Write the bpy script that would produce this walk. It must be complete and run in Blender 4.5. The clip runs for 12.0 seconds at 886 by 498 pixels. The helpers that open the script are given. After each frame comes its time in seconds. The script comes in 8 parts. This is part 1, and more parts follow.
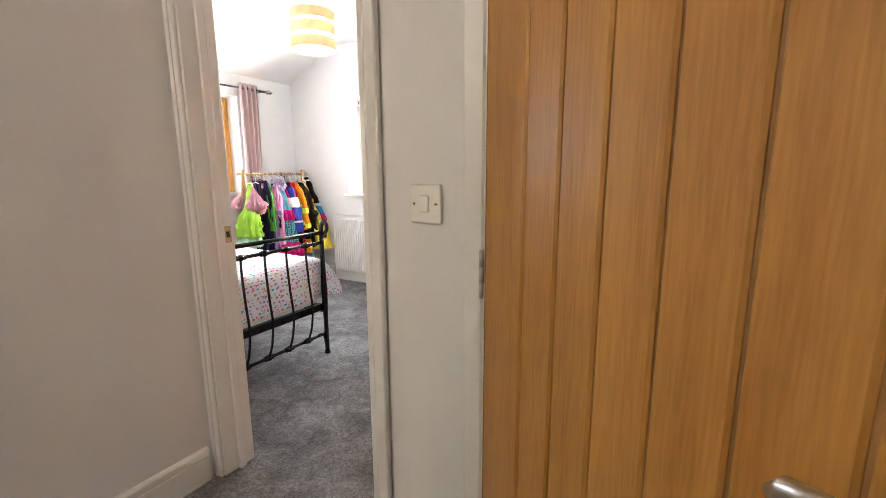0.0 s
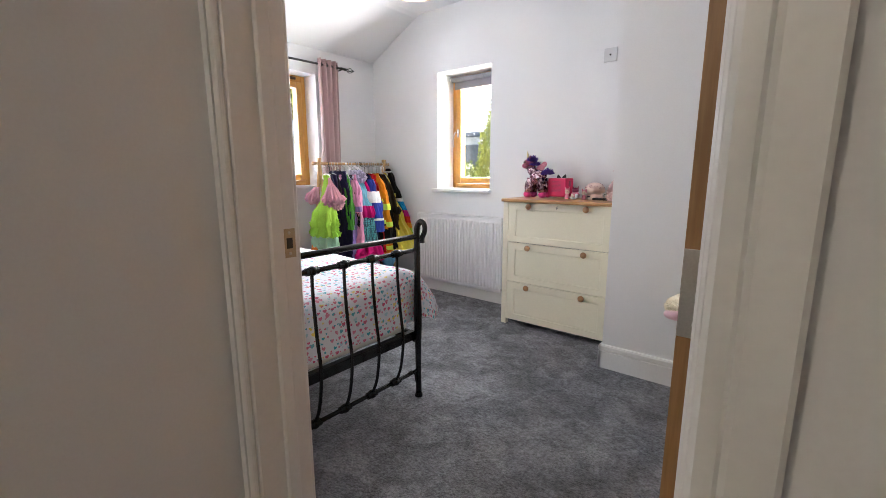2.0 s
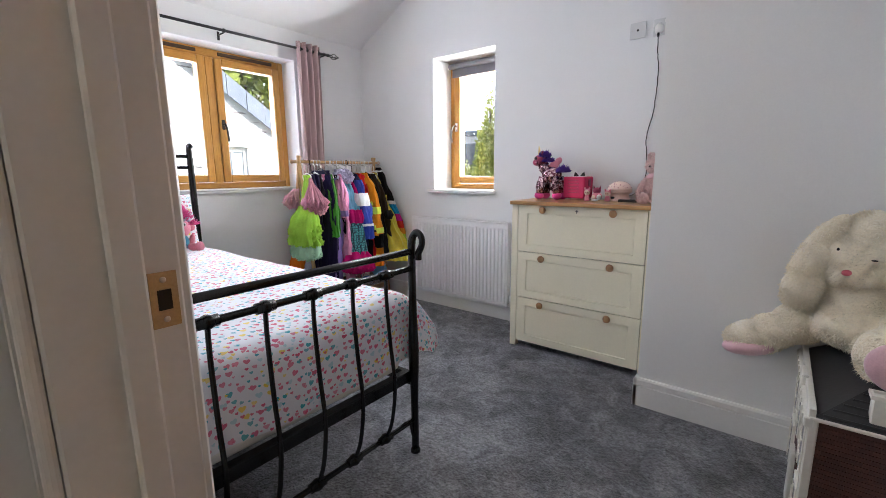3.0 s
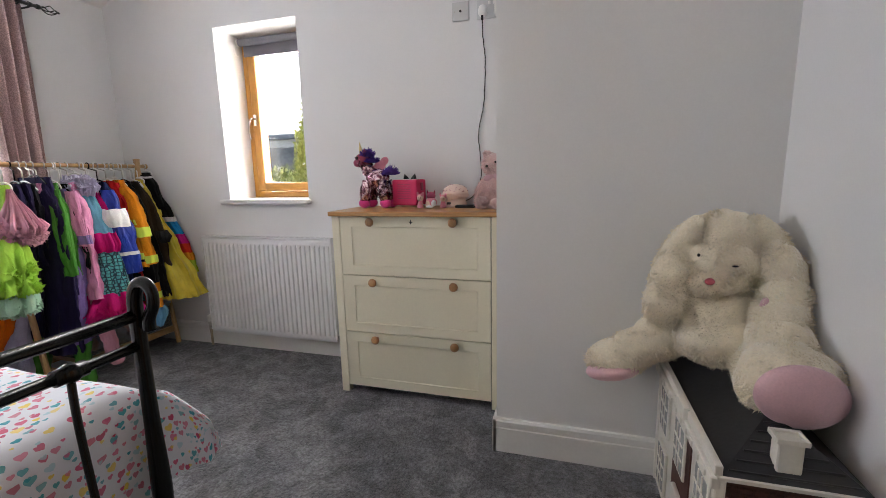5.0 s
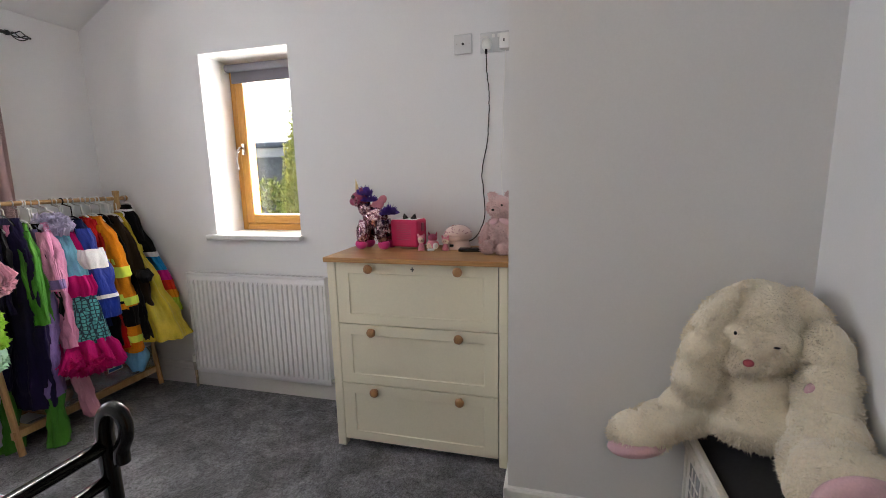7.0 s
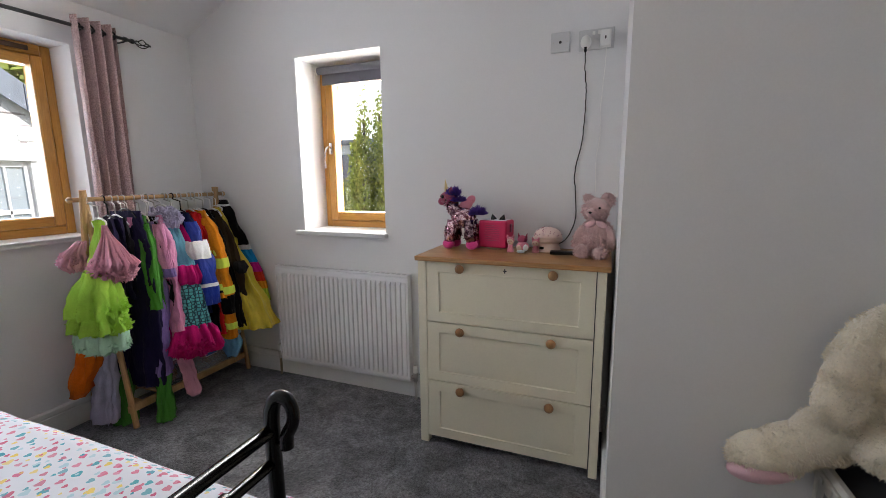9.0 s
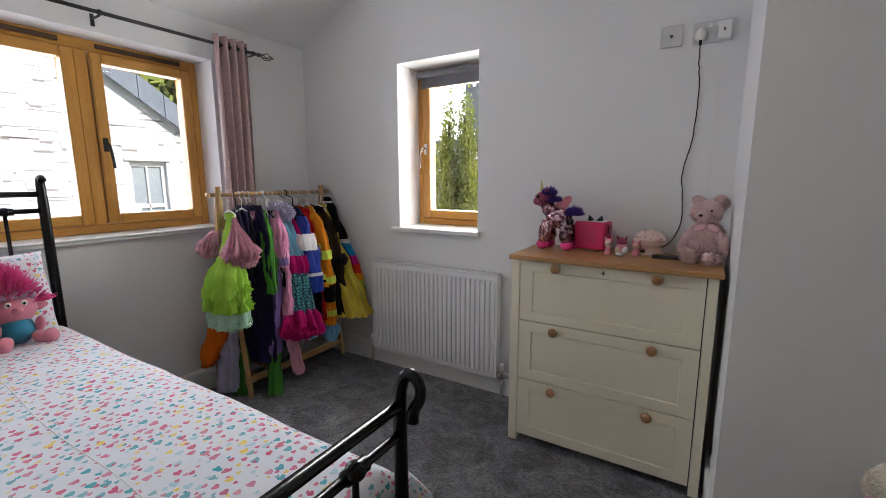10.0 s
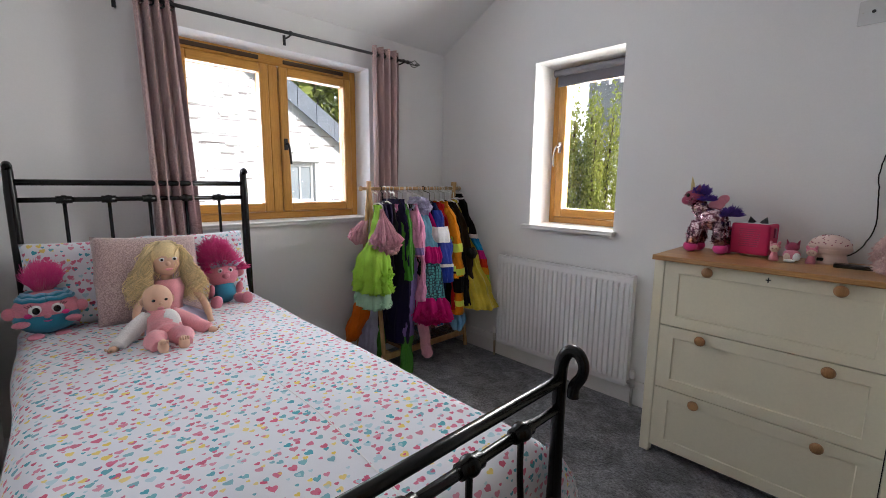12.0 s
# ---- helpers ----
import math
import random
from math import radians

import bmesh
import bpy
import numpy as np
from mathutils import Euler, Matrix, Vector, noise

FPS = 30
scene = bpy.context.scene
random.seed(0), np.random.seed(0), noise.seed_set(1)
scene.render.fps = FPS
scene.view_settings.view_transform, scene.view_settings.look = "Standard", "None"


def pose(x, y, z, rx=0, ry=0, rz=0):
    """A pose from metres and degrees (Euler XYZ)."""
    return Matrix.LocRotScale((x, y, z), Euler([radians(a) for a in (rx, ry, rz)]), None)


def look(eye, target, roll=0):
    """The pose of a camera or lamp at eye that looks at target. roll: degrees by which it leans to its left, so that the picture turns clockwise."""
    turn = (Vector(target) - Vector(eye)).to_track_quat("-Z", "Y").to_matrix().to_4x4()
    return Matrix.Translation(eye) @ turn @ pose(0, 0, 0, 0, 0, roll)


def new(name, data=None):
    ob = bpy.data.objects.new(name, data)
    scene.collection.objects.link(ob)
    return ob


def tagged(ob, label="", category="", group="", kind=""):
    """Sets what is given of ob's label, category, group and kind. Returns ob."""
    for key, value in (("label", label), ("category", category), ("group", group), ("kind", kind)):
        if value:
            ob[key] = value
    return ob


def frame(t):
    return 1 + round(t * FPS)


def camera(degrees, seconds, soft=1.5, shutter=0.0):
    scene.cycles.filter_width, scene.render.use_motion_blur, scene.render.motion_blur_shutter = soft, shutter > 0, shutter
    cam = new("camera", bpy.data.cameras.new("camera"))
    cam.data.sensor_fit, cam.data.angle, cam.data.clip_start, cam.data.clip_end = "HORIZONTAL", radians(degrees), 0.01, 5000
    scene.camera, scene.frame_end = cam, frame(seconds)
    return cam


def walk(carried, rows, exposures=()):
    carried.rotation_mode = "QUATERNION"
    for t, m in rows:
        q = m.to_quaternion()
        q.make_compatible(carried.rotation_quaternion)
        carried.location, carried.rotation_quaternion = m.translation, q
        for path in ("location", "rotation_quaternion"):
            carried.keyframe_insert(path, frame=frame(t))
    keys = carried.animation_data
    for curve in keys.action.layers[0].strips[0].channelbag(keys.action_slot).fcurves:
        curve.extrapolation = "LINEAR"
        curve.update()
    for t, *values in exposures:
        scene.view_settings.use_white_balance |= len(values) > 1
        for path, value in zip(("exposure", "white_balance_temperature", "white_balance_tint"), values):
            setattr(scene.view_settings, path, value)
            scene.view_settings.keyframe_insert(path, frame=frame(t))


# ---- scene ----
cam = camera(92.3, 12.0, soft=0.75)
EXPOSURES = [(0.0, 2.02, 6500, 12.5), (0.8, 1.97, 6450, 12.5), (1.5, 1.52, 6250, 12.5), (2.0, 1.24, 6150, 12.5), (2.5, 1.10, 5950, 12.5), (4.3, 0.56, 6200, 12.5), (5.5, 0.77, 6450, 13.5), (6.7, 0.60, 6450, 13), (8.5, 0.42, 6300, 12.5), (9.5, 0.12, 6200, 12.5), (10.2, 0.05, 6200, 12.5), (12.0, 0.13, 6200, 12.5)]
PATH = [
    (0, (0.02, 0.414, 1.194), (-0.971, 2.115, 0.841), -0.3),
    (0.5, (-0.104, 0.496, 1.177), (-1.255, 2.092, 0.819), 0.1),
    (1, (-0.292, 0.612, 1.163), (-1.514, 2.154, 0.801), 0.0),
    (1.5, (-0.461, 0.709, 1.144), (-1.697, 2.239, 0.783), -0.0),
    (2, (-0.667, 0.896, 1.118), (-1.91, 2.422, 0.761), -0.1),
    (2.5, (-0.84, 1.066, 1.112), (-2.093, 2.585, 0.76), -0.3),
    (4.5, (-1.169, 1.642, 1.068), (-1.937, 3.454, 0.713), -1.2),
    (5, (-1.173, 1.732, 1.089), (-1.729, 3.622, 0.748), -1.3),
    (5.5, (-1.176, 1.793, 1.146), (-1.690, 3.695, 0.810), -1.4),
    (6, (-1.185, 1.84, 1.2), (-1.699, 3.745, 0.871), -1.4),
    (6.5, (-1.225, 1.859, 1.24), (-1.729, 3.767, 0.915), -1.3),
    (8.5, (-1.416, 1.834, 1.279), (-1.979, 3.725, 0.952), -0.7),
    (9, (-1.462, 1.805, 1.274), (-2.177, 3.644, 0.947), -0.6),
    (9.5, (-1.5, 1.766, 1.271), (-2.369, 3.538, 0.948), -0.4),
    (10, (-1.528, 1.723, 1.269), (-2.555, 3.409, 0.948), -0.2),
    (10.5, (-1.548, 1.69, 1.264), (-2.696, 3.297, 0.947), -0.0),
    (11, (-1.563, 1.658, 1.257), (-2.809, 3.191, 0.944), 0.2),
    (11.5, (-1.576, 1.628, 1.249), (-2.911, 3.085, 0.938), 0.4),
    (12, (-1.58, 1.588, 1.23), (-3.005, 2.957, 0.923), 0.6),
]
walk(cam, [(t, look(eye, target, roll)) for t, eye, target, roll in PATH], EXPOSURES)

# ---------------------------------------------------------------- light
world = bpy.data.worlds.new("world")
scene.world = world
world.use_nodes = True
wn = world.node_tree.nodes
sky = wn.new("ShaderNodeTexSky")
sky.sky_type, sky.sun_disc = "NISHITA", False
SUN_DIR = Vector((0.80, 0.22, 0.58)).normalized()
sky.sun_elevation = math.asin(SUN_DIR.z)
sky.sun_rotation = math.atan2(SUN_DIR.x, SUN_DIR.y)
world.node_tree.links.new(sky.outputs[0], wn["Background"].inputs[0])
wn["Background"].inputs[1].default_value = 0.15


def lamp(name, kind, m, energy, color=(1, 1, 1), **more):
    data = bpy.data.lights.new(name, kind)
    data.energy, data.color = energy, color
    if kind == "AREA":
        data.shape, data.size, data.size_y = "RECTANGLE", more["size"], more["size_y"]
    elif kind == "SUN":
        data.angle = more["angle"]
    else:
        data.shadow_soft_size = more["radius"]
    ob = new(name, data)
    ob.matrix_world = m
    return ob


lamp("sun", "SUN", look(SUN_DIR * 30, (0, 0, 0)), 5.0, (1.0, 0.95, 0.88), angle=radians(0.6))
# the sky's light in the two window openings
lamp("sky_light_west", "AREA", look((-4.30, 2.73, 1.48), (-2.0, 2.73, 1.2)), 20, (0.87, 0.94, 1.04), size=1.0, size_y=0.9)
lamp("sky_light_north", "AREA", look((-2.93, 4.27, 1.46), (-2.8, 2.0, 1.2)), 38, (0.99, 0.97, 0.90), size=0.5, size_y=0.95)
# the two ceiling lamps
lamp("bedroom_bulb", "POINT", pose(-2.20, 2.56, 2.12), 5.0, (1.0, 0.90, 0.76), radius=0.05)
lamp("landing_bulb", "POINT", pose(-1.34, -0.90, 2.22), 7.8, (1.0, 0.86, 0.66), radius=0.09)


# ---------------------------------------------------------------- materials
def material(name, color, rough=0.6, metal=0.0, vary=0.06, scale=6.0, grain=60.0, bump=0.1, depth=0.002, stretch=(1, 1, 1),
             color2=None, coat=0.0, sheen=0.0, spec=0.5, alpha_glass=False, emit=0.0, spread=0.5, islands=0.0, weight=0.5):
    """Two scales of variation in colour and roughness, and fine relief."""
    m = bpy.data.materials.new(name)
    m.use_nodes = True
    t = m.node_tree
    n, link = t.nodes, t.links.new
    b = n["Principled BSDF"]
    co = n.new("ShaderNodeTexCoord")
    mp = n.new("ShaderNodeMapping")
    mp.inputs["Scale"].default_value = stretch
    link(co.outputs["Object"], mp.inputs["Vector"])
    big, small = n.new("ShaderNodeTexNoise"), n.new("ShaderNodeTexNoise")
    for tex, sc, det in ((big, scale, 4), (small, grain, 6)):
        tex.inputs["Scale"].default_value, tex.inputs["Detail"].default_value = sc, det
        link(mp.outputs[0], tex.inputs["Vector"])
    mix = n.new("ShaderNodeMath")
    mix.operation = "MULTIPLY_ADD"
    mix.inputs[1].default_value = 1 - weight
    half = n.new("ShaderNodeMath")
    half.operation = "MULTIPLY"
    half.inputs[1].default_value = weight
    link(small.outputs["Fac"], half.inputs[0])
    link(big.outputs["Fac"], mix.inputs[0])
    link(half.outputs[0], mix.inputs[2])
    ramp = n.new("ShaderNodeValToRGB")
    c2 = color2 or tuple(max(0.0, c * (1 - 2.2 * vary)) for c in color)
    c1 = color if color2 else tuple(min(1.0, c * (1 + vary)) for c in color)
    ramp.color_ramp.elements[0].position, ramp.color_ramp.elements[0].color = 0.5 - spread / 2 + 0.08, (*c2, 1)
    ramp.color_ramp.elements[1].position, ramp.color_ramp.elements[1].color = 0.5 + spread / 2 - 0.08, (*c1, 1)
    link(mix.outputs[0], ramp.inputs[0])
    out = ramp.outputs[0]
    if islands:
        geo, hsv = n.new("ShaderNodeNewGeometry"), n.new("ShaderNodeHueSaturation")
        rng = n.new("ShaderNodeMapRange")
        rng.inputs[3].default_value, rng.inputs[4].default_value = 1 - islands, 1 + islands
        link(geo.outputs["Random Per Island"], rng.inputs[0])
        link(rng.outputs[0], hsv.inputs["Value"])
        link(out, hsv.inputs["Color"])
        out = hsv.outputs[0]
    link(out, b.inputs["Base Color"])
    b.inputs["Roughness"].default_value, b.inputs["Metallic"].default_value = rough, metal
    b.inputs["Specular IOR Level"].default_value = spec
    b.inputs["Coat Weight"].default_value = coat
    b.inputs["Sheen Weight"].default_value = sheen
    if bump:
        bp = n.new("ShaderNodeBump")
        bp.inputs["Strength"].default_value, bp.inputs["Distance"].default_value = bump, depth
        link(small.outputs["Fac"], bp.inputs["Height"])
        link(bp.outputs[0], b.inputs["Normal"])
    if emit:
        b.inputs["Emission Color"].default_value, b.inputs["Emission Strength"].default_value = (*color, 1), emit
    return m


def heart_cloth(name, cell=0.031):
    """White cotton printed with small hearts in mixed colours, in metres of the UV map."""
    m = material(name, (0.74, 0.755, 0.82), 0.85, vary=0.02, scale=9, grain=700, bump=0.25, depth=0.0008, sheen=0.2)
    t = m.node_tree
    n, link = t.nodes, t.links.new
    b = n["Principled BSDF"]
    base = b.inputs["Base Color"].links[0].from_socket

    def op(kind, a, c=None, d=None):
        node = n.new("ShaderNodeMath")
        node.operation = kind
        for k, v in enumerate((a, c, d)):
            if v is None:
                continue
            if isinstance(v, (int, float)):
                node.inputs[k].default_value = v
            else:
                link(v, node.inputs[k])
        return node.outputs[0]

    uv = n.new("ShaderNodeUVMap")
    sep = n.new("ShaderNodeSeparateXYZ")
    link(uv.outputs[0], sep.inputs[0])
    cols = [(0.60, 0.07, 0.17), (0.02, 0.32, 0.42), (0.80, 0.60, 0.08), (0.62, 0.10, 0.22), (0.42, 0.62, 0.70), (0.04, 0.36, 0.44), (0.66, 0.14, 0.27), (0.55, 0.06, 0.16)]
    # a sparse layer of larger hearts and one of small ones between them, points towards the foot
    for size, least, spread, share, du, seed in ((cell, 0.22, 0.12, 0.80, 0.0, 3.0), (cell * 0.74, 0.15, 0.12, 0.62, 0.37, 11.0)):
        v = op("DIVIDE", op("MULTIPLY", sep.outputs[0], -1.0), size * 0.92)
        row = op("FLOOR", v)
        u = op("ADD", op("DIVIDE", sep.outputs[1], size), op("ADD", op("MULTIPLY", row, 0.38), du))
        comb = n.new("ShaderNodeCombineXYZ")
        link(op("FLOOR", u), comb.inputs[0]), link(row, comb.inputs[1])
        comb.inputs[2].default_value = seed
        rnd = n.new("ShaderNodeTexWhiteNoise")
        rnd.noise_dimensions = "3D"
        link(comb.outputs[0], rnd.inputs["Vector"])
        rs = n.new("ShaderNodeSeparateColor")
        link(rnd.outputs["Color"], rs.inputs[0])
        fx = op("ADD", op("SUBTRACT", op("FRACT", u), 0.5), op("MULTIPLY", op("SUBTRACT", rs.outputs[0], 0.5), 0.46))
        fy = op("ADD", op("SUBTRACT", op("FRACT", v), 0.5), op("MULTIPLY", op("SUBTRACT", rs.outputs[1], 0.5), 0.46))
        ang = op("MULTIPLY", op("SUBTRACT", rs.outputs[2], 0.5), 0.9)
        ca, sa = op("COSINE", ang), op("SINE", ang)
        rad = op("ADD", least, op("MULTIPLY", op("FRACT", op("MULTIPLY", rs.outputs[2], 7.0)), spread))
        hx = op("DIVIDE", op("SUBTRACT", op("MULTIPLY", fx, ca), op("MULTIPLY", fy, sa)), rad)
        hy = op("DIVIDE", op("ADD", op("MULTIPLY", fx, sa), op("MULTIPLY", fy, ca)), rad)
        yy = op("SUBTRACT", op("MULTIPLY", hy, 1.12), op("MULTIPLY", op("SQRT", op("ABSOLUTE", hx)), 0.78))
        dist = op("ADD", op("MULTIPLY", hx, hx), op("MULTIPLY", yy, yy))
        inside = op("MULTIPLY", op("MULTIPLY", op("LESS_THAN", dist, 1.0), op("LESS_THAN", op("FRACT", op("MULTIPLY", rs.outputs[0], 13.0)), share)), op("ADD", 0.72, op("MULTIPLY", rs.outputs[1], 0.28)))
        ramp = n.new("ShaderNodeValToRGB")
        ramp.color_ramp.interpolation = "CONSTANT"
        el = ramp.color_ramp.elements
        while len(el) < len(cols):
            el.new(0.5)
        for k, c in enumerate(cols):
            el[k].position, el[k].color = k / len(cols), (*c, 1)
        link(rnd.outputs["Value"], ramp.inputs[0])
        mx = n.new("ShaderNodeMix")
        mx.data_type = "RGBA"
        link(inside, mx.inputs["Factor"])
        link(base, mx.inputs["A"])
        link(ramp.outputs[0], mx.inputs["B"])
        base = mx.outputs["Result"]
    link(base, b.inputs["Base Color"])
    return m


def wood(name, light, dark, rough=0.4, along="z", rings=7.0, coat=0.15):
    """Long grain with darker growth lines."""
    st = {"x": (0.6, 9, 9), "y": (9, 0.6, 9), "z": (9, 9, 0.6)}[along]
    return material(name, light, rough, scale=rings * 0.35, grain=rings * 4, stretch=st, color2=dark, bump=0.12, depth=0.001, coat=coat, spread=0.42)


def glass(name, tint=(1, 1, 1), rough=0.0):
    m = bpy.data.materials.new(name)
    m.use_nodes = True
    n, link = m.node_tree.nodes, m.node_tree.links.new
    b = n["Principled BSDF"]
    n.remove(b)
    tr, gl, mx, fr = n.new("ShaderNodeBsdfTransparent"), n.new("ShaderNodeBsdfGlossy"), n.new("ShaderNodeMixShader"), n.new("ShaderNodeFresnel")
    tr.inputs[0].default_value = (*tint, 1)
    gl.inputs["Roughness"].default_value = rough
    fr.inputs[0].default_value = 1.45
    link(fr.outputs[0], mx.inputs[0]), link(tr.outputs[0], mx.inputs[1]), link(gl.outputs[0], mx.inputs[2])
    link(mx.outputs[0], n["Material Output"].inputs["Surface"])
    return m


def translucent(m, amount=0.35):
    """Lets some light pass through a thin cloth or paper."""
    n, link = m.node_tree.nodes, m.node_tree.links.new
    b = n["Principled BSDF"]
    tr, mx = n.new("ShaderNodeBsdfTranslucent"), n.new("ShaderNodeMixShader")
    link(b.inputs["Base Color"].links[0].from_socket, tr.inputs[0])
    mx.inputs[0].default_value = amount
    link(b.outputs[0], mx.inputs[1]), link(tr.outputs[0], mx.inputs[2])
    link(mx.outputs[0], n["Material Output"].inputs["Surface"])
    return m


WALL = material("wall_paint", (0.77, 0.765, 0.765), 0.9, vary=0.015, scale=2.5, grain=180, bump=0.10, depth=0.001)
CEIL = material("ceiling_paint", (0.80, 0.80, 0.80), 0.92, vary=0.012, scale=2, grain=150, bump=0.08, depth=0.001)
TRIM = material("white_gloss_paint", (0.80, 0.79, 0.77), 0.38, vary=0.02, scale=4, grain=90, bump=0.05, depth=0.001)


def pile(m):
    """Puts light and shade into the colour: centimetre tufts, and swathes brushed either way."""
    n, link = m.node_tree.nodes, m.node_tree.links.new
    b = n["Principled BSDF"]
    co = n.new("ShaderNodeTexCoord")
    tuft, swathe = n.new("ShaderNodeTexNoise"), n.new("ShaderNodeTexNoise")
    for tex, sc, det, rg in ((tuft, 85, 3, 0.75), (swathe, 7.5, 5, 0.62)):
        tex.inputs["Scale"].default_value, tex.inputs["Detail"].default_value, tex.inputs["Roughness"].default_value = sc, det, rg
        link(co.outputs["Object"], tex.inputs["Vector"])
    swathe.inputs["Distortion"].default_value = 0.9
    base = b.inputs["Base Color"].links[0].from_socket
    for tex, lo, hi, a, c in ((tuft, 0.36, 0.64, 0.60, 1.42), (swathe, 0.38, 0.62, 0.68, 1.38)):
        mr, mul = n.new("ShaderNodeMapRange"), n.new("ShaderNodeVectorMath")
        mr.inputs[1].default_value, mr.inputs[2].default_value, mr.inputs[3].default_value, mr.inputs[4].default_value = lo, hi, a, c
        link(tex.outputs["Fac"], mr.inputs[0])
        mul.operation = "SCALE"
        link(base, mul.inputs[0])
        link(mr.outputs[0], mul.inputs["Scale"])
        base = mul.outputs[0]
    link(base, b.inputs["Base Color"])


CARPET = material("grey_carpet", (0.25, 0.25, 0.268), 1.0, vary=0.2, scale=3.0, grain=120, bump=1.0, depth=0.03, color2=(0.12, 0.121, 0.130), sheen=0.2, spread=0.40, spec=0.1, weight=0.35)
pile(CARPET)
OAK = wood("oak_veneer", (0.50, 0.25, 0.055), (0.37, 0.165, 0.031), 0.42, "z", 6)
OAK_EDGE = wood("oak_edge", (0.36, 0.19, 0.07), (0.24, 0.12, 0.04), 0.5, "z", 6)
OAK_TOP = wood("oak_top", (0.52, 0.29, 0.11), (0.36, 0.18, 0.06), 0.38, "x", 7)
FRAMEWOOD = wood("golden_stained_timber", (0.64, 0.33, 0.065), (0.48, 0.215, 0.032), 0.36, "z", 6)
FRAMEWOOD_H = wood("golden_stained_timber_across", (0.64, 0.33, 0.065), (0.48, 0.215, 0.032), 0.36, "y", 6)
FRAMEWOOD_X = wood("golden_stained_timber_flat", (0.64, 0.33, 0.065), (0.48, 0.215, 0.032), 0.36, "x", 6)
PINE = wood("pale_bamboo", (0.58, 0.37, 0.17), (0.42, 0.24, 0.09), 0.45, "z", 8)
KNOB = wood("turned_oak", (0.44, 0.23, 0.09), (0.26, 0.12, 0.04), 0.35, "z", 12)
CREAM = material("cream_painted_wood", (0.80, 0.75, 0.58), 0.45, vary=0.02, scale=3, grain=120, bump=0.05, depth=0.001)
BLACK = material("black_powder_coat", (0.005, 0.005, 0.0055), 0.26, vary=0.2, scale=12, grain=300, bump=0.12, depth=0.0006, spec=0.35)
IRON = material("black_iron", (0.02, 0.019, 0.02), 0.4, vary=0.2, scale=20, grain=200, bump=0.1, depth=0.0006)
STEEL = material("brushed_steel", (0.62, 0.60, 0.56), 0.32, 1.0, vary=0.06, scale=20, grain=400, bump=0.08, depth=0.0005)
BRASS = material("aged_brass", (0.50, 0.42, 0.30), 0.35, 1.0, vary=0.08, scale=30, grain=300, bump=0.06, depth=0.0005)
PLASTIC = material("white_plastic", (0.84, 0.83, 0.80), 0.3, vary=0.01, scale=8, grain=100, bump=0.02, depth=0.0005)
GREYPLATE = material("pale_grey_plate", (0.60, 0.60, 0.60), 0.35, vary=0.01, scale=8, grain=100, bump=0.02, depth=0.0005)
# near-black: painted shade of holes and gaps, and real print and indicator
DARK = material("hole_shade_and_print", (0.02, 0.018, 0.016), 0.6, vary=0.1, scale=20, grain=100)
VENT = material("dark_brown_vent", (0.07, 0.035, 0.015), 0.5, vary=0.1, scale=20, grain=100)
RADWHITE = material("radiator_enamel", (0.82, 0.82, 0.83), 0.28, vary=0.008, scale=4, grain=60, bump=0.02, depth=0.0005)
CURTAIN = material("dusky_pink_curtain", (0.60, 0.43, 0.42), 0.5, vary=0.1, scale=170, grain=420, bump=0.5, depth=0.002, color2=(0.30, 0.20, 0.20), sheen=0.4, spread=0.26)
BLIND = material("grey_blind", (0.17, 0.165, 0.19), 0.8, vary=0.05, scale=5, grain=500, bump=0.1, depth=0.0006)
HEARTS = heart_cloth("heart_print_cotton")
SHADE = translucent(material("oatmeal_linen_shade", (0.70, 0.58, 0.40), 0.8, vary=0.08, scale=14, grain=420, bump=0.3, depth=0.001), 0.28)
SHADE_GAP = translucent(material("pale_shade_lining", (0.88, 0.84, 0.74), 0.7, vary=0.02, scale=14, grain=300), 0.6)
BULB = material("lit_bulb_glass", (1.0, 0.90, 0.72), 0.4, emit=2.2, bump=0)
GLASS = glass("window_glass")
MIRROR_HANDLE = material("chrome", (0.75, 0.75, 0.76), 0.12, 1.0, vary=0.02, scale=20, grain=200, bump=0)


# ---------------------------------------------------------------- shapes
def smooth(me):
    me.polygons.foreach_set("use_smooth", [True] * len(me.polygons))


def thing(name, at, label, category, group="", kind=""):
    ob = new(name)
    ob.location = at
    ob.empty_display_size = 0.05
    return tagged(ob, label, category, group, kind)


def origin_of(ob):
    while ob.parent:
        ob = ob.parent
    return Vector(ob.location)


def part(name, bm, mat, parent=None, label="", soft=False, kind=""):
    """Links a bmesh drawn in world metres as one mesh object under a thing or a part."""
    me = bpy.data.meshes.new(name)
    if parent:
        bmesh.ops.translate(bm, verts=bm.verts, vec=-origin_of(parent))
    bm.to_mesh(me)
    bm.free()
    for m in (mat if isinstance(mat, (list, tuple)) else [mat]):
        me.materials.append(m)
    if soft:
        smooth(me)
    ob = new(name, me)
    ob.parent = parent
    return tagged(ob, label, kind=kind)


def solid(name, bm, mat, label, category="", group="", kind="", soft=False):
    """A top-level thing that is one mesh."""
    vs = [v.co for v in bm.verts]
    mid = Vector(((min(v.x for v in vs) + max(v.x for v in vs)) / 2, (min(v.y for v in vs) + max(v.y for v in vs)) / 2, min(v.z for v in vs)))
    bmesh.ops.translate(bm, verts=bm.verts, vec=-mid)
    ob = part(name, bm, mat, None, "", soft)
    ob.location = mid
    return tagged(ob, label, category, group, kind)


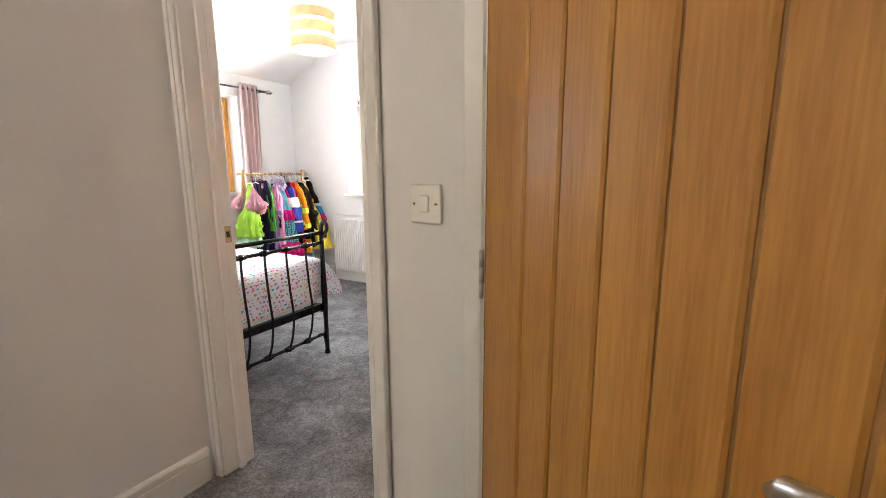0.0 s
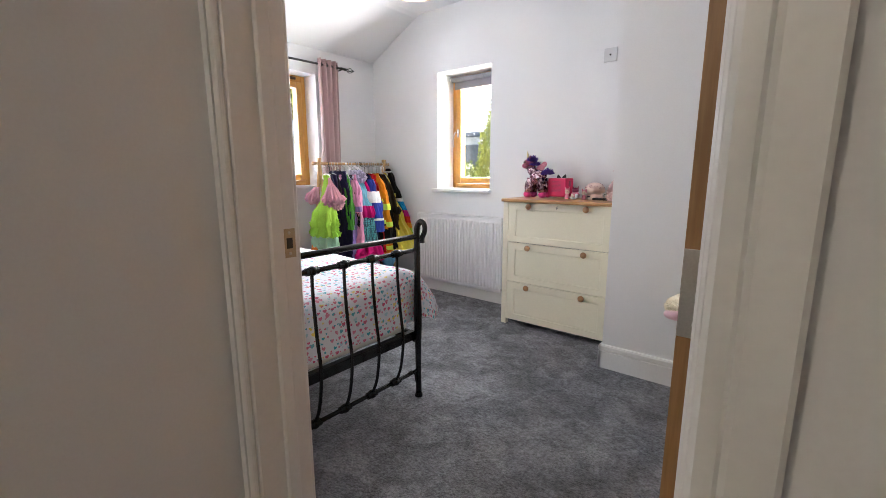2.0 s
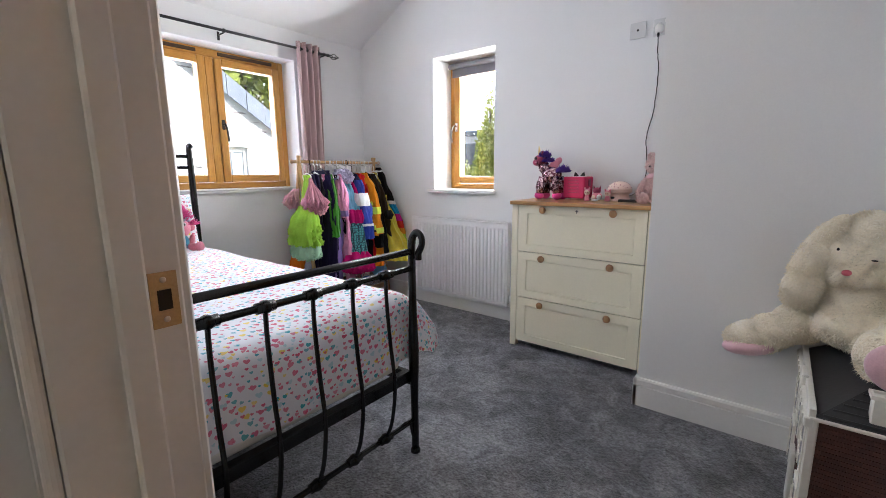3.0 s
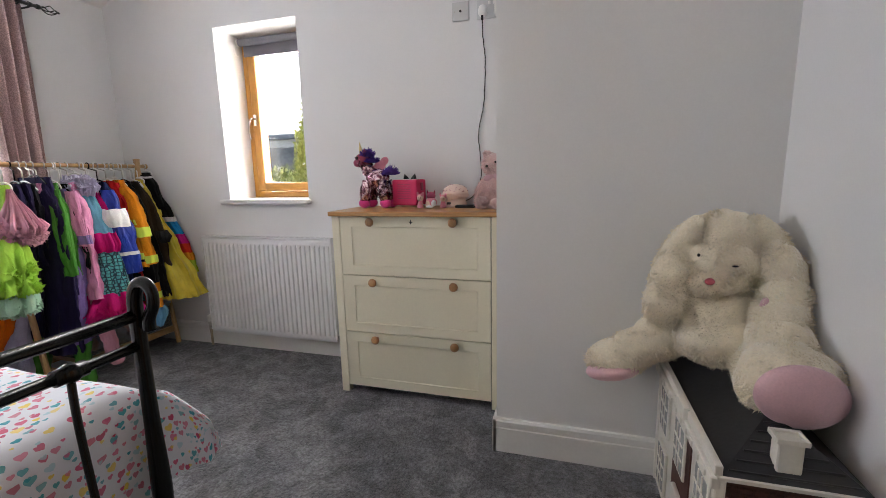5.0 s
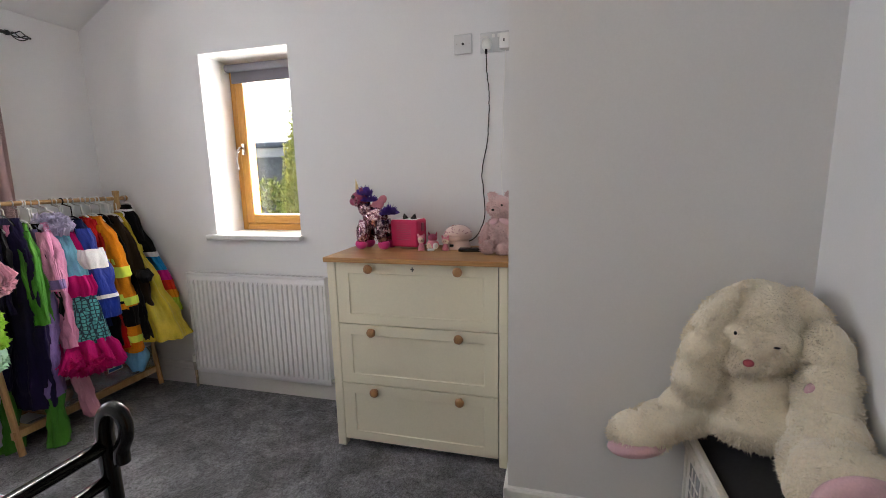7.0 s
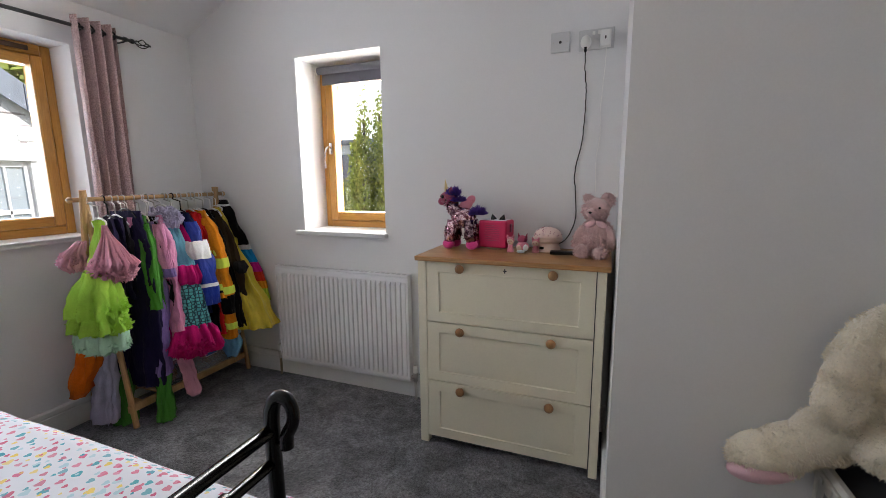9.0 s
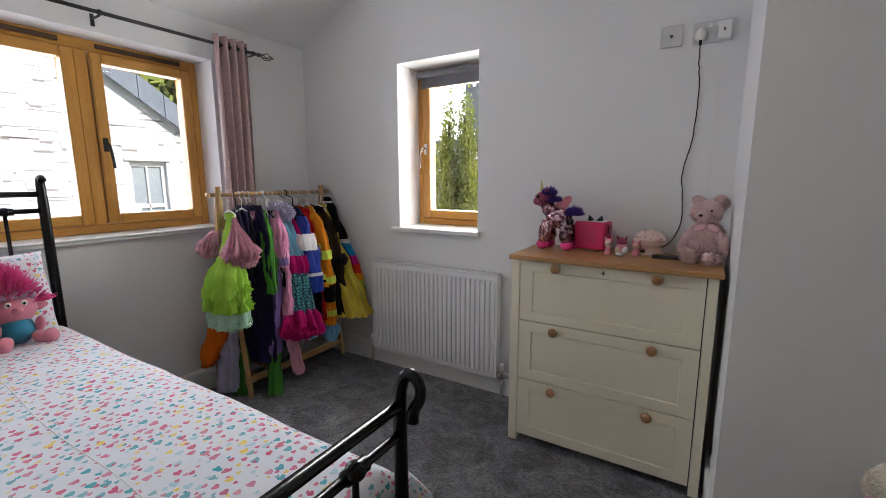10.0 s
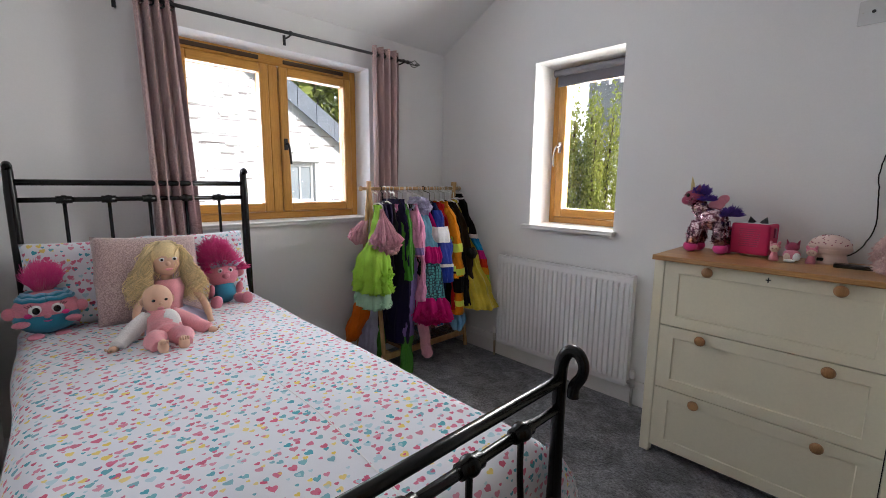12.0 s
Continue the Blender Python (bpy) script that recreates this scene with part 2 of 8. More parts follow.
def box(lo, hi, bevel=0.0, bm=None, mat=0, m=None, segs=1):
    bm = bm or bmesh.new()
    lo, hi = Vector(lo), Vector(hi)
    made = bmesh.ops.create_cube(bm, size=1.0)["verts"]
    bmesh.ops.scale(bm, vec=hi - lo, verts=made)
    bmesh.ops.translate(bm, vec=(lo + hi) / 2, verts=made)
    faces = {f for v in made for f in v.link_faces}
    for f in faces:
        f.material_index = mat
    if bevel:
        edges = list({e for v in made for e in v.link_edges})
        got = bmesh.ops.bevel(bm, geom=edges, offset=bevel, segments=segs, affect="EDGES", profile=0.5)
        made = list({v for f in got["faces"] for v in f.verts} | {v for v in made if v.is_valid})
        for f in got["faces"]:
            f.material_index = mat
    if m is not None:
        bmesh.ops.transform(bm, matrix=m, verts=made)
    return bm


def frame_to(p, q):
    d = (Vector(q) - Vector(p)).normalized()
    return d.to_track_quat("Z", "Y").to_matrix()


def tube(points, radii, n=10, bm=None, mat=0, closed_ends=True):
    """A round bar along points; radii: one number or one for each point."""
    bm = bm or bmesh.new()
    pts = [Vector(p) for p in points]
    radii = [radii] * len(pts) if isinstance(radii, (int, float)) else radii
    rings, up = [], None
    for i, p in enumerate(pts):
        d = (pts[min(i + 1, len(pts) - 1)] - pts[max(i - 1, 0)]).normalized()
        if up is None:
            up = Vector((0, 0, 1)) if abs(d.z) < 0.9 else Vector((1, 0, 0))
        side = d.cross(up).normalized()
        up = side.cross(d).normalized()
        rings.append([bm.verts.new(p + radii[i] * (math.cos(a) * side + math.sin(a) * up)) for a in (2 * math.pi * k / n for k in range(n))])
    for a, b in zip(rings, rings[1:]):
        for k in range(n):
            bm.faces.new((a[k], b[k], b[(k + 1) % n], a[(k + 1) % n])).material_index = mat
    if closed_ends:
        bm.faces.new(rings[0]).material_index = mat
        bm.faces.new(rings[-1][::-1]).material_index = mat
    return bm


def lathe(profile, at, axis=(0, 0, 1), n=24, bm=None, mat=0):
    """A turned shape: profile of (radius, height) along the axis from at."""
    bm = bm or bmesh.new()
    r = Vector(axis).normalized().to_track_quat("Z", "Y").to_matrix()
    rings = []
    for rad, h in profile:
        rings.append([bm.verts.new(Vector(at) + r @ Vector((rad * math.cos(a), rad * math.sin(a), h))) for a in (2 * math.pi * k / n for k in range(n))])
    for a, b in zip(rings, rings[1:]):
        for k in range(n):
            bm.faces.new((a[k], a[(k + 1) % n], b[(k + 1) % n], b[k])).material_index = mat
    if profile[0][0] > 1e-5:
        bm.faces.new(rings[0][::-1]).material_index = mat
    if profile[-1][0] > 1e-5:
        bm.faces.new(rings[-1]).material_index = mat
    mine = list({f for ring in rings for v in ring for f in v.link_faces})
    bmesh.ops.recalc_face_normals(bm, faces=mine)
    return bm


def ball(at, r, bm=None, mat=0, rot=(0, 0, 0), segs=20, lump=0.0, freq=6.0):
    """An ellipsoid with a lumpy surface."""
    bm = bm or bmesh.new()
    r = (r, r, r) if isinstance(r, (int, float)) else r
    got = bmesh.ops.create_uvsphere(bm, u_segments=segs, v_segments=max(8, segs * 2 // 3), radius=1.0)["verts"]
    e = Euler([radians(a) for a in rot]).to_matrix()
    for v in got:
        k = 1 + (lump * noise.noise(v.co * freq * 0.3 + Vector(at) * 7) if lump else 0)
        v.co = Vector(at) + e @ Vector((v.co.x * r[0] * k, v.co.y * r[1] * k, v.co.z * r[2] * k))
    for f in {f for v in got for f in v.link_faces}:
        f.material_index = mat
    return bm


def fur(bm, balls, count, length, width, mat=0, droop=0.4, seed=1):
    """Short tufts over a group of ellipsoids: (centre, radii, rotation)."""
    made = []
    for at, r, rot in balls:
        e = Euler([radians(a) for a in rot]).to_matrix()
        made.append((Vector(at), Vector(r), e, e.transposed()))
    area = [b[1].x * b[1].y + b[1].y * b[1].z + b[1].x * b[1].z for b in made]
    gen = np.random.default_rng(seed)
    mats = [(np.array(at), np.array(r), np.array(e)) for at, r, e, et in made]
    for q, (at, r, e) in enumerate(mats):
        d = gen.normal(size=(int(count * area[q] / sum(area)), 3))
        d /= np.linalg.norm(d, axis=1)[:, None]
        p = at + (d * r) @ e.T
        keep = np.ones(len(p), bool)
        for w, (o, orr, oe) in enumerate(mats):
            if w != q:
                keep &= ((((p - o) @ oe) / orr) ** 2).sum(1) >= 0.93
        d, p = d[keep], p[keep]
        nrm = (d / r) @ e.T
        nrm /= np.linalg.norm(nrm, axis=1)[:, None]
        side = np.cross(nrm, gen.normal(size=p.shape))
        side *= (width * gen.uniform(0.6, 1.3, len(p)) / np.maximum(np.linalg.norm(side, axis=1), 1e-6))[:, None]
        lean = gen.normal(size=p.shape) * (0.35, 0.35, 0.3) - np.array((0, 0, droop))
        ph = p * 55.0
        flow = np.stack((np.sin(ph[:, 1] + 1.3 * np.sin(ph[:, 2])), np.sin(ph[:, 2] + 1.7 * np.sin(ph[:, 0])), np.sin(ph[:, 0] + 1.1 * np.sin(ph[:, 1]))), 1)
        tip = p + (nrm * 0.75 + lean + flow * 0.5) * (length * gen.uniform(0.6, 1.2, len(p)))[:, None]
        low = p - nrm * 0.003
        for a, b, c in zip((low - side).tolist(), (low + side).tolist(), tip.tolist()):
            bm.faces.new((bm.verts.new(a), bm.verts.new(b), bm.verts.new(c))).material_index = mat
    return bm


def panel(name, outline_lo, outline_hi, mat, label, kind="structure"):
    return solid(name, box(outline_lo, outline_hi), mat, label, kind=kind)

# ---------------------------------------------------------------- bedroom and landing shell
XW, XE, YN, YS, YB, XB = -4.05, -0.545, 3.945, 1.40, 3.278, -1.421   # inner faces
ZC, XF, ZE = 2.50, -3.42, 2.18                                       # flat ceiling, fold, eaves
W1 = (2.135, 3.265, 0.985, 1.965)                                     # west window: y, y, z, z
W2 = (-3.21, -2.645, 0.955, 1.975)                                   # north window: x, x, z, z
DL, DR = -1.50, -0.714                                               # clear faces of the bedroom door lining
DH = 2.02

tagged(solid("floor", box((-4.05, 1.32, -0.03), (-0.56, 3.945, 0.0)), CARPET, "mid-grey cut-pile bedroom carpet with brushed patches", kind="structure"))
panel("floor_landing", (-1.55, -1.2, -0.03), (1.0, 1.32, 0.0), CARPET, "mid-grey cut-pile landing carpet")


def walls_with_hole(name, axis, face, depth, a0, a1, z0, z1, hole, label):
    """A wall across x ('y' axis normal) or across y ('x' normal) with one rectangular opening."""
    h0, h1, hz0, hz1 = hole
    bm = bmesh.new()
    for s0, s1, t0, t1 in ((a0, h0, z0, z1), (h1, a1, z0, z1), (h0, h1, z0, hz0), (h0, h1, hz1, z1)):
        if s1 - s0 < 1e-4 or t1 - t0 < 1e-4:
            continue
        if axis == "x":
            box((min(face, face + depth), s0, t0), (max(face, face + depth), s1, t1), bm=bm)
        else:
            box((s0, min(face, face + depth), t0), (s1, max(face, face + depth), t1), bm=bm)
    bmesh.ops.remove_doubles(bm, verts=bm.verts, dist=1e-5)
    return solid(name, bm, WALL, label, kind="structure")


walls_with_hole("wall_west", "x", XW, -0.36, 1.26, 4.31, -0.03, 2.62, W1, "smooth off-white painted bedroom wall")
walls_with_hole("wall_north", "y", YN, 0.36, XW, XB, -0.03, 2.62, W2, "smooth off-white painted bedroom wall")
panel("wall_chimney_breast", (XB, YB, -0.03), (-0.40, 4.305, 2.62), WALL, "off-white painted projecting wall beside the chest of drawers")
panel("wall_east", (XE, 1.40, -0.03), (-0.40, YB, 2.62), WALL, "off-white painted bedroom wall behind the soft toy")
# wall between landing and bedroom, with two doorways
bm = bmesh.new()
for x0, x1, z0 in ((-4.05, DL - 0.03, -0.03), (DR + 0.03, -0.37, -0.03), (0.47, 1.12, -0.03), (DL - 0.03, DR + 0.03, DH + 0.03), (-0.37, 0.47, DH + 0.03)):
    box((x0, 1.270, z0), (x1, 1.40, 2.62), bm=bm)
solid("wall_south", bm, WALL, "off-white painted wall between landing and bedroom", kind="structure")
panel("wall_landing_west", (-1.67, -1.32, -0.03), (-1.55, 1.270, 2.62), WALL, "warm off-white painted landing wall")
panel("wall_landing_south", (-1.55, -1.32, -0.03), (1.12, -1.20, 2.62), WALL, "off-white painted landing wall")
panel("wall_landing_east", (1.0, -1.20, -0.03), (1.12, 1.270, 2.62), WALL, "off-white painted landing wall")
bm = box((-0.40, 2.12, -0.03), (1.0, 2.24, 2.62))
box((1.0, 1.40, -0.03), (1.12, 2.24, 2.62), bm=bm)
solid("wall_cupboard", bm, WALL, "plain painted walls of the cupboard behind the oak door", kind="structure")
panel("floor_cupboard", (-0.40, 1.32, -0.03), (1.0, 2.12, -0.002), CARPET, "grey carpet inside the cupboard")

# ceilings
bm = bmesh.new()
prof = [(XW - 0.02, ZE - 0.0105), (XF - 0.05, ZC - 0.022), (XF + 0.0, ZC - 0.006), (XF + 0.05, ZC), (-0.40, ZC)]
low0 = [bm.verts.new((x, 1.30, z)) for x, z in prof]
low1 = [bm.verts.new((x, 4.0, z)) for x, z in prof]
top0 = [bm.verts.new((x, 1.30, z + 0.12)) for x, z in prof]
top1 = [bm.verts.new((x, 4.0, z + 0.12)) for x, z in prof]
for k in range(len(prof) - 1):
    bm.faces.new((low0[k], low1[k], low1[k + 1], low0[k + 1]))
    bm.faces.new((top0[k], top0[k + 1], top1[k + 1], top1[k]))
    bm.faces.new((low0[k], low0[k + 1], top0[k + 1], top0[k]))
    bm.faces.new((low1[k], top1[k], top1[k + 1], low1[k + 1]))
bm.faces.new((low0[0], top0[0], top1[0], low1[0]))
bm.faces.new((low0[-1], low1[-1], top1[-1], top0[-1]))
bmesh.ops.recalc_face_normals(bm, faces=bm.faces)
solid("ceiling", bm, CEIL, "white plaster ceiling, sloping down to the eaves", kind="structure")
panel("ceiling_landing", (-1.67, -1.32, 2.40), (1.12, 1.299, 2.52), CEIL, "flat white landing ceiling")
panel("ceiling_cupboard", (-0.40, 1.40, 2.40), (1.12, 2.24, 2.52), CEIL, "flat white cupboard ceiling")


# skirting boards
def skirting(name, p, q, inward):
    """A board 14 cm high with a groove and a rounded top, along the wall from p to q."""
    p, q, w = Vector((*p, 0)), Vector((*q, 0)), Vector((*inward, 0))
    prof = [(0.0, 0.0), (0.016, 0.0), (0.016, 0.100), (0.012, 0.103), (0.012, 0.107), (0.016, 0.110), (0.016, 0.130), (0.011, 0.139), (0.0, 0.140)]
    bm = bmesh.new()
    a = [bm.verts.new(p + w * d + Vector((0, 0, z))) for d, z in prof]
    b = [bm.verts.new(q + w * d + Vector((0, 0, z))) for d, z in prof]
    for k in range(len(prof) - 1):
        bm.faces.new((a[k], b[k], b[k + 1], a[k + 1]))
    bm.faces.new(a), bm.faces.new(b[::-1])
    bmesh.ops.recalc_face_normals(bm, faces=bm.faces)
    return solid(name, bm, TRIM, "white gloss skirting board with a grooved top", kind="structure")


skirting("baseboard_north", (XW, YN), (XB, YN), (0, -1))
skirting("baseboard_west", (XW, YS), (XW, YN - 0.016), (1, 0))
skirting("baseboard_breast", (XB - 0.012, YB), (XE, YB), (0, -1))
skirting("baseboard_breast_return", (XB, YB - 0.016), (XB, YN - 0.016), (-1, 0))
skirting("baseboard_east", (XE, YS), (XE, YB - 0.016), (-1, 0))
skirting("baseboard_south", (XW + 0.016, YS), (-1.585, YS), (0, 1))
skirting("baseboard_landing", (-1.55, -1.2), (-1.55, 1.250), (1, 0))
skirting("baseboard_landing_south", (-1.53, -1.2), (1.0, -1.2), (0, 1))


# ---------------------------------------------------------------- doors
def lining(name, x0, x1, stops, label, near=1.266):
    """Door lining through the wall between landing and bedroom, with stops and architraves."""
    root = thing(name, ((x0 + x1) / 2, 1.33, 0), label, "door frame", kind="structure")
    y0, y1 = 1.266, 1.412
    for nm, lo, hi in (("jamb", (x0 - 0.03, near, 0), (x0, y1, DH)), ("jamb", (x1, y0, 0), (x1 + 0.03, y1, DH)), ("head", (x0 - 0.03, y0, DH), (x1 + 0.03, y1, DH + 0.03))):
        part(nm, box(lo, hi, 0.003), TRIM, root)
    s0, s1 = stops
    for lo, hi in (((x0 - 0.001, s0, 0), (x0 + 0.013, s1, DH)), ((x1 - 0.013, s0, 0), (x1 + 0.001, s1, DH)), ((x0 + 0.013, s0, DH - 0.013), (x1 - 0.013, s1, DH))):
        part("door_stop", box(lo, hi, 0.003), TRIM, root)
    return root


def architrave(root, x, side, y, face, z1=DH + 0.06, width=0.065):
    """Upright moulded trim: a thick outer band, a groove and a thinner rounded inner band."""
    prof = [(0.005, 0.0), (0.005, 0.007), (0.010, 0.011), (0.024, 0.012), (0.027, 0.009), (0.032, 0.014), (width - 0.004, 0.017), (width, 0.013), (width, 0.0)]
    bm = bmesh.new()
    a = [bm.verts.new((x + side * u, y + face * d, 0)) for u, d in prof]
    b = [bm.verts.new((x + side * u, y + face * d, z1)) for u, d in prof]
    for k in range(len(prof) - 1):
        bm.faces.new((a[k], a[k + 1], b[k + 1], b[k]))
    bm.faces.new(a), bm.faces.new(b[::-1])
    bmesh.ops.recalc_face_normals(bm, faces=bm.faces)
    return part("architrave", bm, TRIM, root)


frame_1 = lining("door_frame_1", DL, DR, (1.344, 1.374), "white gloss painted bedroom door frame with moulded architrave", 1.286)
part("architrave", box((DL - 0.0298, 1.272, 0), (DL - 0.005, 1.286, DH + 0.004), 0.005, segs=2), TRIM, frame_1)
architrave(frame_1, DR, 1, 1.266, -1)
architrave(frame_1, DL, -1, 1.412, 1)
part("architrave", box((DL - 0.0298, 1.237, DH + 0.004), (DR + 0.065, 1.266, DH + 0.069), 0.004), TRIM, frame_1)
# strike plate in the latch jamb
bm = box((DL + 0.0005, 1.377, 0.935), (DL + 0.002, 1.405, 0.998))
sp = part("strike_plate", bm, BRASS, frame_1, "worn brass strike plate")
# the shade in the latch hole, a dark block laid on the plate
part("latch_hole", box((DL + 0.0018, 1.384, 0.955), (DL + 0.0026, 1.398, 0.978)), DARK, sp)
for z in (0.944, 0.989):
    part("screw", lathe([(0.0001, 0), (0.0035, 0), (0.0025, 0.0012), (0.0001, 0.0014)], (DL + 0.002, 1.391, z), (1, 0, 0), 12), STEEL, sp, soft=True)

frame_2 = lining("door_frame_2", -0.34, 0.44, (1.30, 1.385), "white gloss painted cupboard door frame")
architrave(frame_2, -0.34, -1, 1.266, -1, width=0.075)
architrave(frame_2, 0.44, 1, 1.266, -1)
part("architrave", box((-0.415, 1.237, DH + 0.004), (0.505, 1.266, DH + 0.069), 0.004), TRIM, frame_2)


def oak_door(name, width, m, label, hinge_face, mirrored=False):
    """A boarded oak leaf: hinge edge at the local origin, running along local x, faces at local y = -0.02 and +0.02."""
    root = thing(name, m.translation, label, "door", kind="structure")
    rot = m.to_3x3().to_4x4()
    h0, h1 = 0.008, DH - 0.004
    st = 0.148
    count = max(1, round((width - 2 * st) / 0.0965))
    bw = (width - 2 * st) / count

    def put(nm, bm, mat, par=root, lab="", soft=False):
        bmesh.ops.transform(bm, matrix=Matrix.Translation(m.translation) @ rot, verts=bm.verts)
        return part(nm, bm, mat, par, lab, soft)

    put("stile", box((0, -0.02, h0), (st - 0.0025, 0.02, h1), 0.004), [OAK])
    put("stile", box((width - st + 0.0025, -0.02, h0), (width, 0.02, h1), 0.004), [OAK])
    put("core", box((0.01, -0.014, h0 + 0.01), (width - 0.01, 0.014, h1 - 0.01)), [OAK_EDGE])
    for k in range(count):
        put("plank", box((st + k * bw + 0.0025, -0.02, h0), (st + (k + 1) * bw - 0.0025, 0.02, h1), 0.004), [OAK])
    put("edge_lipping", box((-0.002, -0.0195, h0 + 0.002), (0.0, 0.0195, h1 - 0.002)), [OAK_EDGE])
    # hinges with three screws each
    for z in (0.28, 0.985, 1.78):
        hg = put("hinge", box((-0.0035, -0.016, z - 0.05), (-0.002, 0.019 * 1, z + 0.05)), STEEL, root, "brushed steel butt hinge")
        put("knuckle", tube([(-0.006, hinge_face * 0.025, z - 0.051), (-0.006, hinge_face * 0.025, z - 0.017)], 0.0055, 10), STEEL, hg, soft=True)
        put("knuckle", tube([(-0.006, hinge_face * 0.025, z - 0.016), (-0.006, hinge_face * 0.025, z + 0.016)], 0.0055, 10), STEEL, hg, soft=True)
        put("knuckle", tube([(-0.006, hinge_face * 0.025, z + 0.017), (-0.006, hinge_face * 0.025, z + 0.051)], 0.0055, 10), STEEL, hg, soft=True)
        for dz in (-0.034, 0.0, 0.034):
            put("screw", lathe([(0.0001, 0), (0.005, 0), (0.004, 0.0012), (0.0001, 0.0014)], (-0.0035, 0.0, z + dz), (-1, 0, 0), 12), STEEL, hg, soft=True)
    # lever handles on both faces
    for s in (-1, 1):
        hd = put("door_handle", lathe([(0.0001, 0), (0.026, 0), (0.026, 0.006), (0.022, 0.009), (0.0001, 0.009)], (width - 0.06, s * 0.02, 0.97), (0, s, 0), 24), STEEL, root, "brushed steel lever handle", True)
        put("lever", tube([(width - 0.06, s * 0.028, 0.97), (width - 0.06, s * 0.056, 0.97), (width - 0.066, s * 0.066, 0.97), (width - 0.085, s * 0.07, 0.971), (width - 0.14, s * 0.07, 0.974), (width - 0.168, s * 0.066, 0.966), (width - 0.178, s * 0.062, 0.955)],
                              [0.010, 0.010, 0.0105, 0.0105, 0.0095, 0.010, 0.008], 12), STEEL, hd, soft=True)
    return root


# bedroom leaf, opened back against the wall beside the dolls' house
oak_door("door_1", 0.755, pose(-0.732, 1.420, 0, 0, 0, 87.8), "oak veneered cottage door, open into the bedroom", -1)
# cupboard leaf, open towards the landing
oak_door("door_2", 0.775, pose(-0.325, 1.215, 0, 0, 0, -40.0), "warm oak boarded cupboard door standing ajar on the landing", -1)


# ---------------------------------------------------------------- switches and sockets
def plate(name, at, w, h, face, mat, label, category):
    root = thing(name, at, label, category)
    rot = Matrix.Translation(at) @ pose(0, 0, 0, 0, 0, {"-y": 0, "-x": -90}[face])
    bm = box((-w / 2, -0.0115, -h / 2), (w / 2, 0.0, h / 2), 0.004, segs=2)
    bmesh.ops.transform(bm, matrix=rot, verts=bm.verts)
    part("plate", bm, mat, root)
    return root, rot


def put_on(rot, bm):
    bmesh.ops.transform(bm, matrix=rot, verts=bm.verts)
    return bm


sw, rot = plate("light_switch", (-0.521, 1.270, 1.122), 0.086, 0.092, "-y", PLASTIC, "white plastic single rocker light switch on the landing wall", "light switch")
part("rocker", put_on(rot, box((-0.012, -0.0165, -0.02), (0.012, -0.010, 0.02), 0.003, segs=2)), PLASTIC, sw)
for x in (-0.030, 0.030):
    part("screw", put_on(rot, lathe([(0.0001, 0), (0.0036, 0), (0.003, 0.001), (0.0001, 0.0012)], (x, -0.0113, 0), (0, -1, 0), 12)), BRASS, sw, soft=True)
    # shade of the slot painted as a dark bar
    part("screw_slot", put_on(rot, box((x - 0.003, -0.0132, -0.0006), (x + 0.003, -0.0124, 0.0006))), DARK, sw)

aer, rot = plate("aerial_socket", (-1.704, YN, 1.882), 0.086, 0.088, "-y", GREYPLATE, "pale grey aerial socket plate high on the wall", "socket")
# dark disc for the shade inside the hole
part("aerial_hole", put_on(rot, lathe([(0.0001, 0), (0.006, 0), (0.006, 0.003), (0.003, 0.0035), (0.0001, 0.0015)], (0, -0.0114, 0), (0, -1, 0), 16)), DARK, aer, soft=True)
for x in (-0.030, 0.030):
    part("screw", put_on(rot, lathe([(0.0001, 0), (0.003, 0), (0.0001, 0.001)], (x, -0.0114, 0), (0, -1, 0), 10)), STEEL, aer, soft=True)

dbl, rot = plate("double_socket", (-1.548, YN, 1.878), 0.150, 0.088, "-y", GREYPLATE, "pale grey double power socket with two plugs in it", "socket")
for x in (-0.012, 0.012):
    part("socket_switch", put_on(rot, box((x - 0.006, -0.0145, 0.018), (x + 0.006, -0.011, 0.034), 0.0015)), PLASTIC, dbl)
pl = thing("plug", (-1.592, YN - 0.012, 1.865), "white three-pin plug with a black lead", "plug")
bm = lathe([(0.0001, 0), (0.024, 0), (0.026, 0.006), (0.020, 0.026), (0.014, 0.034), (0.0001, 0.034)], (-1.592, YN - 0.0095, 1.868), (0, -1, 0), 20)
bmesh.ops.scale(bm, vec=(0.9, 1, 1.15), verts=bm.verts, space=Matrix.Translation((1.592, -YN, -1.868)))
part("plug_body", bm, PLASTIC, pl, soft=True)
part("cable_grip", tube([(-1.592, YN - 0.028, 1.845), (-1.592, YN - 0.028, 1.825)], 0.006, 10), BLACK, pl)
path = [(-1.592, YN - 0.028, 1.83), (-1.590, YN - 0.02, 1.75), (-1.583, YN - 0.008, 1.66), (-1.584, YN - 0.006, 1.56), (-1.592, YN - 0.006, 1.43), (-1.606, YN - 0.006, 1.37), (-1.619, YN - 0.007, 1.29), (-1.612, YN - 0.006, 1.20), (-1.606, YN - 0.006, 1.10), (-1.62, YN - 0.01, 1.03), (-1.65, YN - 0.03, 0.975), (-1.685, YN - 0.06, 0.955)]


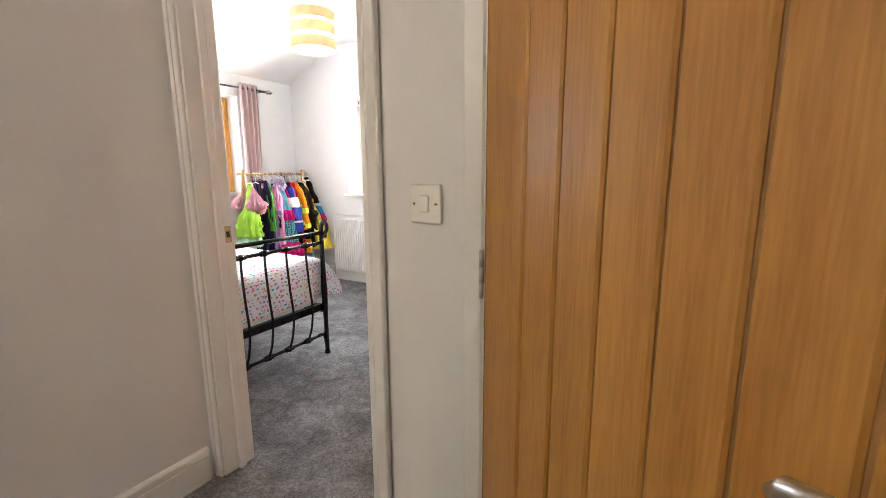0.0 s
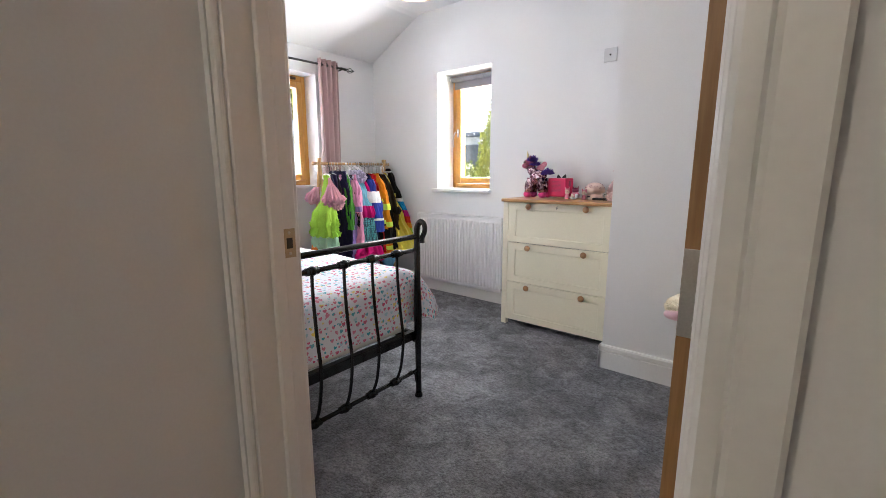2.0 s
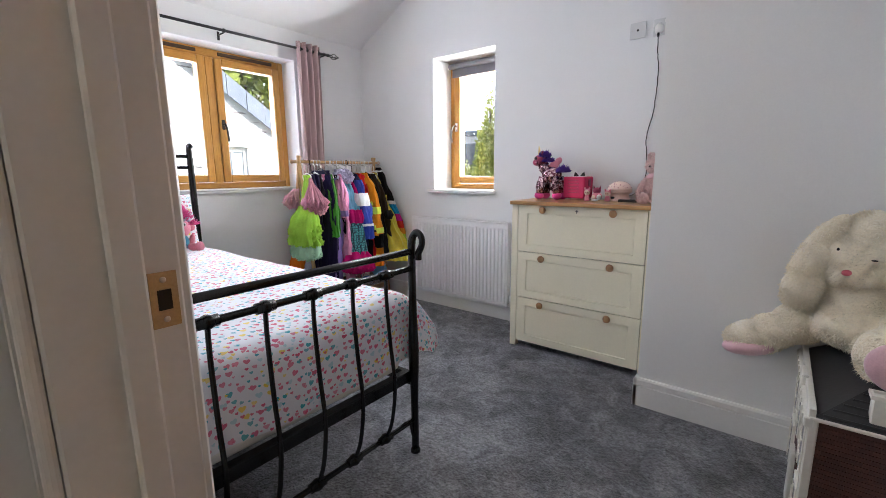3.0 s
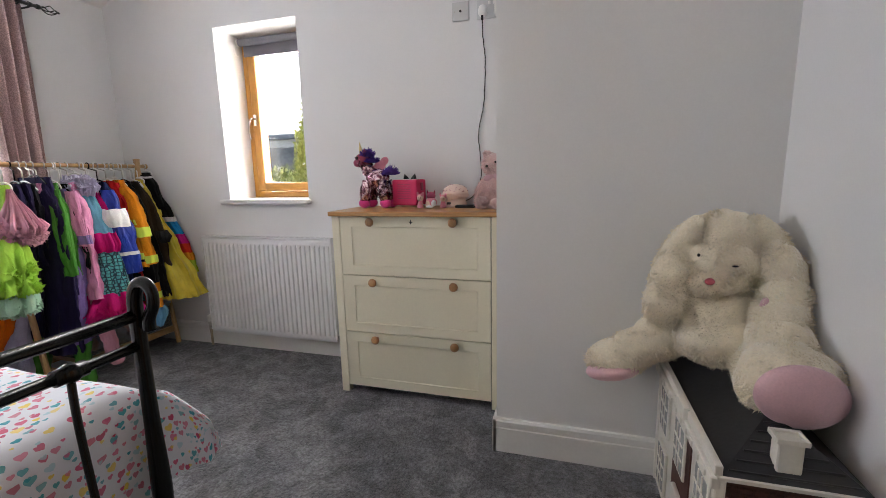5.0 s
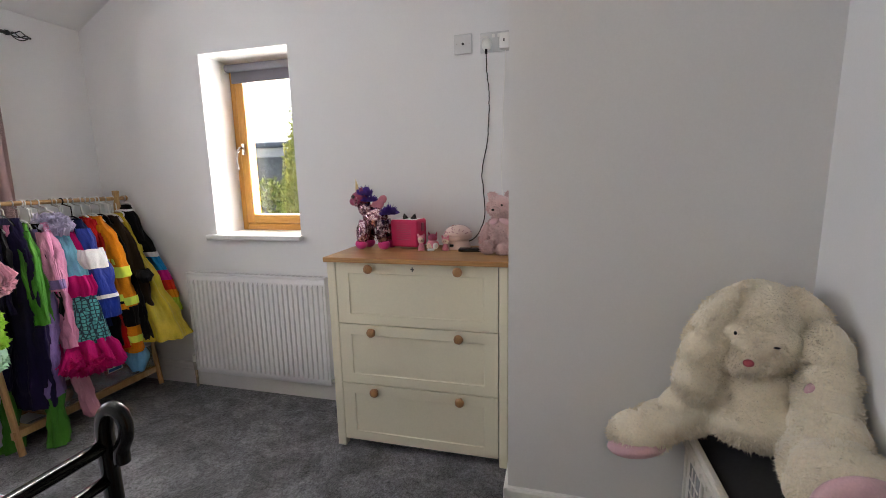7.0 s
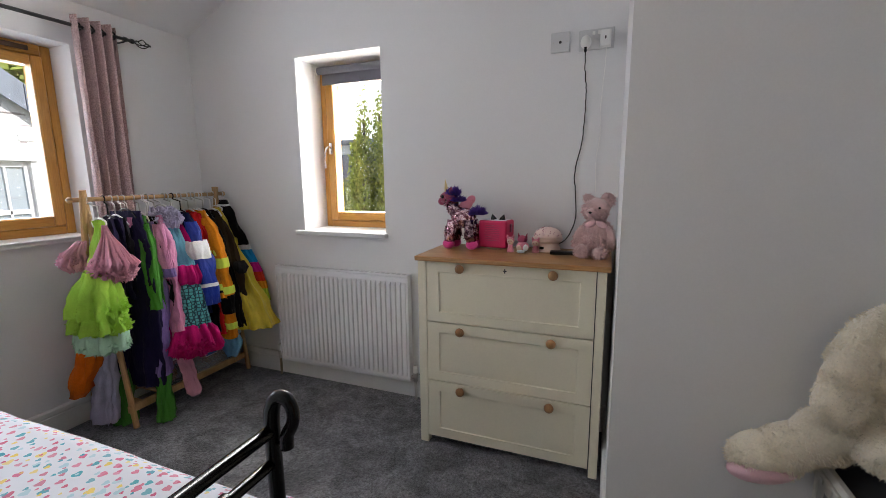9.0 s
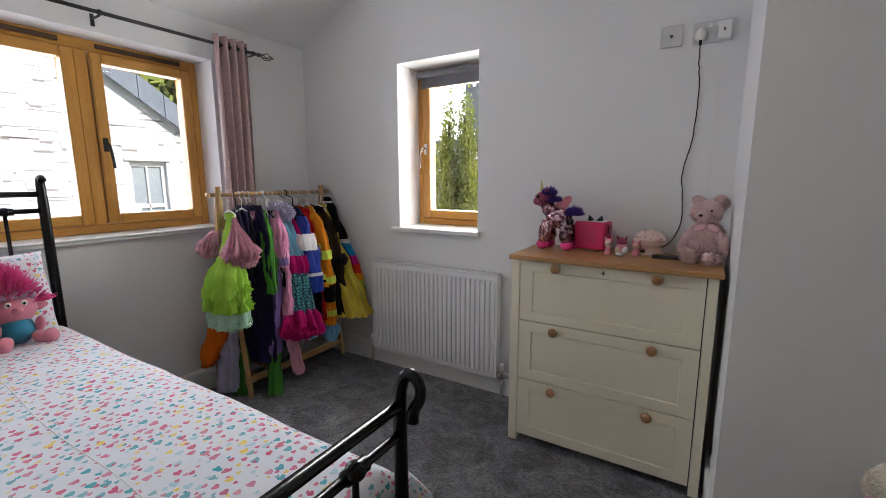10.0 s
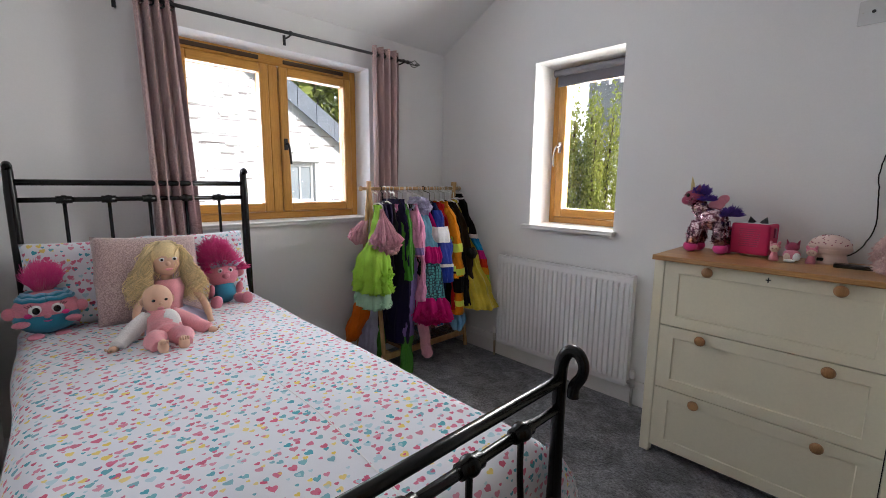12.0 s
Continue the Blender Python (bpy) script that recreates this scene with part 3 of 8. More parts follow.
def curve_points(pts, steps=6, wobble=0.0, seed=3):
    rng = random.Random(seed)
    pts = [Vector(p) for p in pts]
    out = []
    for i in range(len(pts) - 1):
        p0, p1, p2, p3 = pts[max(i - 1, 0)], pts[i], pts[i + 1], pts[min(i + 2, len(pts) - 1)]
        for k in range(steps):
            t = k / steps
            q = 0.5 * (2 * p1 + (p2 - p0) * t + (2 * p0 - 5 * p1 + 4 * p2 - p3) * t * t + (3 * p1 - p0 - 3 * p2 + p3) * t ** 3)
            out.append(q + Vector((rng.uniform(-1, 1) * wobble, 0, 0)))
    out.append(pts[-1])
    return out


part("black_lead", tube(curve_points(path, 6, 0.0015), 0.0026, 6), BLACK, pl, soft=True)
pl = thing("plug_adapter", (-1.508, YN - 0.012, 1.865), "white square plug-in adapter with a thin white lead", "plug")
part("adapter_body", box((-1.531, YN - 0.045, 1.838), (-1.486, YN - 0.0095, 1.905), 0.004, segs=2), PLASTIC, pl)
part("indicator", box((-1.512, YN - 0.0465, 1.866), (-1.506, YN - 0.0449, 1.878)), DARK, pl)
path = [(-1.506, YN - 0.03, 1.84), (-1.506, YN - 0.012, 1.79), (-1.512, YN - 0.005, 1.68), (-1.518, YN - 0.005, 1.56), (-1.514, YN - 0.005, 1.46), (-1.527, YN - 0.005, 1.35), (-1.522, YN - 0.006, 1.22), (-1.515, YN - 0.01, 1.10), (-1.50, YN - 0.02, 0.96)]
part("white_lead", tube(curve_points(path, 6, 0.001, 5), 0.0017, 6), PLASTIC, pl, soft=True)


# ---------------------------------------------------------------- windows
def bar(root, lo, hi, mat, name="frame_bar", bevel=0.006):
    return part(name, box(lo, hi, bevel), mat, root)


# west window: two casements in a golden timber frame
w = thing("window_1", (-4.22, 2.73, W1[2]), "golden stained timber double casement window in a deep white reveal", "window", kind="structure")
fx0, fx1 = -4.275, -4.215
y0, y1, z0, z1 = W1[0] - 0.002, W1[1] + 0.002, W1[2] + 0.012, W1[3] + 0.002
for lo, hi, mt in (((fx0, y0, z0), (fx1, y0 + 0.045, z1), FRAMEWOOD), ((fx0, y1 - 0.045, z0), (fx1, y1, z1), FRAMEWOOD),
                   ((fx0, y0 + 0.045, z0), (fx1, y1 - 0.045, z0 + 0.045), FRAMEWOOD_H), ((fx0, y0 + 0.045, z1 - 0.055), (fx1, y1 - 0.045, z1), FRAMEWOOD_H),
                   ((fx0, 2.665, z0 + 0.045), (fx1, 2.725, z1 - 0.055), FRAMEWOOD)):
    bar(w, lo, hi, mt, "window_frame")
for c0, c1 in ((y0 + 0.047, 2.663), (2.727, y1 - 0.047)):
    b, t_, s = z0 + 0.047, z1 - 0.057, 0.052
    cs = bar(w, (fx0 - 0.005, c0, b), (fx1 + 0.012, c0 + s, t_), FRAMEWOOD, "casement")
    bar(cs, (fx0 - 0.005, c1 - s, b), (fx1 + 0.012, c1, t_), FRAMEWOOD, "casement_stile")
    bar(cs, (fx0 - 0.005, c0 + s, b), (fx1 + 0.012, c1 - s, b + s), FRAMEWOOD_H, "casement_rail")
    bar(cs, (fx0 - 0.005, c0 + s, t_ - s), (fx1 + 0.012, c1 - s, t_), FRAMEWOOD_H, "casement_rail")
    pane = bar(cs, (-4.248, c0 + s - 0.004, b + s - 0.004), (-4.242, c1 - s + 0.004, t_ - s + 0.004), GLASS, "pane", 0)
    pane.visible_shadow = False
    vt = part("trickle_vent", box((fx1 + 0.0005, c0 + 0.03, z1 - 0.040), (fx1 + 0.012, c1 - 0.05, z1 - 0.016), 0.004), VENT, w, "dark brown trickle vent")
# handles: a back plate and a swan-neck lever
for yy, zz in ((2.752, 1.455),):
    hd = part("window_handle", box((fx1 + 0.011, yy - 0.012, zz - 0.035), (fx1 + 0.018, yy + 0.012, zz + 0.035), 0.003), IRON, w, "dark metal window handle")
    part("lever", tube(curve_points([(fx1 + 0.018, yy, zz), (fx1 + 0.04, yy, zz + 0.004), (fx1 + 0.05, yy + 0.004, zz - 0.02), (fx1 + 0.045, yy + 0.012, zz - 0.07), (fx1 + 0.048, yy + 0.014, zz - 0.12)], 4), 0.007, 8), IRON, hd, soft=True)
part("window_sill", box((-4.28, W1[0] - 0.0, W1[2] - 0.002), (-4.012, W1[1] + 0.0, W1[2] + 0.014), 0.005, segs=2), TRIM, w, "white painted window board")
part("window_sill_nose", box((-4.0495, W1[0] - 0.04, W1[2] - 0.012), (-4.012, W1[1] + 0.04, W1[2] + 0.0135), 0.006, segs=2), TRIM, w)

# north window: one casement and a roller blind
w = thing("window_2", (-2.93, 4.17, W2[2]), "golden stained timber casement window in a deep white reveal", "window", kind="structure")
fy0, fy1 = 4.172, 4.235
x0, x1, z0, z1 = W2[0] - 0.002, W2[1] + 0.002, W2[2] + 0.012, W2[3] + 0.002
for lo, hi, mt in (((x0, fy0, z0), (x0 + 0.042, fy1, z1), FRAMEWOOD), ((x1 - 0.042, fy0, z0), (x1, fy1, z1), FRAMEWOOD),
                   ((x0 + 0.042, fy0, z0), (x1 - 0.042, fy1, z0 + 0.042), FRAMEWOOD_X), ((x0 + 0.042, fy0, z1 - 0.05), (x1 - 0.042, fy1, z1), FRAMEWOOD_X)):
    bar(w, lo, hi, mt, "window_frame")
c0, c1, b, t_, s = x0 + 0.044, x1 - 0.044, z0 + 0.044, z1 - 0.052, 0.055
cs = bar(w, (c0, fy0 - 0.012, b), (c0 + s, fy1, t_), FRAMEWOOD, "casement")
bar(cs, (c1 - s, fy0 - 0.012, b), (c1, fy1, t_), FRAMEWOOD, "casement_stile")
bar(cs, (c0 + s, fy0 - 0.012, b), (c1 - s, fy1, b + s), FRAMEWOOD_X, "casement_rail")
bar(cs, (c0 + s, fy0 - 0.012, t_ - s), (c1 - s, fy1, t_), FRAMEWOOD_X, "casement_rail")
bar(cs, (c0 + s - 0.004, 4.20, b + s - 0.004), (c1 - s + 0.004, 4.206, t_ - s + 0.004), GLASS, "pane", 0).visible_shadow = False
hx = c0 + 0.026
hd = part("window_handle", box((hx - 0.012, fy0 - 0.019, 1.435), (hx + 0.012, fy0 - 0.012, 1.505), 0.003), MIRROR_HANDLE, w, "chrome window handle")
part("lever", tube(curve_points([(hx, fy0 - 0.019, 1.475), (hx - 0.002, fy0 - 0.042, 1.478), (hx - 0.012, fy0 - 0.052, 1.455), (hx - 0.024, fy0 - 0.050, 1.40), (hx - 0.016, fy0 - 0.052, 1.345)], 4), 0.0072, 8), MIRROR_HANDLE, hd, soft=True)
part("window_sill", box((W2[0], 3.90, W2[2] - 0.002), (W2[1], 4.24, W2[2] + 0.014), 0.005, segs=2), TRIM, w, "white painted window board")
part("window_sill_nose", box((W2[0] - 0.045, 3.90, W2[2] - 0.014), (W2[1] + 0.018, 3.9445, W2[2] + 0.0135), 0.007, segs=2), TRIM, w)

bl = thing("roller_blind", (-2.93, 4.12, 1.83), "dark grey fabric roller blind, rolled up", "blind")
part("roll", tube([(W2[0] + 0.035, 4.115, 1.934), (W2[1] - 0.004, 4.115, 1.934)], 0.022, 20), BLIND, bl, soft=True)
part("fabric", box((W2[0] + 0.045, 4.136, 1.862), (W2[1] - 0.004, 4.139, 1.934)), BLIND, bl)
part("bottom_bar", box((W2[0] + 0.045, 4.133, 1.853), (W2[1] - 0.004, 4.142, 1.864), 0.002), BLIND, bl)
part("bracket", lathe([(0.0001, 0), (0.026, 0), (0.026, 0.004), (0.0001, 0.004)], (W2[0] + 0.030, 4.115, 1.934), (1, 0, 0), 20), PLASTIC, bl, "white plastic bracket", True)
part("chain", tube(curve_points([(W2[0] + 0.03, 4.085, 1.92), (W2[0] + 0.028, 4.08, 1.87), (W2[0] + 0.034, 4.09, 1.85), (W2[0] + 0.04, 4.11, 1.86)], 4), 0.002, 6), PLASTIC, bl, soft=True)


# ---------------------------------------------------------------- curtains
def curtain(y0, y1, y0b, y1b, z0, z1, folds, label):
    root = thing("curtain", (-3.96, (y0 + y1) / 2, z0), label, "curtain", "curtains at the west window")
    bm = bmesh.new()
    n, rows = folds * 14, 26
    uv = []
    for off in (0.0, 0.004):
        grid = []
        for j in range(rows + 1):
            v = j / rows
            z = z1 + (z0 - z1) * v
            line = []
            for i in range(n + 1):
                u = i / n
                y = (y0 + (y1 - y0) * u) * (1 - v) + (y0b + (y1b - y0b) * u) * v
                a = 2 * math.pi * folds * u
                x = -3.965 + (0.030 + 0.006 * noise.noise(Vector((u * 5, v * 3, z1)))) * math.sin(a) + 0.008 * math.sin(a * 2.3 + v * 4) * v + off
                line.append(bm.verts.new((x, y + 0.006 * math.cos(a * 1.7 + 3 * v) * v, z)))
            grid.append(line)
        for j in range(rows):
            for i in range(n):
                bm.faces.new((grid[j][i], grid[j][i + 1], grid[j + 1][i + 1], grid[j + 1][i]))
    part("drape", bm, CURTAIN, root, soft=True)
    for k in range(folds):
        y = y0 + (y1 - y0) * (k + 0.5) / folds
        bm = bmesh.new()
        pts = [(-3.965 + 0.004 * (1 if k % 2 else -1), y + 0.021 * math.cos(t), z1 - 0.045 + 0.021 * math.sin(t)) for t in (2 * math.pi * q / 16 for q in range(17))]
        part("eyelet", tube(pts, 0.004, 6, bm, closed_ends=False), IRON, root, "dark metal eyelet", True)
    return root


curtain(3.235, 3.445, 3.235, 3.43, 0.80, 2.085, 4, "dusky pink glittery eyelet curtain drawn aside")
curtain(1.985, 2.145, 2.00, 2.20, 0.80, 2.065, 4, "dusky pink glittery eyelet curtain drawn aside behind the headboard")
rod = thing("curtain_pole", (-3.965, 2.7, 2.035), "thin black metal curtain pole with twisted cage finials", "curtain pole")
part("pole", tube([(-3.965, 1.90, 2.025), (-3.965, 3.52, 2.040)], 0.009, 12), IRON, rod, soft=True)
for yy, s, zz in ((3.52, 1, 2.040), (1.90, -1, 2.025)):
    fin = part("finial", lathe([(0.0001, 0), (0.012, 0), (0.013, 0.012), (0.008, 0.022), (0.0001, 0.024)], (-3.965, yy, zz), (0, s, 0), 16), IRON, rod, "black twisted cage finial", True)
    for k in range(4):
        pts = [(-3.965 + 0.022 * math.sin(math.pi * t) * math.cos(2.4 * t + k * math.pi / 2), yy + s * (0.02 + 0.085 * t), zz + 0.022 * math.sin(math.pi * t) * math.sin(2.4 * t + k * math.pi / 2)) for t in (q / 10 for q in range(11))]
        part("cage_bar", tube(pts, 0.0028, 6), IRON, fin, soft=True)
    part("tip", ball((-3.965, yy + s * 0.108, zz), 0.006, segs=10), IRON, fin, soft=True)
for yy, zz in ((2.70, 2.0325), (3.49, 2.0397), (1.93, 2.0253)):
    bk = part("bracket", tube([(-4.05, yy, zz - 0.012), (-3.975, yy, zz - 0.012), (-3.965, yy, zz)], 0.005, 8), IRON, rod, "black pole bracket", True)
    part("bracket_plate", box((-4.05, yy - 0.008, zz - 0.045), (-4.045, yy + 0.008, zz + 0.01), 0.001), IRON, bk)
    part("ring", tube([(-3.965, yy - 0.006, zz), (-3.965, yy + 0.006, zz)], 0.013, 12), IRON, bk, soft=True)

# ---------------------------------------------------------------- pendant lamp
lx, ly, lb, lt, lr = -2.20, 2.56, 1.985, 2.215, 0.142
pd = thing("pendant_lamp", (lx, ly, lb), "oatmeal linen tiered drum pendant shade, lit", "ceiling lamp")
for z0, z1, r, mt, nm in ((lb, lb + 0.062, lr, SHADE, "shade"), (lb + 0.062, lb + 0.088, lr - 0.012, SHADE_GAP, "lining"), (lb + 0.088, lb + 0.150, lr, SHADE, "shade"), (lb + 0.150, lb + 0.172, lr - 0.012, SHADE_GAP, "lining"), (lb + 0.172, lt, lr, SHADE, "shade")):
    bm = lathe([(r, z0 - lb), (r, z1 - lb), (r - 0.002, z1 - lb), (r - 0.002, z0 - lb), (r, z0 - lb)], (lx, ly, lb), n=48)
    bmesh.ops.delete(bm, geom=[f for f in bm.faces if len(f.verts) > 4], context="FACES_ONLY")
    part(nm, bm, mt, pd, soft=False)
part("diffuser", lathe([(0.0001, 0.008), (lr - 0.02, 0.008), (lr - 0.02, 0.011), (0.0001, 0.011)], (lx, ly, lb), n=40), SHADE_GAP, pd, "white fabric diffuser glowing from the bulb")
part("bulb", ball((lx, ly, lb + 0.115), (0.028, 0.028, 0.036), segs=16), BULB, pd, soft=True).visible_shadow = False
part("flex", tube([(lx, ly, lt - 0.03), (lx, ly, ZC - 0.03)], 0.003, 8), PLASTIC, pd, soft=True)
part("lamp_holder", tube([(lx, ly, lb + 0.15), (lx, ly, lt - 0.03)], 0.018, 14), PLASTIC, pd, soft=True)
part("ceiling_rose", lathe([(0.045, 0), (0.045, -0.012), (0.03, -0.026), (0.006, -0.032), (0.0001, -0.032)], (lx, ly, ZC), n=24), PLASTIC, pd, soft=True)
for k in range(3):
    a = 2 * math.pi * k / 3
    part("spoke", tube([(lx, ly, lt - 0.025), (lx + (lr - 0.004) * math.cos(a), ly + (lr - 0.004) * math.sin(a), lt - 0.008)], 0.0018, 6), IRON, pd)
ld = thing("landing_lamp", (-1.34, -0.90, 2.33), "plain white landing ceiling lamp holder", "ceiling lamp")
part("ceiling_rose", lathe([(0.05, 0), (0.05, -0.014), (0.02, -0.035), (0.02, -0.07), (0.0001, -0.07)], (-1.34, -0.90, 2.40), n=24), PLASTIC, ld, soft=True)
part("bulb", ball((-1.34, -0.90, 2.29), (0.04, 0.04, 0.05), segs=16), BULB, ld, soft=True).visible_shadow = False

# ---------------------------------------------------------------- radiator
rx0, rx1, ry, rz0, rz1 = -3.415, -2.485, 3.885, 0.105, 0.742
rd = thing("radiator", ((rx0 + rx1) / 2, 3.92, 0), "white single-panel convector radiator under the window", "radiator")
bm = bmesh.new()
cols, prof = 28, []
pitch = (rx1 - rx0 - 0.03) / cols
pts = [(rx0 + 0.001, ry + 0.006), (rx0 + 0.015, ry + 0.004)]
for k in range(cols):
    a = rx0 + 0.015 + k * pitch
    pts += [(a + pitch * 0.08, ry + 0.0085), (a + pitch * 0.26, ry + 0.0085), (a + pitch * 0.42, ry - 0.002), (a + pitch * 0.92, ry - 0.002)]
pts += [(rx1 - 0.015, ry + 0.004), (rx1 - 0.001, ry + 0.006)]
rows = ((rz0, 0.010), (rz0 + 0.018, 0.004), (rz0 + 0.030, 0.004), (rz0 + 0.045, 0.0), (rz1 - 0.058, 0.0), (rz1 - 0.042, 0.004), (rz1 - 0.02, 0.004), (rz1 - 0.006, 0.010))
grid = []
for z, back in rows:
    flat = 1.0 if back else 0.0
    grid.append([bm.verts.new((x, (ry + 0.004) * flat + y * (1 - flat) + (back - 0.004 if back else 0), z)) for x, y in pts])
for a, b in zip(grid, grid[1:]):
    for k in range(len(pts) - 1):
        bm.faces.new((a[k], a[k + 1], b[k + 1], b[k]))
part("front_panel", bm, RADWHITE, rd)
part("back_panel", box((rx0 + 0.004, ry + 0.016, rz0 + 0.004), (rx1 - 0.004, ry + 0.03, rz1 - 0.01), 0.004), RADWHITE, rd)
tg = part("top_grille", box((rx0, ry - 0.002, rz1 - 0.008), (rx1, ry + 0.045, rz1), 0.003), RADWHITE, rd)
# slots are not cut: grey strips on top paint their shade
for k in range(26):
    a = rx0 + 0.03 + k * (rx1 - rx0 - 0.06) / 25
    part("grille_slot_shade", box((a - 0.011, ry + 0.010, rz1 - 0.002), (a + 0.011, ry + 0.036, rz1 + 0.0008)), GREYPLATE, tg)
for x0, x1 in ((rx0 - 0.001, rx0 + 0.003), (rx1 - 0.003, rx1 + 0.001)):
    part("side_panel", box((x0, ry - 0.001, rz0 + 0.012), (x1, ry + 0.045, rz1), 0.0015), RADWHITE, rd)
for x in (rx0 + 0.2, rx1 - 0.2):
    part("wall_bracket", box((x - 0.015, ry + 0.03, rz0 + 0.04), (x + 0.015, YN, rz1 - 0.05)), RADWHITE, rd)
for x, s in ((rx0, -1), (rx1, 1)):
    vx = x + s * 0.028
    v = part("valve", tube([(vx, ry + 0.02, rz0 + 0.03), (x, ry + 0.02, rz0 + 0.03)], 0.010, 12), STEEL, rd, "chrome radiator valve", True)
    part("valve_body", lathe([(0.012, 0), (0.013, 0.05), (0.010, 0.055), (0.0001, 0.055)], (vx, ry + 0.02, rz0 + 0.005), n=16), STEEL, v, soft=True)
    part("valve_cap", lathe([(0.014, 0), (0.015, 0.035), (0.012, 0.042), (0.0001, 0.043)], (vx, ry + 0.02, rz0 + 0.06), n=16), PLASTIC, v, "white plastic cap", True)
    part("pipe", tube([(vx, ry + 0.02, 0.0), (vx, ry + 0.02, rz0 + 0.01)], 0.008, 12), STEEL if s > 0 else BRASS, v, soft=True)

# ---------------------------------------------------------------- chest of drawers
cx0, cx1, cf, cb = -2.268, -1.452, 3.552, 3.922
ct = 0.930
ch = thing("chest_of_drawers", ((cx0 + cx1) / 2, (cf + cb) / 2, 0), "cream painted three-drawer chest with an oak top and round knobs", "chest of drawers")
part("top", box((cx0 - 0.004, cf - 0.026, ct - 0.022), (cx1 + 0.014, cb + 0.01, ct), 0.004, segs=2), OAK_TOP, ch, "oiled oak top")
for x0, x1 in ((cx0, cx0 + 0.042), (cx1 - 0.036, cx1)):
    part("leg", box((x0, cf, 0), (x1, cf + 0.04, ct - 0.022), 0.003), CREAM, ch)
    part("leg", box((x0, cb - 0.04, 0), (x1, cb, ct - 0.022), 0.003), CREAM, ch)
    part("side_panel", box((x0 + 0.006, cf + 0.04, 0.045), (x1 - 0.006, cb - 0.04, ct - 0.022)), CREAM, ch)
part("back_panel", box((cx0 + 0.042, cb - 0.01, 0.045), (cx1 - 0.036, cb - 0.004, ct - 0.022)), CREAM, ch)
# added near-black sheet that paints the shade in the gaps between drawers
part("gap_shade_sheet", box((cx0 + 0.042, cf + 0.022, 0.045), (cx1 - 0.036, cf + 0.03, ct - 0.022)), DARK, ch)
dx0, dx1 = cx0 + 0.0445, cx1 - 0.040
for z0, z1, kz in ((0.042, 0.327, 0.302), (0.332, 0.617, 0.590), (0.622, 0.905, 0.881)):
    # shaker front: a frame with a sunk centre panel
    bm = bmesh.new()
    px0, px1, pz0, pz1 = dx0 + 0.058, dx1 - 0.058, z0 + 0.045, z1 - 0.048
    ring = [[(dx0, z0), (dx1, z0), (dx1, z1), (dx0, z1)], [(px0, pz0), (px1, pz0), (px1, pz1), (px0, pz1)]]
    off = 0.0045
    inner = [(px0 + 0.003, pz0 + 0.003), (px1 - 0.003, pz0 + 0.003), (px1 - 0.003, pz1 - 0.003), (px0 + 0.003, pz1 - 0.003)]
    a = [bm.verts.new((x, cf + 0.001, z)) for x, z in ring[0]]
    b = [bm.verts.new((x, cf + 0.001, z)) for x, z in ring[1]]
    c = [bm.verts.new((x, cf + 0.001 + off, z)) for x, z in inner]
    d = [bm.verts.new((x, cf + 0.02, z)) for x, z in ring[0]]
    for k in range(4):
        q = (k + 1) % 4
        bm.faces.new((a[k], a[q], b[q], b[k]))
        bm.faces.new((b[k], b[q], c[q], c[k]))
        bm.faces.new((a[k], d[k], d[q], a[q]))
    bm.faces.new(c), bm.faces.new(d[::-1])
    bmesh.ops.recalc_face_normals(bm, faces=bm.faces)
    dr = part("drawer", bm, CREAM, ch)
    for x in (-2.057, -1.657):
        part("knob", lathe([(0.0001, 0), (0.010, 0), (0.009, 0.010), (0.017, 0.016), (0.021, 0.024), (0.019, 0.031), (0.010, 0.035), (0.0001, 0.036)], (x, cf + 0.001, kz), (0, -1, 0), 20), KNOB, dr, "turned oak knob", True)
    if z0 > 0.6:
        part("keyhole", box((-1.862, cf - 0.001, kz - 0.010), (-1.858, cf + 0.0012, kz + 0.010)), IRON, dr, "small dark keyhole")
        part("keyhole_bar", box((-1.868, cf - 0.0015, kz - 0.002), (-1.852, cf + 0.001, kz + 0.002)), IRON, dr)

# ---------------------------------------------------------------- bed
by0, by1, bh, bf = 1.493, 2.363, -3.945, -2.022
bed = thing("bed", ((bh + bf) / 2, (by0 + by1) / 2, 0), "black metal single bedstead with curled posts and knotted spindles", "bed")
ys = [by1 - 0.138 - 0.148 * k for k in range(5)]


def knot(at, par):
    k = part("knot", ball(at, (0.021, 0.021, 0.019), segs=14), BLACK, par, soft=True)
    part("collar", tube([Vector(at) + Vector((0, -0.026, 0)), Vector(at) + Vector((0, 0.026, 0))], 0.0155, 12), BLACK, k, soft=True)


ft = part("foot_rail", tube([(bf, by0, 0.818), (bf, by1, 0.818)], 0.0125, 12), BLACK, bed, soft=True)
mid = part("foot_middle_rail", tube([(bf, by0, 0.754), (bf, by1, 0.754)], 0.0105, 12), BLACK, bed, soft=True)
lowr = part("foot_lower_rail", tube([(bf, by0 + 0.0, 0.142), (bf, by1, 0.142)], 0.0095, 12), BLACK, bed, soft=True)
part("foot_cross_bar", box((bf - 0.045, by0, 0.300), (bf - 0.010, by1, 0.345), 0.004), BLACK, bed)
for y in ys:
    part("spindle", tube(curve_points([(bf, y + 0.004, 0.754), (bf + 0.003, y + 0.001, 0.66), (bf + 0.022, y - 0.004, 0.50), (bf + 0.042, y - 0.008, 0.36), (bf + 0.030, y - 0.016, 0.22), (bf, y - 0.022, 0.142)], 5), 0.0068, 10), BLACK, bed, soft=True)
    knot((bf, y + 0.004, 0.754), mid)
    knot((bf, y - 0.022, 0.142), lowr)
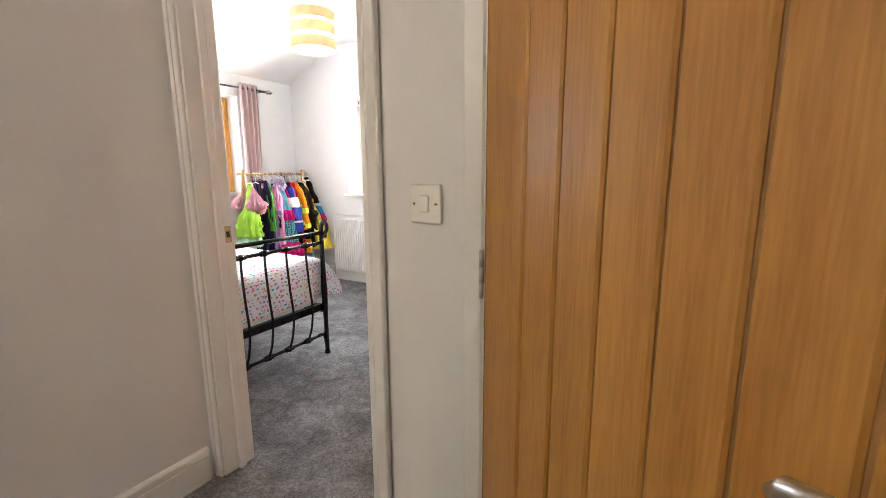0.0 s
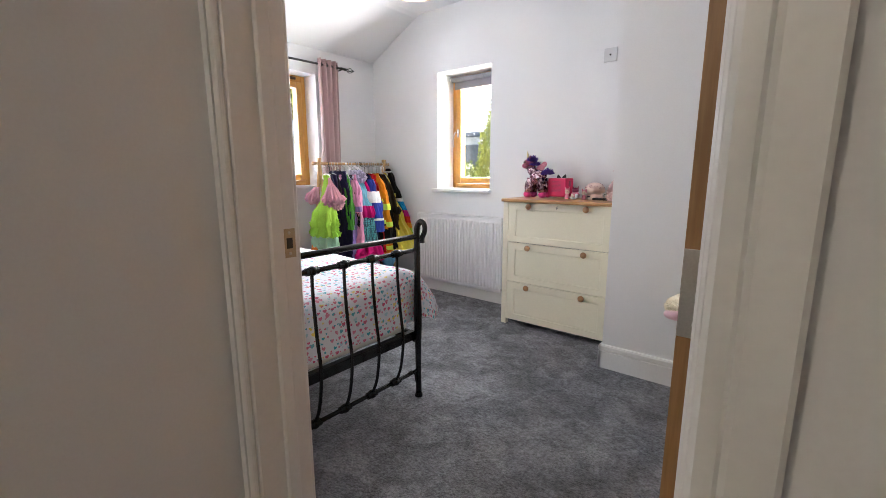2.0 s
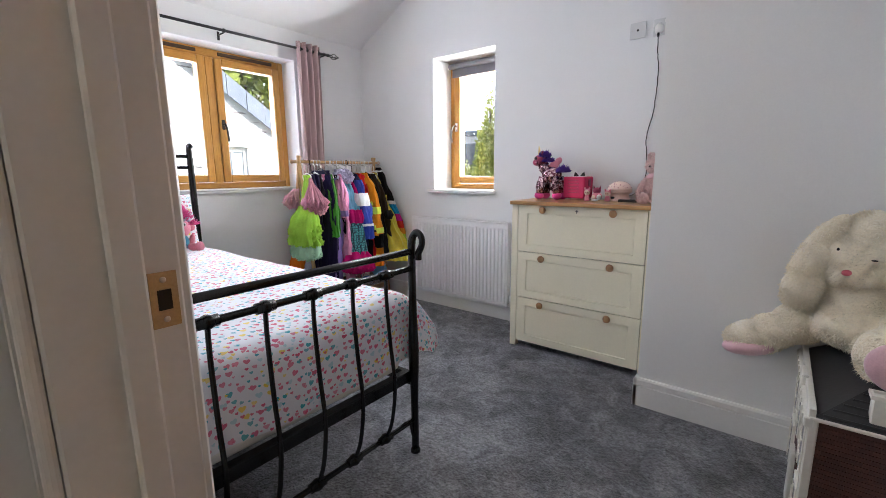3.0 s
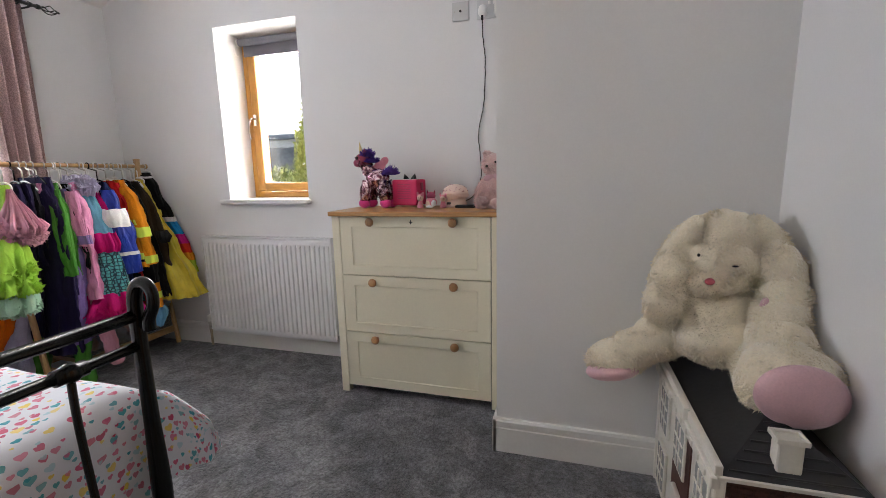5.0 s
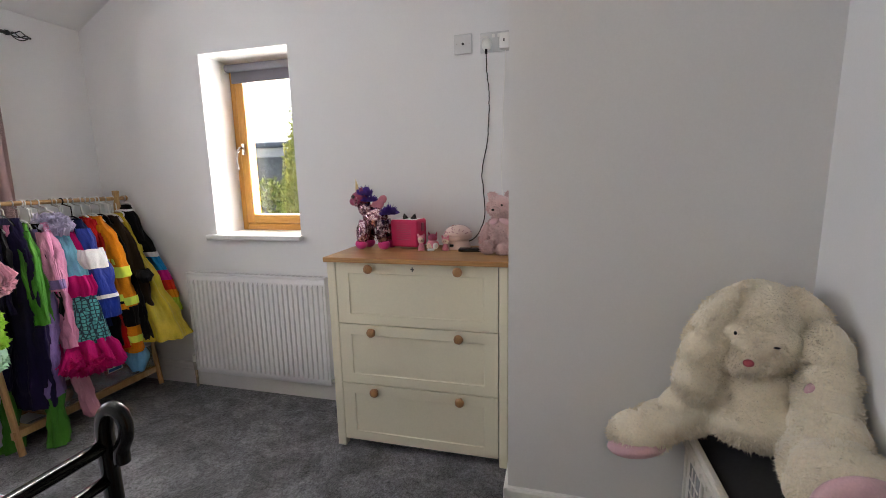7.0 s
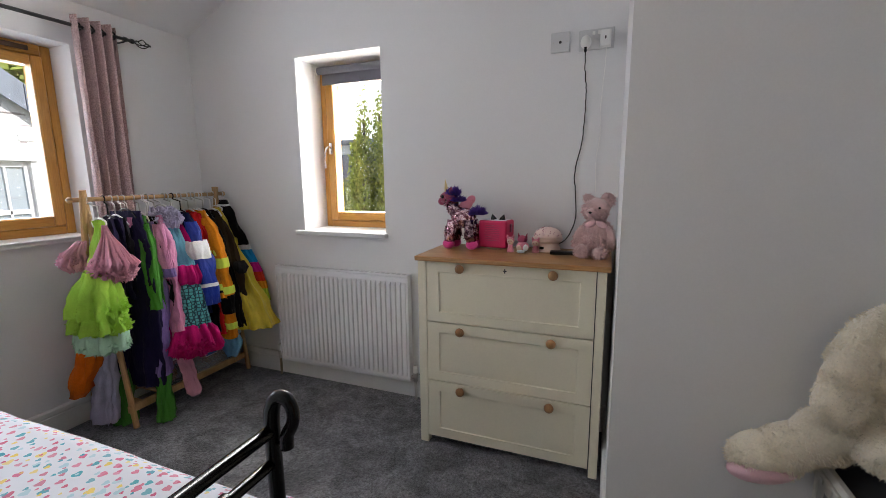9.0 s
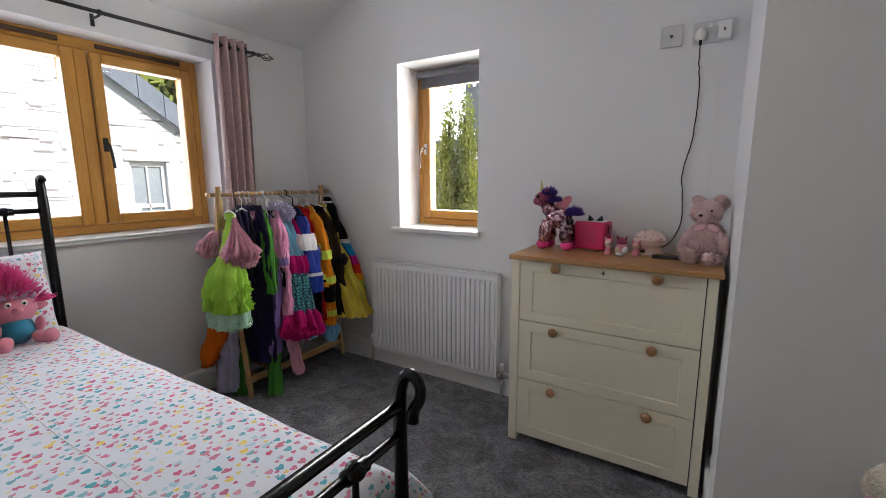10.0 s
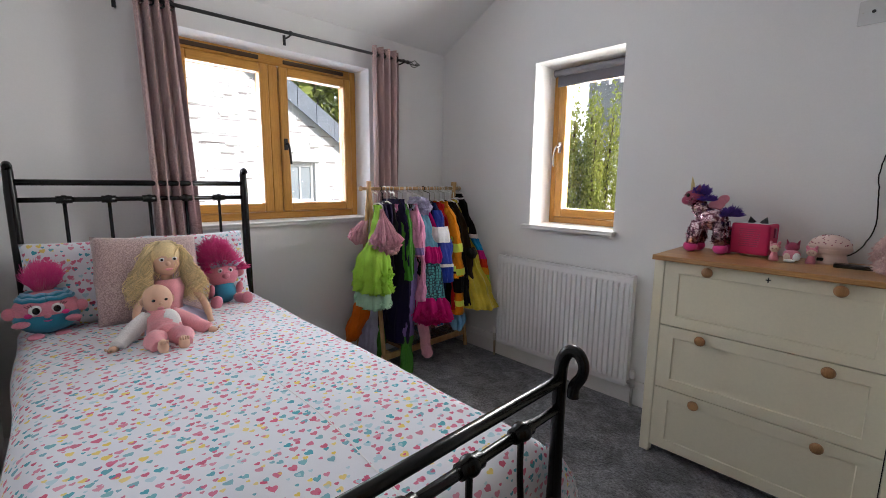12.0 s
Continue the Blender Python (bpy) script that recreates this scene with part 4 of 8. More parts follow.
for y, s in ((by0, -1), (by1, 1)):
    pts = curve_points([(bf, y, 0.018), (bf, y, 0.30), (bf, y, 0.62), (bf, y, 0.80), (bf + 0.003, y, 0.858), (bf + 0.018, y, 0.886), (bf + 0.038, y, 0.887), (bf + 0.051, y, 0.868), (bf + 0.049, y, 0.842), (bf + 0.034, y, 0.815), (bf + 0.032, y, 0.790)], 5)
    rad = []
    for p in pts:
        rad.append(0.0145 + 0.006 * math.exp(-((p.z - 0.42) / 0.12) ** 2) if p.x < bf + 0.003 else max(0.008, 0.0145 - 0.06 * (p.x - bf)))
    post = part("foot_post", tube(pts, rad, 14), BLACK, bed, soft=True)
    part("glide", lathe([(0.0001, 0), (0.019, 0), (0.020, 0.008), (0.015, 0.02), (0.0001, 0.022)], (bf, y, 0.0), n=16), BLACK, post, soft=True)
    part("scroll", tube(curve_points([(bf, y - s * 0.075, 0.146), (bf, y - s * 0.05, 0.150), (bf, y - s * 0.025, 0.128), (bf, y - s * 0.017, 0.09), (bf, y - s * 0.004, 0.062)], 4), 0.006, 8), BLACK, post, soft=True)
    # headboard post, a little curved at the top; the bed stands slightly askew
    y += 0.034
    part("head_post", tube(curve_points([(bh, y, 0.0), (bh, y, 0.5), (bh, y, 1.0), (bh, y, 1.215), (bh - 0.002, y, 1.262), (bh + 0.012, y, 1.283), (bh + 0.03, y, 1.272)], 4), [0.019] * 12 + [0.017] * 4 + [0.016] * 4 + [0.014] * 5, 14), BLACK, bed, soft=True)
    part("side_rail", box((bh, y - 0.029 - 0.015 * s, 0.285), (bf, y - 0.005 - 0.015 * s, 0.335), 0.003), BLACK, bed)
part("head_rail", tube([(bh, by0 + 0.034, 1.215), (bh, by1 + 0.034, 1.215)], 0.0125, 12), BLACK, bed, soft=True)
hm = part("head_middle_rail", tube([(bh, by0 + 0.034, 1.145), (bh, by1 + 0.034, 1.145)], 0.0105, 12), BLACK, bed, soft=True)
part("head_lower_rail", tube([(bh, by0 + 0.034, 0.34), (bh, by1 + 0.034, 0.34)], 0.0105, 12), BLACK, bed, soft=True)
for y in (q + 0.048 for q in ys):
    part("spindle", tube([(bh, y, 0.34), (bh, y, 1.145)], 0.0068, 10), BLACK, bed, soft=True)
    knot((bh, y, 1.145), hm)
for k in range(9):
    x = bh + 0.15 + k * 0.2
    part("slat", box((x - 0.035, by0 + 0.02, 0.318), (x + 0.035, by1 - 0.02, 0.330)), PINE, bed)
MATT = material("white_mattress_ticking", (0.72, 0.71, 0.69), 0.9, vary=0.03, scale=8, grain=300, bump=0.2)
solid("mattress", box((bh + 0.03, by0 + 0.01, 0.335), (bf - 0.05, by1 - 0.01, 0.575), 0.035, segs=3), MATT, "white fabric mattress on the bedstead", "mattress")


def sheet_mesh(nx, ny, place, mat, thick=0.012):
    """A cloth with UVs in metres; place(u, v) gives the point, u and v in 0 to 1, and metres."""
    bm = bmesh.new()
    uvl = bm.loops.layers.uv.new("UVMap")
    top, low = {}, {}
    for i in range(nx + 1):
        for j in range(ny + 1):
            p, m = place(i / nx, j / ny)
            top[i, j] = (bm.verts.new(p), m)
    for i in range(nx):
        for j in range(ny):
            ks = [(i, j), (i + 1, j), (i + 1, j + 1), (i, j + 1)]
            f = bm.faces.new([top[k][0] for k in ks])
            for lp, k in zip(f.loops, ks):
                lp[uvl].uv = top[k][1]
    bmesh.ops.recalc_face_normals(bm, faces=bm.faces)
    return bm


def duvet_place(u, v):
    """Lies over the mattress, falls over the north side and the foot, tucks at the wall side."""
    L, over_foot, W, over_n, over_s = 1.835, 0.27, 0.93, 0.26, 0.10
    a = u * (L + over_foot)
    b = v * (over_s + W + over_n) - over_s
    x, z = bh + 0.06 + a, 0.0
    y = 1.480 + b
    top = 0.655 + 0.018 * math.sin(a * 2.4) * math.sin(max(0, b) * 3.4) + 0.010 * noise.noise(Vector((a * 3, b * 3, 2))) + 0.004 * noise.noise(Vector((a * 9, b * 9, 5)))
    r = 0.07

    def fall(d):
        """Distance past the edge -> outward, down."""
        if d < -r:
            return d, 0.0
        ang = min(math.pi / 2, (d + r) / r * 0.75)
        out = -r + r * math.sin(ang)
        dn = r * (1 - math.cos(ang))
        rest = max(0.0, d + r - (math.pi / 2) * r / 0.75)
        return out, dn + rest
    xo, zd1 = fall(a - L)
    yo, zd2 = fall(b - W)
    ys_, zd3 = fall(-b)
    x = bh + 0.06 + L + xo
    if b > W / 2:
        y = 1.480 + W + yo
        zd = zd2
    else:
        y = 1.480 - ys_
        zd = zd3
    down = math.hypot(zd1, zd) if min(zd1, zd) > 0 else max(zd1, zd)
    down = min(down, max(zd1, zd) + 0.05)
    wav = min(1.0, down / 0.2)
    if zd1 > zd:
        x += 0.010 * wav * math.sin(b * 19 + 1)
    else:
        y += 0.018 * wav * math.sin(a * 9 + 0.6) + 0.012 * wav
    # the free corner hangs out past the post
    if zd1 > 0.02 and zd2 > 0.02:
        y += 0.15 * min(1.0, zd2 / 0.2)
        x -= 0.02
    return Vector((min(x, bf - 0.022) if y < by1 + 0.03 else x, y, top - down)), (a, b)


dv = thing("duvet", (-3.0, 1.95, 0.58), "white duvet printed with small multicoloured hearts, neatly spread", "duvet")
part("cover", sheet_mesh(110, 80, duvet_place, HEARTS), HEARTS, dv, soft=True)
# raised seam along the middle of the cover
pts = []
for k in range(41):
    p, _ = duvet_place(0.18 + 0.72 * k / 40, 0.52 + 0.006 * math.sin(k * 0.3))
    pts.append(p + Vector((0, 0, 0.0)))
part("centre_crease", tube(pts, 0.0017, 6), material("white_piping", (0.84, 0.84, 0.86), 0.85, vary=0.02, scale=9, grain=500, bump=0.2), dv, soft=True)


def cushion(name, at, w, h, d, rot, mat, label, category, puff=0.6):
    """A soft square pillow with pinched corners; local x width, z height, y depth."""
    m = pose(*at, *rot)
    bm = bmesh.new()
    uvl = bm.loops.layers.uv.new("UVMap")
    n = 22
    for s in (-1, 1):
        g = {}
        for i in range(n + 1):
            for j in range(n + 1):
                u, v = 2 * i / n - 1, 2 * j / n - 1
                k = max(0.0, (1 - u ** 4) * (1 - v ** 4)) ** puff
                pin = 1 - 0.06 * (abs(u * v) ** 0.5) * (1 - k)
                wr = 0.004 * noise.noise(Vector((u * 3, v * 3, at[0] * 5))) + 0.003 * noise.noise(Vector((u * 9, v * 9, at[1] * 5)))
                side = 1 - 0.05 * (1 - v * v) * (abs(u) ** 3)
                vert = 1 - 0.05 * (1 - u * u) * (abs(v) ** 3)
                g[i, j] = bm.verts.new(m @ Vector((u * w / 2 * side * pin, s * (d / 2 * k + 0.002) + wr * k, v * h / 2 * vert)))
        for i in range(n):
            for j in range(n):
                ks = [(i, j), (i + 1, j), (i + 1, j + 1), (i, j + 1)]
                f = bm.faces.new([g[k] for k in ks])
                for lp, k in zip(f.loops, ks):
                    lp[uvl].uv = (-k[1] / n * h + at[0], k[0] / n * w)
    bmesh.ops.remove_doubles(bm, verts=bm.verts, dist=0.0045)
    bmesh.ops.recalc_face_normals(bm, faces=bm.faces)
    return solid(name, bm, mat, label, category, soft=True)


# ---------------------------------------------------------------- bedding and dolls
def cloth_mat(name, c, rough=0.8, vary=0.12, sheen=0.3, grain=260, bump=0.25, thin=0.0, c2=None):
    m = material(name, c, rough, vary=vary, scale=14, grain=grain, bump=bump, depth=0.0015, sheen=sheen, color2=c2)
    return translucent(m, thin) if thin else m


def creases(m, size=22.0, depth=0.012):
    """Long soft wrinkles that run down the cloth, over its fine weave."""
    n, link = m.node_tree.nodes, m.node_tree.links.new
    b = n["Principled BSDF"]
    co, mp, tex, bp = n.new("ShaderNodeTexCoord"), n.new("ShaderNodeMapping"), n.new("ShaderNodeTexNoise"), n.new("ShaderNodeBump")
    mp.inputs["Scale"].default_value = (1, 1, 0.32)
    tex.inputs["Scale"].default_value, tex.inputs["Detail"].default_value, tex.inputs["Distortion"].default_value = size, 3, 1.2
    bp.inputs["Strength"].default_value, bp.inputs["Distance"].default_value = 0.9, depth
    link(co.outputs["Object"], mp.inputs["Vector"]), link(mp.outputs[0], tex.inputs["Vector"]), link(tex.outputs["Fac"], bp.inputs["Height"])
    link(b.inputs["Normal"].links[0].from_socket, bp.inputs["Normal"])
    link(bp.outputs[0], b.inputs["Normal"])
    return m


GLITTER = material("pink_glitter_velvet", (0.62, 0.45, 0.43), 0.4, vary=0.1, scale=190, grain=420, bump=0.6, depth=0.002, color2=(0.34, 0.22, 0.22), sheen=0.5, spread=0.26)
SKIN = material("doll_vinyl", (0.74, 0.47, 0.33), 0.45, vary=0.03, scale=8, grain=80, bump=0.02)
HAIR = material("blonde_doll_hair", (0.86, 0.68, 0.36), 0.36, vary=0.12, scale=30, grain=200, bump=0.3, islands=0.2)
PINKCLOTH = cloth_mat("salmon_pink_jersey", (0.80, 0.34, 0.38))
HOTPINK = cloth_mat("hot_pink_plush", (0.78, 0.05, 0.28), 0.9)
PLUSHPINK = cloth_mat("rose_pink_plush", (0.74, 0.26, 0.34), 0.95)
BLUEPLUSH = cloth_mat("teal_blue_plush", (0.03, 0.27, 0.42), 0.9)
WHITECLOTH = cloth_mat("white_jersey", (0.80, 0.80, 0.80))
LILACTULLE = cloth_mat("lilac_tulle", (0.58, 0.55, 0.72), thin=0.4)
SKYBAND = cloth_mat("pale_blue_band", (0.25, 0.50, 0.70))
BLACKBEAD = material("black_bead", (0.01, 0.01, 0.012), 0.15, bump=0)

cushion("pillow", (-3.835, 1.745, 0.808), 0.46, 0.36, 0.14, (-17, 0, 90), HEARTS, "white heart-print pillow propped against the headboard", "pillow")
cushion("pillow", (-3.845, 2.135, 0.806), 0.46, 0.36, 0.12, (-14, 0, 90), HEARTS, "white heart-print pillow propped behind the dolls", "pillow")
cushion("cushion", (-3.70, 1.915, 0.822), 0.40, 0.37, 0.13, (-22, 3, 92), GLITTER, "dusty pink glittery square cushion leaning on a pillow", "cushion")


def hair_strands(bm, root, count, length, spread, mat, seed, curl=0.02, down=1.0, r=0.004, up=0.0, squash=(1, 1, 1)):
    """Locks growing from a small dome round root."""
    rng = random.Random(seed)
    for _ in range(count):
        a = rng.uniform(0, 2 * math.pi)
        el = rng.uniform(-0.25, 1.4)
        if abs(math.atan2(math.sin(a), math.cos(a))) < 0.85 and el < 1.05:
            continue
        d = Vector((math.cos(a) * math.cos(el) * squash[0], math.sin(a) * math.cos(el) * squash[1], math.sin(el) * squash[2]))
        p = Vector(root) + d * spread
        v = d * 0.35 + Vector((0, 0, up))
        pts = [p.copy()]
        for k in range(6):
            v = v * 0.70 + Vector((rng.gauss(-0.03, 0.10), rng.gauss(0, 0.12), -0.30 * down))
            p = p + v.normalized() * length / 6 + Vector((math.sin(k * 2 + a), math.cos(k * 2 + a), 0)) * curl * 0.3
            pts.append(p.copy())
        tube(pts, [r * 0.8, r, r * 1.1, r, r * 0.9, r * 0.6, r * 0.2], 5, bm, mat)
    return bm


def tufts(bm, root, count, length, spread, mat, seed, r=0.004, up=1.0):
    rng = random.Random(seed)
    for _ in range(count):
        d = Vector((rng.gauss(0, 1), rng.gauss(0, 1), abs(rng.gauss(0, 1)) * up)).normalized()
        p = Vector(root) + d * spread * rng.uniform(0.2, 1)
        q = p + (d + Vector((0, 0, 0.6 * up)) + Vector((rng.gauss(0, 0.25), rng.gauss(0, 0.25), 0))).normalized() * length * rng.uniform(0.6, 1.1)
        tube([p, (p + q) / 2 + Vector((rng.gauss(0, 0.1), rng.gauss(0, 0.1), 0)) * length, q], [r, r * 0.8, r * 0.15], 4, bm, mat)
    return bm


# large blonde doll, seated against the cushion
bx, byy, bz = -3.53, 1.943, 0.655
bm = ball((bx, byy, bz + 0.262), (0.050, 0.050, 0.062), mat=0, segs=22)
ball((bx + 0.048, byy - 0.002, bz + 0.255), (0.010, 0.009, 0.010), bm, 0)
for s in (-1, 1):
    ball((bx + 0.044, byy + s * 0.021, bz + 0.272), (0.006, 0.010, 0.007), bm, 4, segs=10)
    ball((bx + 0.049, byy + s * 0.021, bz + 0.272), (0.003, 0.005, 0.005), bm, 5, segs=8)
ball((bx + 0.046, byy, bz + 0.233), (0.006, 0.014, 0.005), bm, 2, segs=10)
tube([(bx, byy, bz + 0.215), (bx, byy, bz + 0.17)], 0.02, 12, bm, 0)
tube([(bx, byy, bz + 0.185), (bx + 0.004, byy, bz + 0.15), (bx + 0.006, byy, bz + 0.09), (bx + 0.01, byy, bz + 0.04)], [0.046, 0.058, 0.043, 0.05], 18, bm, 2)
for s in (-1, 1):
    tube(curve_points([(bx, byy + s * 0.050, bz + 0.172), (bx + 0.015, byy + s * 0.085, bz + 0.14), (bx + 0.04, byy + s * 0.115, bz + 0.08), (bx + 0.09, byy + s * 0.118, bz + 0.035), (bx + 0.12, byy + s * 0.115, bz + 0.012)], 4), [0.018] * 6 + [0.014] * 6 + [0.011] * 5, 10, bm, 0)
    ball((bx + 0.125, byy + s * 0.115, bz + 0.010), (0.016, 0.010, 0.009), bm, 0)
ring = [(bx + 0.03 + 0.13 * math.cos(a) * (1 + 0.1 * math.sin(7 * a)), byy + 0.15 * math.sin(a) * (1 + 0.1 * math.sin(7 * a)), bz + 0.012 + 0.006 * math.sin(5 * a)) for a in (2 * math.pi * k / 48 for k in range(48))]
hub = [bm.verts.new((bx + 0.01 + 0.05 * math.cos(2 * math.pi * k / 48), byy + 0.05 * math.sin(2 * math.pi * k / 48), bz + 0.075)) for k in range(48)]
rim = [bm.verts.new(p) for p in ring]
for k in range(48):
    bm.faces.new((hub[k], rim[k], rim[(k + 1) % 48], hub[(k + 1) % 48])).material_index = 3
ball((bx - 0.010, byy, bz + 0.285), (0.056, 0.062, 0.055), bm, 1, lump=0.1)
hair_strands(bm, (bx - 0.014, byy, bz + 0.285), 260, 0.130, 0.052, 1, 4, 0.05, 1.0, 0.0022, squash=(0.75, 1.05, 1))
# loose waves falling wide over both shoulders
rng = random.Random(44)
for k in range(520):
    s = -1 if k % 2 else 1
    out, fwd, ph = rng.uniform(0.15, 1.0), rng.uniform(-0.055, 0.030), rng.uniform(0, 6.28)
    key = [(bx + fwd * 0.5 - 0.005, byy + s * rng.uniform(0.002, 0.026), bz + 0.336 - 0.01 * rng.random()), (bx + fwd * 0.8, byy + s * (0.046 + 0.014 * out), bz + 0.300),
           (bx + fwd, byy + s * (0.052 + 0.040 * out), bz + 0.240 - 0.02 * rng.random()), (bx + fwd + 0.01, byy + s * (0.056 + 0.068 * out), bz + 0.180), (bx + fwd + 0.015, byy + s * (0.052 + 0.070 * out), bz + rng.uniform(0.085, 0.150))]
    pts = curve_points(key, 5)
    turn = rng.uniform(0.9, 1.3) * (1 if k % 3 else -1)
    pts = [(p[0] + (0.002 + 0.0009 * i) * math.sin(ph + i * turn), p[1] + (0.002 + 0.0010 * i) * math.cos(ph + i * turn), p[2] + 0.003 * math.sin(ph * 2 + i)) for i, p in enumerate(pts)]
    r = rng.uniform(0.0010, 0.0019)
    tube(pts, [r * (1.0 if i < len(pts) - 2 else 0.5) for i in range(len(pts))], 4, bm, 1)
solid("doll", bm, [SKIN, HAIR, PINKCLOTH, LILACTULLE, WHITECLOTH, BLACKBEAD], "blonde fashion doll in a pink top sitting on the bed", "doll", soft=True)

# baby doll, reclining in front of it
hx_, hy_, hz_ = -3.385, 1.880, 0.800
bm = ball((hx_, hy_, hz_), (0.050, 0.048, 0.054), mat=0, segs=20)
for s in (-1, 1):
    ball((hx_ + 0.043, hy_ + s * 0.018, hz_ + 0.006), (0.006, 0.007, 0.005), bm, 3, segs=8)
    ball((hx_ - 0.002, hy_ + s * 0.048, hz_ - 0.004), (0.010, 0.006, 0.013), bm, 0, segs=10)
ball((hx_ + 0.050, hy_, hz_ - 0.006), 0.006, bm, 0, segs=8)
ball((hx_ + 0.046, hy_, hz_ - 0.024), (0.006, 0.011, 0.006), bm, 1, segs=8)
tube(curve_points([(hx_ + 0.000, hy_, hz_ - 0.042), (hx_ + 0.035, hy_ + 0.002, hz_ - 0.075), (hx_ + 0.075, hy_ + 0.004, hz_ - 0.105), (hx_ + 0.115, hy_ + 0.006, hz_ - 0.115)], 5), [0.038] * 4 + [0.050] * 4 + [0.056] * 4 + [0.050] * 4, 20, bm, 1)
ball((hx_ + 0.062, hy_ + 0.020, hz_ - 0.072), (0.052, 0.036, 0.036), bm, 2, (0, 35, 0))
ball((hx_ + 0.018, hy_, hz_ - 0.046), (0.034, 0.040, 0.014), bm, 2, (0, 20, 0))
for s in (-1, 1):
    tube(curve_points([(hx_ + 0.015, hy_ + s * 0.035, hz_ - 0.058), (hx_ + 0.035, hy_ + s * 0.080, hz_ - 0.085), (hx_ + 0.062, hy_ + s * 0.115, hz_ - 0.108), (hx_ + 0.085, hy_ + s * 0.138, hz_ - 0.122)], 4), [0.028] * 7 + [0.025] * 6, 12, bm, 2 if s < 0 else 1)
    ball((hx_ + 0.096, hy_ + s * 0.150, hz_ - 0.126), (0.018, 0.016, 0.013), bm, 0, segs=12)
    for q in range(3):
        ball((hx_ + 0.104, hy_ + s * (0.156 + 0.007 * q), hz_ - 0.130 + 0.006 * q), (0.011, 0.004, 0.004), bm, 0, segs=8)
    tube(curve_points([(hx_ + 0.105, hy_ + s * 0.026, hz_ - 0.115), (hx_ + 0.155, hy_ + s * 0.042, hz_ - 0.108), (hx_ + 0.190, hy_ + s * 0.034, hz_ - 0.118)], 4), [0.035] * 5 + [0.027] * 4, 14, bm, 1)
    ball((hx_ + 0.212, hy_ + s * 0.030, hz_ - 0.112), (0.020, 0.017, 0.027), bm, 0, segs=12)
    for q in range(4):
        ball((hx_ + 0.226, hy_ + s * 0.030 + 0.007 * (q - 1.5), hz_ - 0.092), (0.005, 0.004, 0.007), bm, 0, segs=8)
solid("baby_doll", bm, [SKIN, PINKCLOTH, WHITECLOTH, BLACKBEAD], "bald baby doll in pink and white clothes on the duvet", "doll", soft=True)

# pink-haired plush
px_, py_, pz_ = -3.735, 2.205, 0.655
bm = ball((px_, py_, pz_ + 0.135), (0.055, 0.070, 0.062), mat=0, segs=20)
ball((px_ + 0.052, py_, pz_ + 0.135), (0.018, 0.018, 0.014), bm, 0, segs=10)
for s in (-1, 1):
    ball((px_ + 0.045, py_ + s * 0.022, pz_ + 0.160), (0.006, 0.011, 0.012), bm, 3, segs=10)
    ball((px_ + 0.050, py_ + s * 0.022, pz_ + 0.160), (0.003, 0.005, 0.006), bm, 4, segs=8)
    ball((px_, py_ + s * 0.072, pz_ + 0.135), (0.008, 0.026, 0.022), bm, 0, segs=10)
    ball((px_ + 0.075, py_ + s * 0.052, pz_ + 0.026), (0.045, 0.024, 0.024), bm, 0, (0, 0, s * 20), segs=12)
    ball((px_ + 0.118, py_ + s * 0.066, pz_ + 0.032), (0.018, 0.026, 0.030), bm, 0, segs=12)
    ball((px_ + 0.03, py_ + s * 0.062, pz_ + 0.065), (0.018, 0.016, 0.040), bm, 0, (0, 30, 0), segs=10)
ball((px_ + 0.01, py_, pz_ + 0.055), (0.050, 0.052, 0.058), bm, 2, segs=16)
ball((px_ - 0.022, py_ - 0.006, pz_ + 0.172), (0.050, 0.082, 0.055), bm, 1, lump=0.15, segs=18)
tufts(bm, (px_ - 0.020, py_ - 0.006, pz_ + 0.180), 1500, 0.044, 0.074, 1, 8, 0.0028, 0.75)
tufts(bm, (px_ - 0.020, py_ - 0.020, pz_ + 0.215), 700, 0.075, 0.040, 1, 9, 0.0028, 1.3)
for s in (-1, 1):
    tufts(bm, (px_ - 0.018, py_ + s * 0.070, pz_ + 0.150), 420, 0.036, 0.034, 1, 20 + s, 0.0026, 0.15)
for k in range(5):
    ball((px_ + 0.046 - 0.004 * abs(k - 2), py_ - 0.048 + 0.024 * k, pz_ + 0.196 - 0.004 * abs(k - 2)), (0.009, 0.015, 0.014), bm, 5, segs=10, lump=0.3)
solid("plush_toy", bm, [PLUSHPINK, HOTPINK, BLUEPLUSH, WHITECLOTH, BLACKBEAD, LILACTULLE], "small pink soft toy with shaggy hot-pink hair and blue clothes", "soft toy", soft=True)

# round two-tone plush by the wall
qx, qy, qz = -3.72, 1.585, 0.650
bm = bmesh.new()
got = bmesh.ops.create_uvsphere(bm, u_segments=28, v_segments=20, radius=1.0)["verts"]
for v in got:
    v.co = Vector((qx + v.co.x * 0.085, qy + v.co.y * 0.118, qz + 0.098 + v.co.z * 0.092))
for f in bm.faces:
    f.material_index = 0 if f.calc_center_median().z > qz + 0.092 else 2
for s in (-1, 1):
    ball((qx + 0.076, qy + s * 0.036, qz + 0.122), (0.010, 0.023, 0.022), bm, 3, segs=14)
    ball((qx + 0.084, qy + s * 0.034, qz + 0.122), (0.006, 0.013, 0.014), bm, 4, segs=12)
    ball((qx + 0.03, qy + s * 0.118, qz + 0.112), (0.014, 0.024, 0.026), bm, 0, segs=10)
    ball((qx + 0.075, qy + s * 0.085, qz + 0.072), (0.018, 0.030, 0.014), bm, 0, segs=10)
    ball((qx + 0.07, qy + s * 0.045, qz + 0.012), (0.036, 0.030, 0.014), bm, 0, segs=10)
